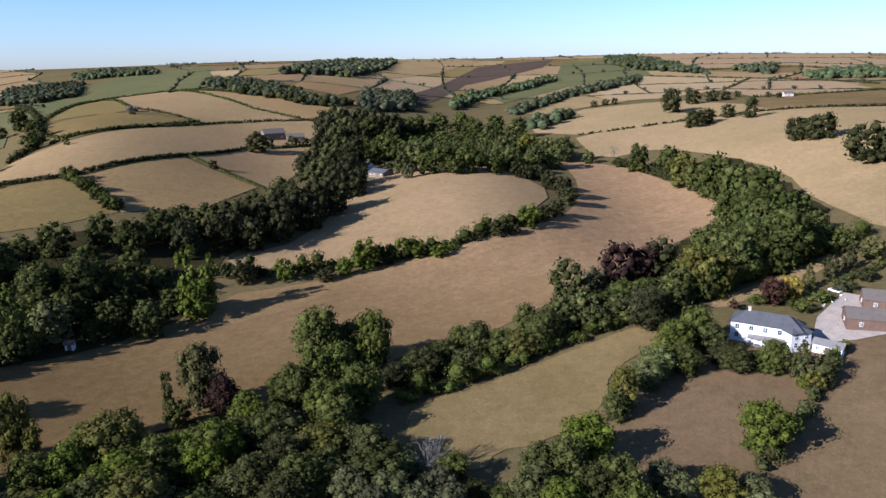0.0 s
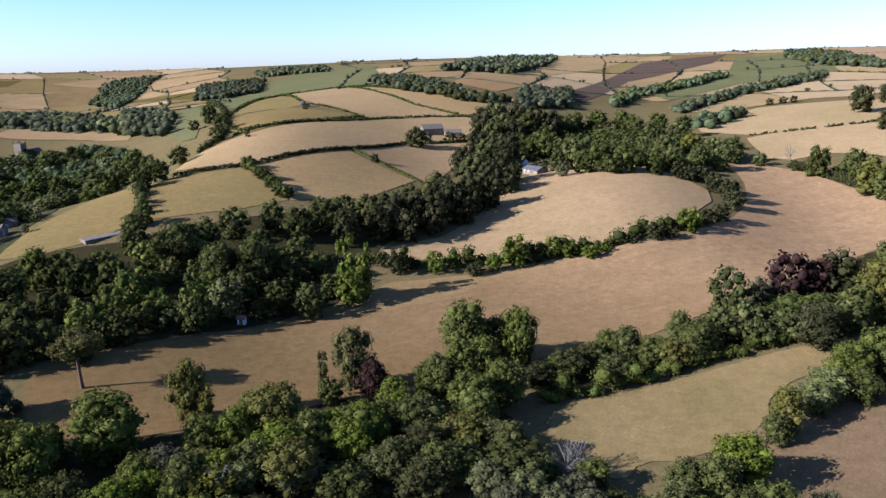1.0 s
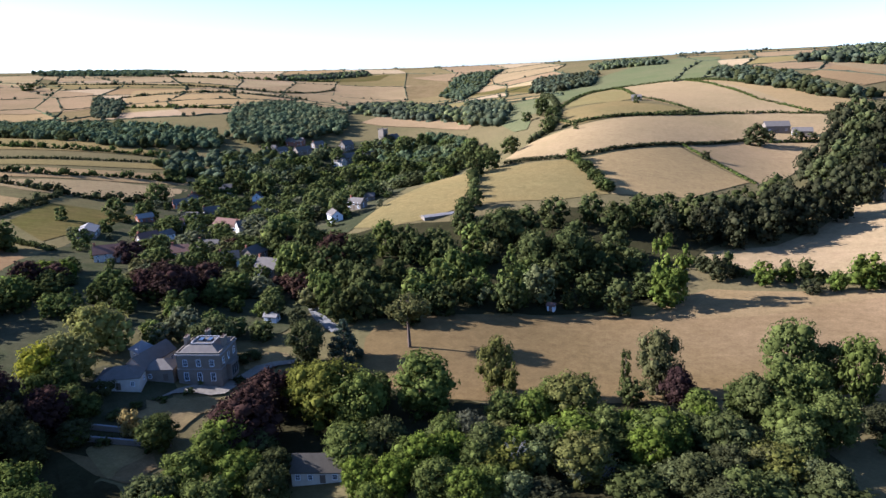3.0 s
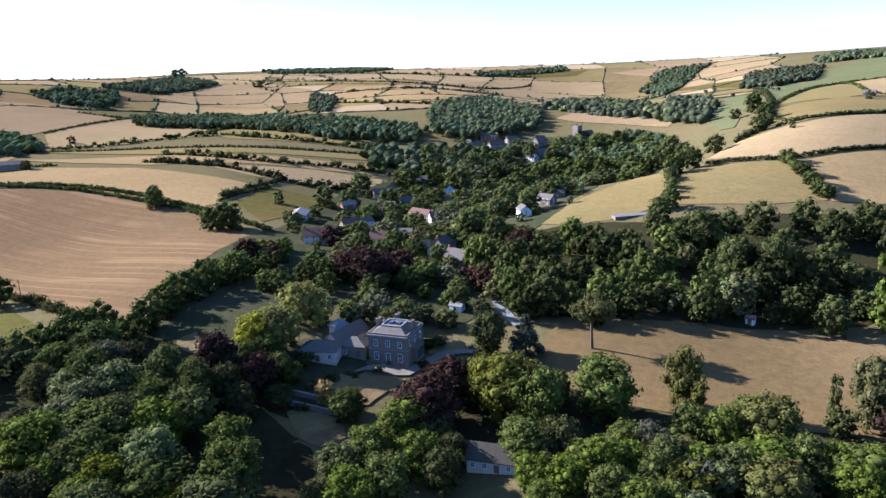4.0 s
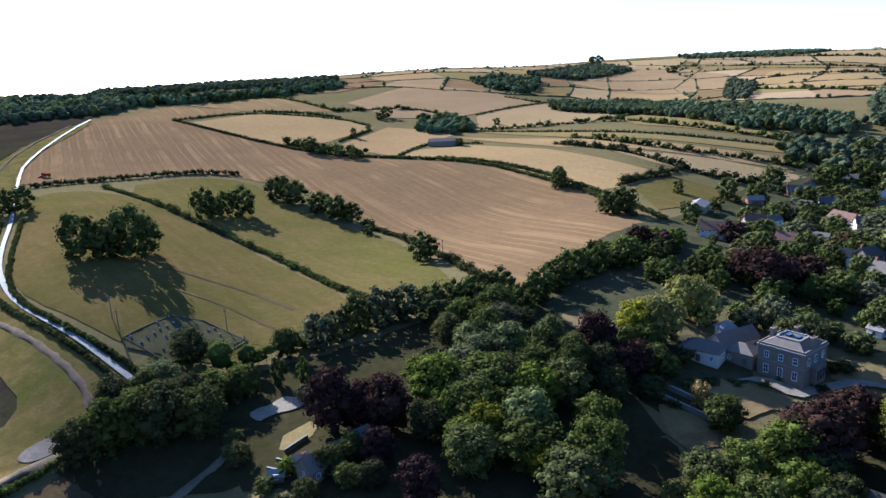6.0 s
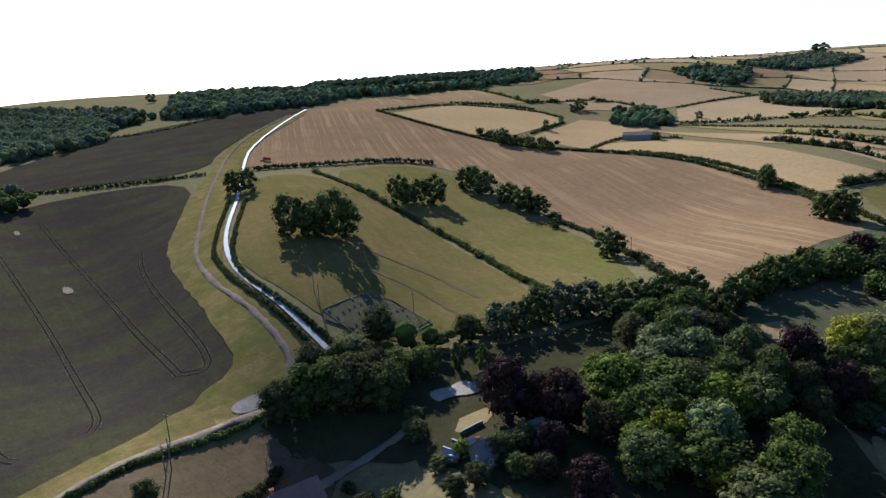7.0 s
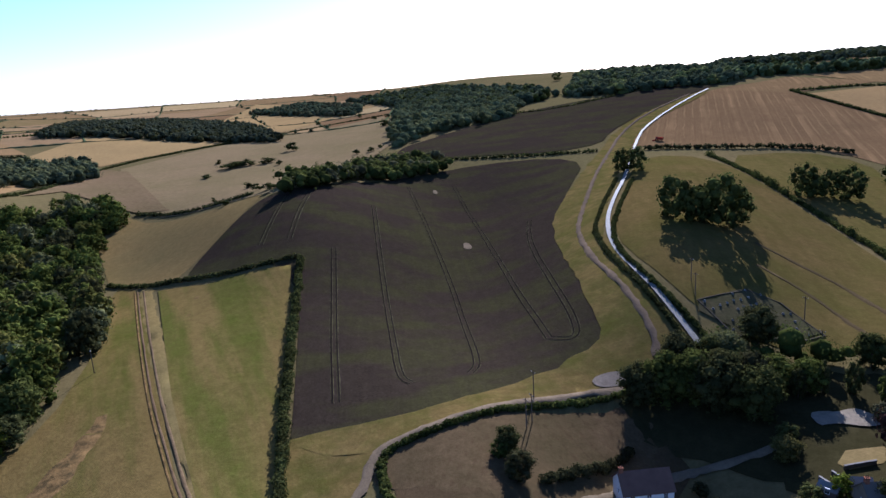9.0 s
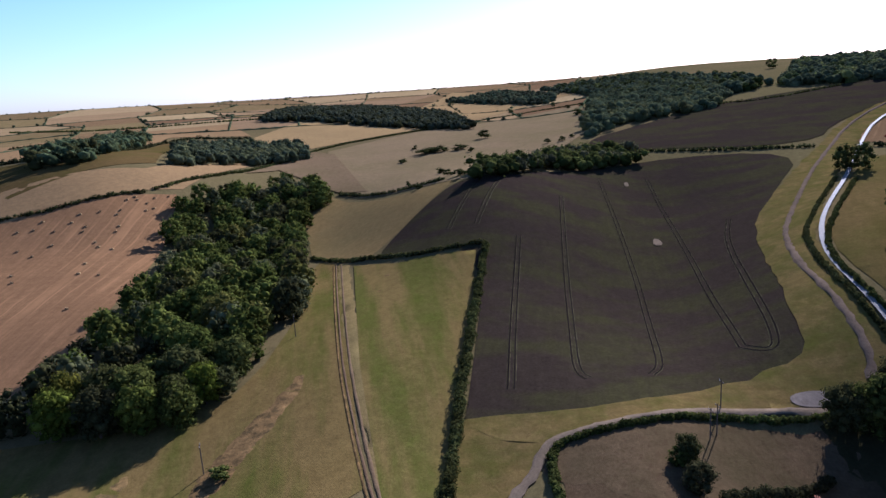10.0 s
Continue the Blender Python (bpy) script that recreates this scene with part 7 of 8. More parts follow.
def roof_slabs(length, depth, eaves, ridge, over=0.35, thick=0.22):
    """Two pitched slabs with overhanging eaves and verges."""
    slope = (ridge - eaves) / (depth / 2)
    prof = [(-over, eaves - over * slope), (depth / 2, ridge), (depth + over, eaves - over * slope),
            (depth + over, eaves - over * slope + thick), (depth / 2, ridge + thick * 1.2), (-over, eaves - over * slope + thick)]
    v = [(x, y, z + 0.02) for x in (-over, length + over) for y, z in prof]
    f = [(k, (k + 1) % 6, (k + 1) % 6 + 6, k + 6) for k in range(6)]
    f += [(0, 5, 4, 1), (1, 4, 3, 2), (6, 7, 10, 11), (7, 8, 9, 10)]
    return solid(v, f)


def roof_hip(length, depth, eaves, ridge, over=0.4, thick=0.18):
    k = depth / 2
    v = [(-over, -over, eaves), (length + over, -over, eaves), (length + over, depth + over, eaves), (-over, depth + over, eaves)]
    v += [(x, y, z + thick) for x, y, z in v]
    v += [(k, k, ridge + thick), (length - k, k, ridge + thick)]
    f = [(3, 2, 1, 0), (0, 1, 5, 4), (1, 2, 6, 5), (2, 3, 7, 6), (3, 0, 4, 7), (4, 5, 9, 8), (5, 6, 9), (6, 7, 8, 9), (7, 4, 8)]
    return solid(v, f)


def window_on(parent, x, y, z, w, h, face="front", frame_mat=None):
    """A glazed window: proud frame with a bar, pane set back."""
    frame_mat = frame_mat or M_PAINT
    t = 0.09
    bars = [box(-w / 2 - t, -w / 2, -0.06, 0.08, -t, h + t), box(w / 2, w / 2 + t, -0.06, 0.08, -t, h + t), box(-w / 2, w / 2, -0.06, 0.08, h, h + t),
            box(-w / 2, w / 2, -0.1, 0.08, -t, 0), box(-0.03, 0.03, -0.03, 0.05, 0, h), box(-w / 2, w / 2, -0.03, 0.05, h / 2 - 0.03, h / 2 + 0.03)]
    fr = part("window", join(bars), frame_mat, parent)
    fr.matrix_basis = pose(x, y, z, 0, 0, {"front": 0, "right": 90, "back": 180, "left": -90}[face])
    part("pane", box(-w / 2, w / 2, -0.02, 0.02, 0, h), M_GLASS, fr)
    return fr


def house(label, a, b, depth, eaves, rise, walls, tiles, hip=False, spin=0.0, chimneys=1, rows_=2, cols=3, length=None, name="house", category="house", ends=1, door=True, win=(0.9, 1.15), stack_of=None):
    """A house whose front runs from a to b, with its depth to the left of that line."""
    ax, ay, bx, by = *a, *b
    ang = math.atan2(by - ay, bx - ax) + radians(spin)
    full = math.hypot(bx - ax, by - ay)
    length = length or full
    sx, sy = (ax + bx) / 2 - math.cos(ang) * length / 2, (ay + by) / 2 - math.sin(ang) * length / 2
    corner = lambda u, v: float(height(sx + math.cos(ang) * u - math.sin(ang) * v, sy + math.sin(ang) * u + math.cos(ang) * v))
    zs = [corner(u, v) for u in (0, length) for v in (0, depth)]
    z0 = 0.6 * max(zs) + 0.4 * min(zs)
    low = min(zs) - z0 - 0.4
    top = tagged(new(name), label, category)
    top.matrix_world = Matrix.Translation((sx, sy, z0)) @ pose(0, 0, 0, 0, 0, math.degrees(ang))
    if hip:
        part("wall", box(0, length, 0, depth, low, eaves), walls, top)
        part("roof", roof_hip(length, depth, eaves, eaves + rise), tiles, top)
    else:
        part("wall", gabled(length, depth, low, eaves, eaves + rise), walls, top)
        part("roof", roof_slabs(length, depth, eaves, eaves + rise), tiles, top)
    for c in range(chimneys):
        u = (0.5, length - 0.5, length * 0.5)[c % 3] if not hip else (depth * 0.55, length - depth * 0.55, length / 2)[c % 3]
        stack = part("chimney", join([box(u - 0.4, u + 0.4, depth / 2 - 0.35, depth / 2 + 0.35, eaves + rise * 0.6, eaves + rise + 1.1),
                                      box(u - 0.48, u + 0.48, depth / 2 - 0.43, depth / 2 + 0.43, eaves + rise + 1.1, eaves + rise + 1.25)]), stack_of or M_BRICK, top)
        for s in (-0.18, 0.18):
            pot = part("chimney_pot", tube([(u + s, depth / 2, eaves + rise + 1.25), (u + s, depth / 2, eaves + rise + 1.7)], [0.11, 0.09]), M_TILE, stack)
    w, h = win
    for r in range(rows_):
        z = 0.9 + r * (eaves / max(rows_, 1)) * 0.96
        for c in range(cols):
            u = length * (c + 0.5) / cols
            if door and r == 0 and c == cols // 2:
                part("door", join([box(u - 0.5, u + 0.5, -0.05, 0.05, 0, 2.0), box(u - 0.62, u - 0.5, -0.08, 0.05, 0, 2.12), box(u + 0.5, u + 0.62, -0.08, 0.05, 0, 2.12)]), M_WOOD, top)
                continue
            window_on(top, u, 0, z, w, h)
        for e in range(ends):
            v = depth * (e + 0.5) / ends
            window_on(top, length, v, z, w, h, "right")
            window_on(top, 0, v, z, w, h, "left")
    return top


# ---------------------------------------------------------------- manor
def manor():
    a, b = Vector((33.4, 190.4)), Vector((43.3, 182.7))
    ang = math.atan2(b.y - a.y, b.x - a.x)
    L, D, E = 12.5, 12.0, 8.4
    z0 = float(height(a.x, a.y))
    top = tagged(new("manor_house"), "square grey stone manor with a flat-topped slate roof", "house")
    top.matrix_world = Matrix.Translation((*a, z0)) @ pose(0, 0, 0, 0, 0, math.degrees(ang))
    part("wall", box(0, L, 0, D, -1.0, E), M_STONE, top)
    part("cornice", join([box(-0.3, L + 0.3, -0.3, D + 0.3, E - 0.25, E + 0.15), box(-0.08, L + 0.08, -0.08, D + 0.08, 4.1, 4.3)]), M_LEAD, top, "weathered stone cornice and string course")
    rim = [box(0, L, 0, 0.3, E + .15, E + .7), box(0, L, D - 0.3, D, E + .15, E + .7), box(0, 0.3, 0.3, D - 0.3, E + .15, E + .7), box(L - 0.3, L, 0.3, D - 0.3, E + .15, E + .7)]
    part("parapet", join(rim), M_STONE, top)
    k, w = 3.2, 1.9
    v = [(0.3, 0.3, E + .3), (L - .3, 0.3, E + .3), (L - .3, D - .3, E + .3), (0.3, D - .3, E + .3), (k, k, E + w), (L - k, k, E + w), (L - k, D - k, E + w), (k, D - k, E + w)]
    roof = part("roof", solid(v, [(0, 1, 5, 4), (1, 2, 6, 5), (2, 3, 7, 6), (3, 0, 4, 7), (4, 5, 6, 7)]), M_SLATE, top)
    for s in ((k - .2, L - k + .2, k - .2, k + .25), (k - .2, L - k + .2, D - k - .25, D - k + .2), (k - .2, k + .25, k, D - k), (L - k - .25, L - k + .2, k, D - k)):
        part("roof_ridge", box(*s, E + w + .01, E + w + .3), M_LEAD, roof, "pale lead ridge")
    for x in (L * 0.42, L * 0.62):
        part("skylight", join([box(x - .6, x + .6, D / 2 - 1, D / 2 + 1, E + w + .01, E + w + .55)]), M_GLASS, roof)
    for x, y in ((0.9, D * 0.5), (L - 0.9, D * 0.5), (L * 0.4, D - 1.2)):
        stack = part("chimney", join([box(x - .45, x + .45, y - 1.1, y + 1.1, E + .2, E + 3.0), box(x - .55, x + .55, y - 1.2, y + 1.2, E + 3.0, E + 3.2)]), M_STONE, top)
        for s in (-0.7, 0, 0.7):
            part("chimney_pot", tube([(x, y + s, E + 3.2), (x, y + s, E + 3.8)], [0.16, 0.13]), M_TILE, stack)
    for x in (2.4, L / 2, L - 2.4):
        window_on(top, x, 0, 0.8, 1.2, 2.3)
        window_on(top, x, 0, 5.1, 1.1, 1.8)
    for y in (2.2, D / 2, D - 2.2):
        window_on(top, L, y, 5.1, 1.1, 1.8, "right")
    bay = part("bay_window", join([box(L, L + 1.5, D * .3, D * .7, -.5, 4.0), box(L, L + 1.65, D * .28, D * .72, 4.0, 4.25)]), M_STONE, top)
    for y in (0.38, 0.5, 0.62):
        part("bay_pane", box(L + 1.48, L + 1.54, D * y - .5, D * y + .5, 0.6, 3.4), M_GLASS, bay)
    porch = part("porch", join([box(-1.6, 0, 2.0, 5.0, -.5, 3.0)]), M_STONE, top)
    part("porch_roof", solid([(-1.9, 1.8, 3), (0, 1.8, 3.9), (0, 5.2, 3.9), (-1.9, 5.2, 3), (-1.9, 1.8, 2.85), (0, 1.8, 2.85), (0, 5.2, 2.85), (-1.9, 5.2, 2.85)],
                             [(0, 1, 2, 3), (7, 6, 5, 4), (0, 4, 5, 1), (1, 5, 6, 2), (2, 6, 7, 3), (3, 7, 4, 0)]), M_SLATE, porch)


manor()
house("long whitewashed coach house with a slate roof", (26.6, 195.5), (34.5, 202.2), 6, 3.4, 2.6, M_CREAM, M_SLATE, chimneys=0, rows_=1, cols=4, length=14, name="coach_house")
house("small pyramid-roofed turret house of pale render", (26.6, 203.4), (30.0, 204.5), 5, 3.9, 2.4, M_CREAM, M_LEAD, hip=True, chimneys=0, rows_=2, cols=1, length=5.2, name="turret_house")
house("low cream outbuilding with a hipped slate roof", (14.2, 193.1), (22.2, 189.3), 8, 3.0, 2.2, M_CREAM, M_SLATE, hip=True, chimneys=0, rows_=1, cols=3, length=11, name="outbuilding")
house("low service wing joined to the manor", (25.6, 194.6), (31.4, 191.0), 7, 3.2, 1.8, M_STONE, M_SLATE, hip=True, chimneys=0, rows_=1, cols=2, length=8.5, name="service_wing")
house("low thatched lodge with a pale wall", (44.1, 131.7), (51.7, 126.3), 6, 2.8, 2.6, M_CREAM, M_THATCH, chimneys=0, rows_=1, cols=4, length=11, name="lodge")
house("small garden shed with a pale tin roof", (67.3, 217.7), (70.6, 214.3), 3.5, 2.1, 1.0, M_WHITE, M_TIN, chimneys=0, rows_=1, cols=1, length=4.5, name="garden_shed", category="shed", door=False)
house("white summer house at the wood edge", (156.7, 176.6), (158.2, 174.1), 2.2, 2.2, 0.7, M_WHITE, M_TILE, chimneys=0, rows_=1, cols=1, length=2.6, name="summer_house", category="shed", door=True, ends=0)

# walled kitchen garden
for p, q in (((7.4, 170.7), (17.2, 164.8)), ((17.2, 164.8), (24.7, 161.9)), ((9.1, 175.5), (16.2, 171.0))):
    wall_run("pale old garden wall with a coping", p, q, 1.5, 0.45, cap=M_LEAD)

# ---------------------------------------------------------------- white house and farmyard
house("long white rendered house with a slate roof", (208.7, -23.5), (205.0, -38.5), 8, 5.4, 2.8, M_WHITE, M_BLUE_SLATE, hip=True, chimneys=1, stack_of=M_CREAM, rows_=2, cols=5, length=19, name="white_house", win=(1.1, 1.4))
house("white cross wing of the long house", (202.7, -37.0), (206.6, -43.4), 11, 5.0, 2.4, M_WHITE, M_BLUE_SLATE, hip=True, chimneys=0, rows_=2, cols=2, length=6.6, name="house_wing", win=(1.1, 1.4))
house("low white outhouse beside the long house", (204.6, -43.9), (202.1, -49.4), 4.5, 2.5, 0.9, M_WHITE, M_LEAD, chimneys=0, rows_=1, cols=3, length=7.5, name="outhouse", win=(0.8, 0.9))
house("timber-clad farm shed with a dark sheet roof", (220.2, -57.2), (219.7, -67.5), 9, 3.2, 2.0, M_CLAD, M_SLATE, chimneys=0, rows_=1, cols=2, length=15, name="farm_shed", category="shed")
house("dark-roofed barn at the yard", (235.7, -63.8), (234.9, -74.3), 8, 3.0, 2.2, M_CLAD, M_SLATE, chimneys=0, rows_=1, cols=2, length=13, name="barn", category="barn")


def veranda():
    a, b_ = Vector((206.3, -26.4)), Vector((203.1, -35.6))
    d = (b_ - a).length
    top = tagged(new("veranda"), "white painted veranda with a glazed lean-to roof", "veranda")
    top.matrix_world = Matrix.Translation((*a, float(height(*a)))) @ pose(0, 0, 0, 0, 0, math.degrees(math.atan2(b_.y - a.y, b_.x - a.x)))
    part("deck", box(0, d, -0.2, 2.2, -0.4, 0.15), M_RUBBLE, top)
    for k in range(6):
        part("post", box(d * k / 5 - .07, d * k / 5 + .07, 0, .14, .15, 2.3), M_PAINT, top)
    part("lean_to_roof", solid([(-.2, -.2, 2.3), (d + .2, -.2, 2.3), (d + .2, 2.2, 3.0), (-.2, 2.2, 3.0), (-.2, -.2, 2.4), (d + .2, -.2, 2.4), (d + .2, 2.2, 3.1), (-.2, 2.2, 3.1)],
                               [(3, 2, 1, 0), (4, 5, 6, 7), (0, 1, 5, 4), (1, 2, 6, 5), (2, 3, 7, 6), (3, 0, 4, 7)]), M_LEAD, top)


veranda()
for k, (p, words) in enumerate((((244.1, -54.3), "white garden table"), ((240.3, -54.9), "white garden chair"), ((246.4, -58.4), "white garden chair"), ((237.7, -51.9), "white garden chair"), ((243.0, -59.0), "white garden chair"))):
    seat = tagged(new("garden_table" if not k else "garden_chair"), words + " standing on the pale gravel yard", words.split()[-1])
    seat.matrix_world = Matrix.Translation((*p, float(lift(*p, 1.3)))) @ pose(0, 0, 0, 0, 0, 40 * k)
    w_ = 0.9 if not k else 0.28
    z_ = 0.72 if not k else 0.45
    part("top" if not k else "seat", box(-w_, w_, -w_ * .8, w_ * .8, z_, z_ + .05), M_PAINT, seat)
    for lx in (-w_ + .06, w_ - .06):
        for ly in (-w_ * .7, w_ * .7):
            part("leg", box(lx - .04, lx + .04, ly - .04, ly + .04, 0, z_), M_PAINT, seat)
    if k:
        part("backrest", box(-w_, w_, w_ * .75, w_ * .85, z_, 0.95), M_PAINT, seat)

# ---------------------------------------------------------------- cottages near the lane
house("white gabled cottage with a dark slate roof", (-100.4, 91.4), (-96.4, 100.8), 7.5, 4.9, 3.2, M_WHITE, M_TILE, chimneys=1, rows_=2, cols=3, length=11, name="cottage")
house("stone cottage with a dark tiled roof", (-66.4, 121.8), (-61.9, 129.8), 6, 2.8, 2.6, M_STONE, M_SLATE, chimneys=1, rows_=1, cols=3, length=10.5, name="cottage")
house("white glazed garden room with a pitched roof", (-72.8, 126.0), (-71.0, 128.2), 3.5, 2.0, 1.2, M_CREAM, M_LEAD, chimneys=0, rows_=1, cols=2, length=3.8, name="garden_room")
house("pale cottage half hidden under trees", (-60.6, 133.3), (-58.6, 136.2), 5, 3.0, 2.2, M_CREAM, M_SLATE, chimneys=1, rows_=1, cols=2, length=5.5, name="cottage")
house("small shed with a pale roof", (-77.8, 122.2), (-74.8, 122.9), 2.6, 1.8, 0.8, M_WOOD, M_LEAD, chimneys=0, rows_=1, cols=1, length=3.4, name="shed", category="shed", door=False)
for p, q in (((-80.4, 130.4), (-72.1, 127.4)), ((-81.2, 127.3), (-74.5, 124.9)), ((-79.8, 133.5), (-76.7, 139.7))):
    wall_run("low stone wall of the cottage garden", p, q, 1.1, 0.35, body=M_MOSSY, cap=M_RUBBLE)

# ---------------------------------------------------------------- village
VILLAGE = [
    ("red-tiled house among gardens", (30.0, 325.6), (41.8, 322.5), 7, 4.4, 3.0, M_CREAM, M_TILE, 13),
    ("low barn with a pale sheet roof", (31.3, 384.6), (47.7, 398.1), 10, 3.2, 2.0, M_STONE, M_TIN, 16),
    ("pale bungalow by the field", (65.8, 428.3), (75.9, 440.0), 6, 2.8, 2.0, M_BRICK, M_TIN, 9),
    ("grey cottage with two gables", (82.0, 270.8), (85.9, 256.9), 7, 4.2, 3.2, M_STONE, M_SLATE, 10),
    ("dark-roofed village house", (88.5, 293.9), (95.5, 290.3), 7, 4.2, 3.0, M_STONE, M_SLATE, 10),
    ("long low stone barn with a tiled roof", (95.3, 395.7), (113.9, 379.0), 8, 3.2, 3.0, M_STONE, M_TILE, 22),
    ("slate-roofed village house", (107.3, 448.7), (118.8, 447.3), 7, 4.4, 3.0, M_STONE, M_SLATE, 10),
    ("small village house", (110.5, 499.2), (120.6, 501.7), 6, 4.4, 2.6, M_CREAM, M_SLATE, 9),
    ("grey-roofed village house", (134.2, 454.4), (134.9, 426.9), 7, 4.2, 2.8, M_BRICK, M_SLATE, 9),
    ("pale village bungalow", (66.0, 376.2), (75.4, 378.6), 6, 2.8, 2.0, M_WHITE, M_SLATE, 10),
    ("glasshouse with a pale roof", (84.5, 386.7), (91.9, 380.9), 6, 2.4, 1.6, M_PAINT, M_TIN, 9),
    ("house with a dark roof", (139.0, 336.2), (142.7, 316.9), 6, 3.4, 2.4, M_WHITE, M_SLATE, 9),
    ("cottage below the pasture", (155.9, 338.5), (160.9, 328.0), 6, 3.4, 2.4, M_STONE, M_SLATE, 9),
    ("small grey outbuilding", (171.0, 345.1), (174.3, 340.0), 5, 2.8, 1.6, M_STONE, M_SLATE, 6),
    ("grey village house", (247.0, 671.9), (268.1, 670.2), 8, 4.4, 3.0, M_BRICK, M_SLATE, 18),
    ("slate-roofed village house", (245.5, 636.8), (262.9, 635.3), 8, 4.4, 3.0, M_STONE, M_SLATE, 16),
    ("rendered village house", (229.8, 645.2), (241.3, 638.0), 7, 4.4, 3.0, M_STONE, M_SLATE, 13),
    ("gabled village house", (262.7, 591.7), (269.8, 584.7), 7, 4.6, 3.2, M_CREAM, M_SLATE, 10),
    ("tall slate-roofed village house", (275.0, 589.8), (284.4, 588.8), 8, 5.6, 4.0, M_STONE, M_SLATE, 11),
    ("tall stone village house", (292.7, 631.3), (305.6, 628.7), 8, 5.6, 4.0, M_STONE, M_SLATE, 14),
    ("cottage under trees", (61.0, 320.8), (69.9, 322.9), 6, 4.0, 2.8, M_BRICK, M_TILE, 10),
    ("cottage beside the lane", (76.0, 292.4), (80.5, 289.9), 6, 4.0, 2.8, M_WHITE, M_SLATE, 8),
    ("village house", (162.0, 508.1), (171.1, 507.6), 7, 4.2, 2.8, M_WHITE, M_SLATE, 9),
    ("village house", (143.1, 538.5), (152.5, 538.1), 7, 4.2, 2.8, M_CREAM, M_SLATE, 9),
]
VILLAGE += [("grey-roofed cottage", p, (p[0] + 8, p[1]), 6.5, 3.6, 2.8, w_, t_, l_) for p, w_, t_, l_ in (
    ((98.4, 486.7), M_BRICK, M_SLATE, 9), ((119.2, 517.4), M_STONE, M_TILE, 10), ((89.7, 432.1), M_STONE, M_SLATE, 11), ((135.0, 493.6), M_STONE, M_TILE, 9),
    ((130.6, 397.6), M_STONE, M_SLATE, 10), ((76.6, 405.1), M_STONE, M_TILE, 9), ((107.8, 372.3), M_CREAM, M_SLATE, 10), ((203.9, 586.3), M_BRICK, M_SLATE, 11),
    ((221.7, 655.7), M_WHITE, M_SLATE, 12), ((273.7, 653.6), M_STONE, M_SLATE, 12), ((274.2, 626.7), M_CREAM, M_TILE, 11), ((297.1, 593.3), M_STONE, M_SLATE, 11),
    ((317.5, 615.6), M_BRICK, M_SLATE, 12), ((339.4, 594.0), M_STONE, M_SLATE, 12), ((74.8, 331.7), M_STONE, M_SLATE, 10), ((56.1, 364.7), M_STONE, M_TILE, 10))]
for k, (text, a, b, depth, eaves, rise, walls, tiles, length) in enumerate(VILLAGE):
    house(text + " in the village", a, b, depth, eaves, rise, walls, tiles, spin=(0, 35, -40, 15, 60, -20)[k % 6], chimneys=0 if eaves < 3.3 else 1, rows_=1 if eaves < 3.3 else 2, cols=max(2, round(length / 3.5)), length=length)
    rng = np.random.default_rng(k + 70)
    for _ in range(5):
        out, way, w_ = rng.uniform(7, 13) + length * 0.25, rng.uniform(0, 6.3), rng.uniform(3.5, 7)
        tree((a[0] + b[0]) / 2 + math.cos(way) * out, (a[1] + b[1]) / 2 + math.sin(way) * out, w_ * rng.uniform(0.8, 1.15), w_, "round", ("green", "dark", "grey", "green")[rng.integers(4)], "in the village gardens")

house("long low pale-roofed shed on the slope", (169.1, 276.9), (184.5, 274.9), 4.5, 0.15, 0.6, M_STONE, M_TIN, chimneys=0, rows_=0, cols=1, length=17, name="field_shed", category="shed", ends=0)
house("dark slate barn on the hill farm", (505.9, 317.5), (519.9, 305.5), 11, 4.5, 3.4, M_STONE, M_SLATE, chimneys=0, rows_=1, cols=3, length=18, name="barn", category="barn")
house("low dark barn on the hill farm", (513.6, 300.9), (523.2, 288.7), 9, 3.6, 2.6, M_STONE, M_SLATE, chimneys=0, rows_=1, cols=3, length=14, name="barn", category="barn")
house("pale sheet-roofed barn in the side valley", (409.8, 185.4), (399.8, 164.6), 9, 2.6, 1.8, M_STONE, M_BLUE_SLATE, chimneys=0, rows_=1, cols=4, length=14, name="barn", category="barn")
house("small pale farm building", (444.0, 205.8), (439.7, 194.4), 6, 3.2, 2.0, M_WHITE, M_SLATE, chimneys=0, rows_=1, cols=2, length=9, name="farm_building")
house("small stone field barn", (517.0, 461.8), (520.3, 457.1), 6, 3.0, 2.2, M_STONE, M_SLATE, chimneys=0, rows_=0, cols=1, length=9, name="field_barn", category="barn", ends=0)
house("dark sheet barn by the hedge", (-180.8, 613.4), (-154.3, 616.2), 12, 4.0, 2.4, M_STONE, M_SLATE, chimneys=0, rows_=0, cols=1, length=26, name="barn", category="barn", ends=0)
house("pale farmhouse on the hillside", (856.4, -117.4), (860.2, -134.9), 7, 3.6, 2.6, M_CREAM, M_SLATE, chimneys=1, rows_=2, cols=3, length=10, name="farmhouse")


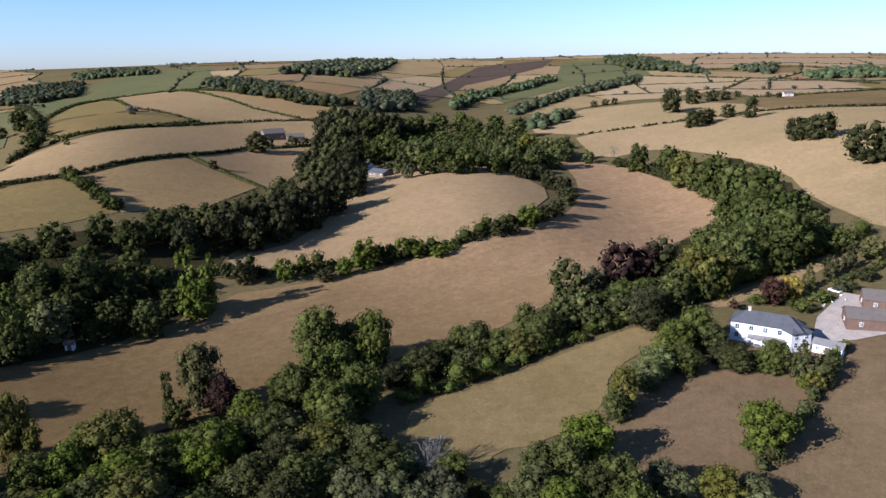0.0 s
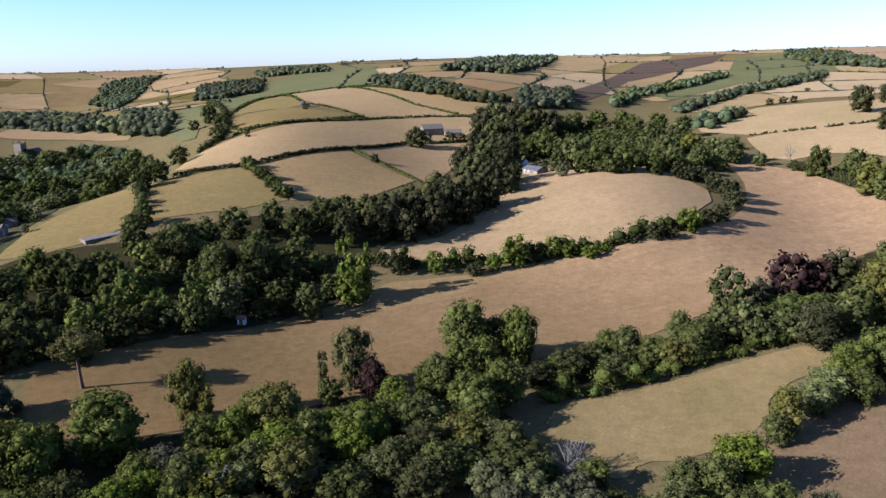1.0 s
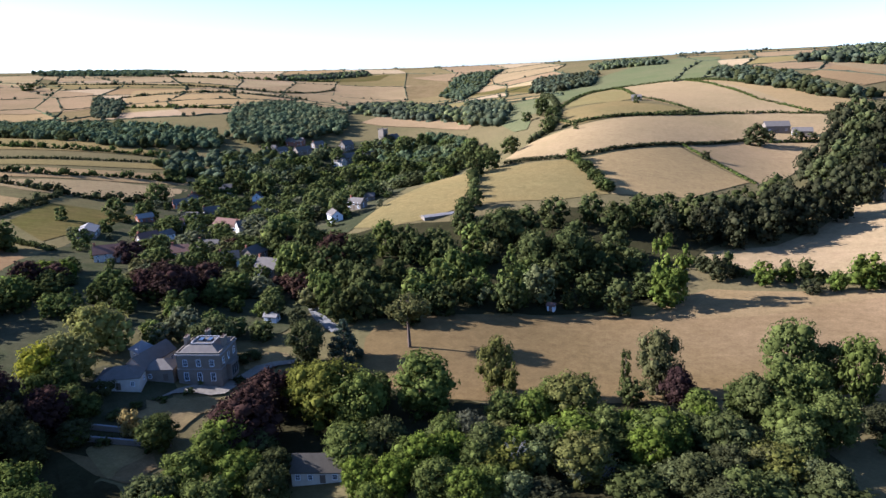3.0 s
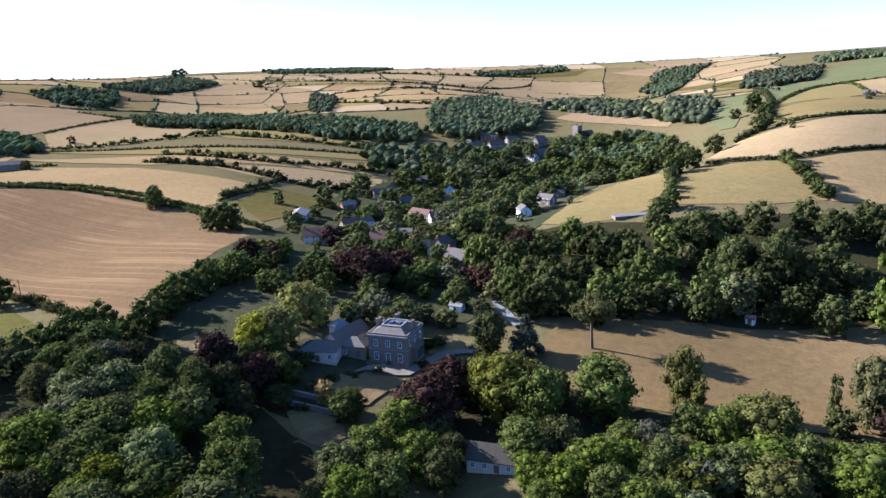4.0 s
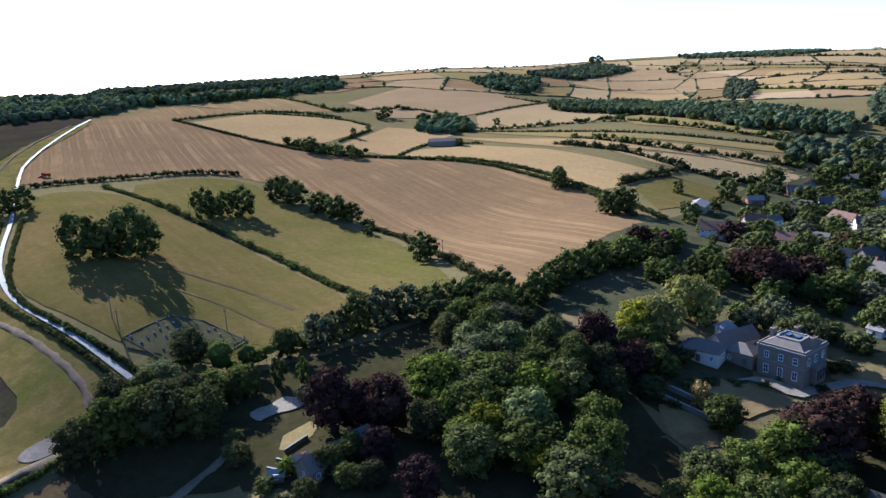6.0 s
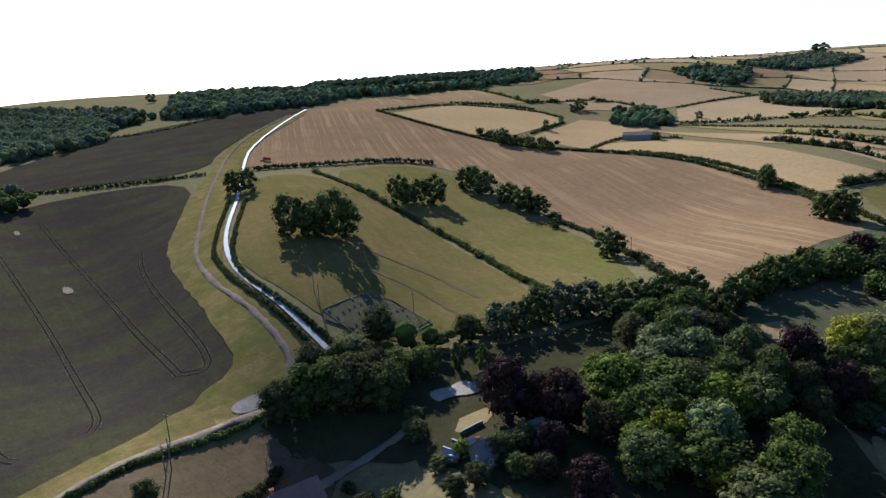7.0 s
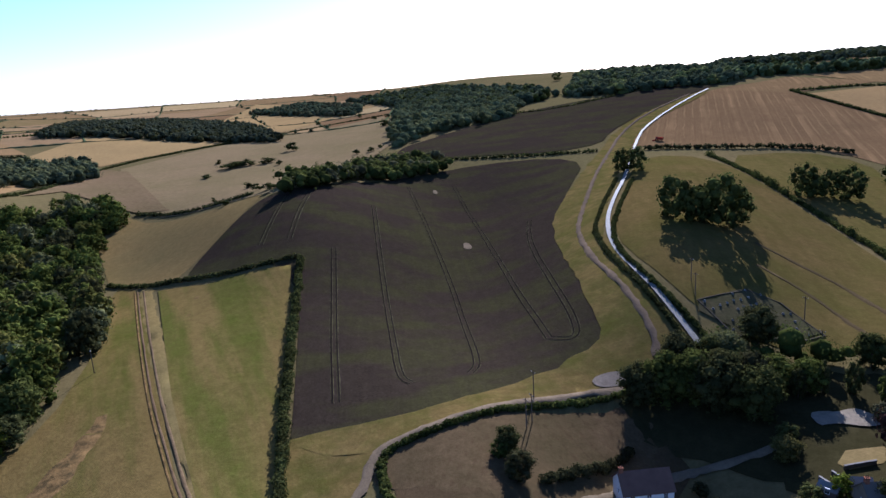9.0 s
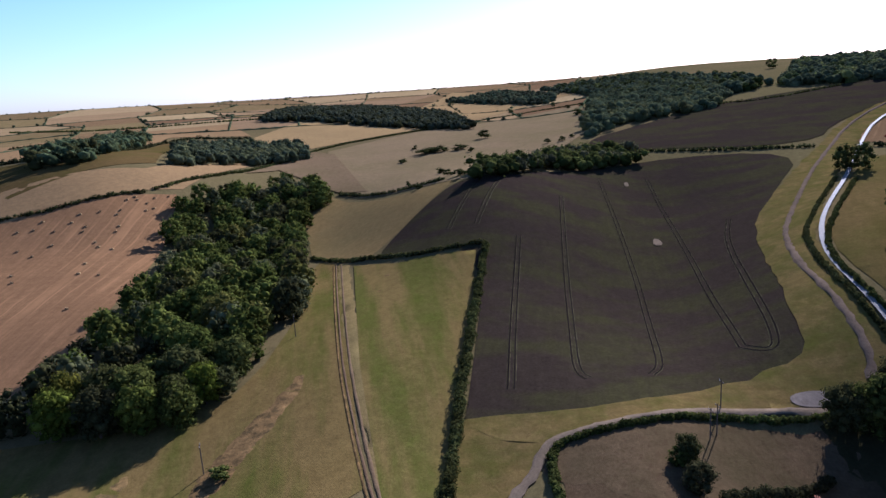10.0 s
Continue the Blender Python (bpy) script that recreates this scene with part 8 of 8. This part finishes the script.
def church():
    x, y = (335.9, 627.0)
    top = tagged(new("church"), "grey stone church with a battlemented west tower", "church")
    top.matrix_world = Matrix.Translation((x, y, float(height(x, y)) - 0.5)) @ pose(0, 0, 0, 0, 0, 20)
    tower = part("tower", join([box(-3.4, 3.4, -3.4, 3.4, -1, 16.5), box(-3.6, 3.6, -3.6, 3.6, 10, 10.3)]), M_STONE, top)
    part("battlement", join([box(-3.6 + 1.44 * k, -3.6 + 1.44 * k + 0.8, s, s + 0.4, 16.5, 17.6) for k in range(5) for s in (-3.6, 3.2)]
                            + [box(s, s + 0.4, -3.1 + 1.5 * k, -2.3 + 1.5 * k, 16.5, 17.6) for k in range(4) for s in (-3.6, 3.2)]), M_STONE, tower)
    for cx in (-3.4, 3.4):
        for cy in (-3.4, 3.4):
            part("pinnacle", tube([(cx, cy, 16.5), (cx, cy, 18), (cx, cy, 19.6)], [0.4, 0.35, 0.03], 4), M_STONE, tower)
    for cy, face in ((-3.42, "front"), (3.42, "back")):
        window_on(tower, 0, cy, 12, 1.2, 2.6, face, M_STONE)
    nave = part("nave", gabled(18, 9, -1, 6.5, 10.5), M_STONE, top)
    nave.matrix_basis = pose(3.4, -4.5, 0)
    part("nave_roof", roof_slabs(18, 9, 6.5, 10.5), M_SLATE, nave)
    for k in range(4):
        window_on(nave, 2.5 + 4.3 * k, 0, 2, 1.2, 3.2, "front", M_STONE)


church()


# ---------------------------------------------------------------- poles, bales, machines, graves
def pole(x, y, tall=8.0):
    top = tagged(new("utility_pole"), "dark wooden utility pole with a crossarm", "pole", "utility poles")
    top.location = (x, y, float(height(x, y)))
    part("post", tube([(0, 0, -0.5), (0, 0, tall * .5), (0, 0, tall)], [0.16, 0.14, 0.11], 8), M_WOOD, top)
    arm = part("crossarm", box(-0.9, 0.9, -0.06, 0.06, tall - 0.6, tall - 0.45), M_WOOD, top)
    for s in (-0.8, 0, 0.8):
        part("insulator", tube([(s, 0, tall - .45), (s, 0, tall - .3), (s, 0, tall - .2)], [0.05, 0.06, 0.02]), M_WHITE, arm)


for p in ((-229.3, -6.5), (-159.0, -29.6), (-130.0, 86.4), (-131.5, 193.1), (-84.9, 301.9), (-154.1, 169.8), (-161.8, 176.2), (-115.3, 177.8), (-143.1, 97.8), (-132.1, 89.5)):
    pole(*p)


def bale():
    top = tagged(new("straw_bale"), "rectangular straw bale lying on orange stubble", "bale", "straw bales")
    v, q = box(-1.25, 1.25, -0.6, 0.6, 0, 0.95)
    rng = np.random.default_rng(4)
    part("straw_block", (v + rng.normal(0, 0.05, v.shape), q), M_STRAW, top)
    for x in (-0.75, -0.25, 0.25, 0.75):
        part("twine", box(x - .02, x + .02, -0.63, 0.63, -0.02, 0.98), M_WOOD, top)
    return top


BALES = [(-393.4, -130.7), (-388.6, -145.9), (-380.6, -136.7), (-363.7, -107.6), (-348.1, -106.7), (-343.5, -96.8), (-297.1, -97.9), (-395.9, -110.2), (-389.8, -107.3), (-386.3, -100.0), (-409.5, -119.3), (-410.2, -102.6), (-415.7, -119.1), (-417.6, -102.2), (-420.7, -127.4), (-410.5, -133.9), (-413.4, -145.0), (-412.2, -152.8), (-423.0, -143.0), (-431.0, -125.3), (-434.8, -115.3), (-438.7, -104.9), (-432.4, -105.9), (-442.3, -91.7), (-447.1, -88.0), (-452.7, -92.5), (-455.4, -98.5), (-462.0, -89.6), (-453.4, -103.9), (-459.0, -100.4), (-468.8, -82.4), (-344.3, -134.3), (-354.3, -137.8)]
first = bale()
for k, (x, y) in enumerate(BALES):
    m = Matrix.Translation((x, y, float(lift(x, y, 1.2)))) @ pose(0, 0, 0, 0, 0, 25 + 13 * (k % 5)) @ Matrix.Scale(0.85, 4)
    if k:
        copy_thing(first, m)
    else:
        first.matrix_world = m


def wheel(parent, x, y, r, w):
    ty = part("wheel", tube([(x, y - w / 2, r), (x, y - w / 2 + .04, r), (x, y + w / 2 - .04, r), (x, y + w / 2, r)], [r * .75, r, r, r * .75], 14), M_RUBBER, parent)
    part("rim", tube([(x, y - w / 2 - .03, r), (x, y, r), (x, y + w / 2 + .03, r)], [r * .5, r * .55, r * .5], 10), M_STRAW, ty)


def combine():
    x, y = (-391.4, 389.4)
    top = tagged(new("combine_harvester"), "red combine harvester working in the stubble field", "harvester")
    top.matrix_world = Matrix.Translation((x, y, float(lift(x, y, 1.2)))) @ pose(0, 0, 0, 0, 0, 200) @ Matrix.Scale(0.8, 4)
    part("body", solid([(-3.5, -1.5, 1.2), (2.2, -1.5, 1.2), (2.2, 1.5, 1.2), (-3.5, 1.5, 1.2), (-3.8, -1.5, 3.2), (1.6, -1.5, 3.6), (1.6, 1.5, 3.6), (-3.8, 1.5, 3.2)],
                       [(3, 2, 1, 0), (4, 5, 6, 7), (0, 1, 5, 4), (1, 2, 6, 5), (2, 3, 7, 6), (3, 0, 4, 7)]), M_RED, top)
    part("cab", box(1.62, 3.2, -1.0, 1.0, 1.9, 3.7), M_GLASS, top)
    part("cab_roof", box(1.5, 3.4, -1.1, 1.1, 3.7, 3.9), M_RED, top)
    part("header", join([box(4.2, 5.2, -3.2, 3.2, 0.3, 1.1), box(3.0, 4.3, -0.6, 0.6, 0.8, 1.6)]), M_RED, top)
    part("unloading_auger", tube([(0, 1.5, 3.4), (-1.5, 3.2, 3.8), (-2.5, 4.6, 3.9)], [0.2, 0.18, 0.16], 8), M_RED, top)
    for wx, wr, ww in ((1.8, 0.95, 0.7), (-2.6, 0.6, 0.45)):
        for s in (-1.5, 1.5):
            wheel(top, wx, s, wr, ww)
    x, y = (-365.9, 370.8)
    cart = tagged(new("grain_trailer"), "dark red grain trailer standing on the stubble", "trailer")
    cart.matrix_world = Matrix.Translation((x, y, float(lift(x, y, 1.2)))) @ pose(0, 0, 0, 0, 0, 215) @ Matrix.Scale(0.8, 4)
    part("tub", solid([(-2.4, -1.0, 1.0), (2.4, -1.0, 1.0), (2.4, 1.0, 1.0), (-2.4, 1.0, 1.0), (-2.6, -1.2, 2.7), (2.6, -1.2, 2.7), (2.6, 1.2, 2.7), (-2.6, 1.2, 2.7)],
                      [(3, 2, 1, 0), (4, 5, 6, 7), (0, 1, 5, 4), (1, 2, 6, 5), (2, 3, 7, 6), (3, 0, 4, 7)]), M_RED, cart)
    part("drawbar", box(2.4, 4.2, -0.1, 0.1, 0.8, 1.0), M_RUBBER, cart)
    for s in (-0.9, 0.9):
        wheel(cart, -0.6, s, 0.55, 0.4)


combine()


def graveyard():
    corners = [(-151.6, 168.2), (-149.7, 189.4), (-141.1, 194.5), (-122.2, 189.9), (-122.8, 178.9), (-133.3, 163.7)]
    field("garden", "small walled graveyard of rough grass", corners, 3, 0, "graveyard")
    ring = corners + corners[:1]
    for p, q in zip(ring, ring[1:]):
        wall_run("low grey stone wall round the graveyard", p, q, 0.5, 0.3, "graveyard_wall", M_MOSSY, M_MOSSY)
    rng = np.random.default_rng(8)
    c = np.array(corners)
    lo, hi = c.min(0), c.max(0)
    master = None
    for gx in np.arange(lo[0] + 2, hi[0], 3.6):
        for gy in np.arange(lo[1] + 2, hi[1], 3.2):
            x, y = gx + rng.uniform(-.5, .5), gy + rng.uniform(-.5, .5)
            if not inside(np.array([x]), np.array([y]), corners)[0] or rng.uniform() < 0.45:
                continue
            m = Matrix.Translation((x, y, float(lift(x, y, 3)))) @ pose(0, 0, 0, rng.uniform(-6, 6), rng.uniform(-5, 5), 40 + rng.uniform(-8, 8)) @ Matrix.Diagonal((1, 1, 0.75, 1))
            if master is None:
                master = tagged(new("gravestone"), "small pale weathered gravestone", "gravestone", "gravestones")
                part("slab", solid([(-.35, -.07, -.2), (.35, -.07, -.2), (.35, .07, -.2), (-.35, .07, -.2), (-.35, -.07, .85), (.35, -.07, .85), (.35, .07, .85), (-.35, .07, .85),
                                    (-.18, -.07, 1.05), (.18, -.07, 1.05), (.18, .07, 1.05), (-.18, .07, 1.05)],
                                   [(0, 1, 5, 4), (1, 2, 6, 5), (2, 3, 7, 6), (3, 0, 4, 7), (4, 5, 9, 8), (7, 11, 10, 6), (8, 9, 10, 11), (5, 6, 10, 9), (7, 4, 8, 11)]), M_RUBBLE, master)
                part("plinth", box(-.45, .45, -.16, .16, -.2, .12), M_RUBBLE, master)
                master.matrix_world = m
            else:
                copy_thing(master, m)


graveyard()


def bare_tree(x, y, h, w, seed):
    """A leafless, twiggy tree."""
    rng = np.random.default_rng(seed)
    top = tagged(new("bare_tree"), "leafless grey twiggy tree among green ones", "tree")
    top.location = (x, y, float(height(x, y)) - 0.2)
    part("trunk", tube([(0, 0, -.3), (0.1, 0, h * .25), (0.1, .1, h * .5)], [0.3, 0.22, 0.12], 7), M_BARE, top)
    for k in range(16):
        a, z = k * 2.4 + rng.uniform(-.4, .4), h * rng.uniform(0.15, 0.45)
        out = w / 2 * rng.uniform(0.6, 1.0)
        tip = np.array([math.cos(a) * out, math.sin(a) * out, min(h, z + h * rng.uniform(0.3, 0.6))])
        start = np.array([0.05, 0, z])
        mid = (start + tip) / 2 + np.array([0, 0, h * 0.06])
        pieces = [tube([start, mid, tip], [0.09, 0.06, 0.02], 5)]
        for t in range(14):
            f = rng.uniform(0.3, 1)
            p = start + (tip - start) * f + np.array([0, 0, h * 0.05 * (1 - abs(2 * f - 1))])
            e = p + unit(rng.standard_normal((1, 3)) + np.array([[math.cos(a), math.sin(a), 0.9]]))[0] * w * rng.uniform(0.08, 0.2)
            pieces.append(tube([p, (p + e) / 2 + rng.normal(0, .06, 3), e], [0.035, 0.025, 0.008], 4))
        part("branch", join(pieces), M_BARE, top)


for (x, y), h, w, s in (((125.6, 45.0), 9, 9, 1), ((96.0, 90.7), 8, 8, 2), ((82.1, 102.4), 11, 5, 3), ((517.4, 35.0), 14, 10, 4), ((129.8, 44.2), 8, 8, 5)):
    bare_tree(x, y, h, w, s)


def car(x, y, rz, paint, words):
    top = tagged(new("car"), words, "car")
    top.matrix_world = Matrix.Translation((x, y, float(lift(x, y, 2.2)))) @ pose(0, 0, 0, 0, 0, rz)
    part("body", solid([(-2.1, -.85, .3), (2.1, -.85, .3), (2.1, .85, .3), (-2.1, .85, .3), (-2.1, -.85, .85), (2.1, -.8, .75), (2.1, .8, .75), (-2.1, .85, .85)],
                       [(3, 2, 1, 0), (4, 5, 6, 7), (0, 1, 5, 4), (1, 2, 6, 5), (2, 3, 7, 6), (3, 0, 4, 7)]), paint, top)
    part("cabin", solid([(-1.6, -.78, .85), (1.0, -.78, .8), (1.0, .78, .8), (-1.6, .78, .85), (-1.1, -.62, 1.42), (.3, -.62, 1.42), (.3, .62, 1.42), (-1.1, .62, 1.42)],
                        [(4, 5, 6, 7), (0, 1, 5, 4), (1, 2, 6, 5), (2, 3, 7, 6), (3, 0, 4, 7)]), M_GLASS, top)
    for wx in (-1.3, 1.3):
        for s in (-.8, .8):
            wheel(top, wx, s, 0.32, 0.2)


car(*(242.3, -51.0), 30, M_PAINT, "white car parked by the garden hedge")
car(*(250.3, -57.4), 40, M_PAINT, "white van-sized car in the yard")

plant_belts()
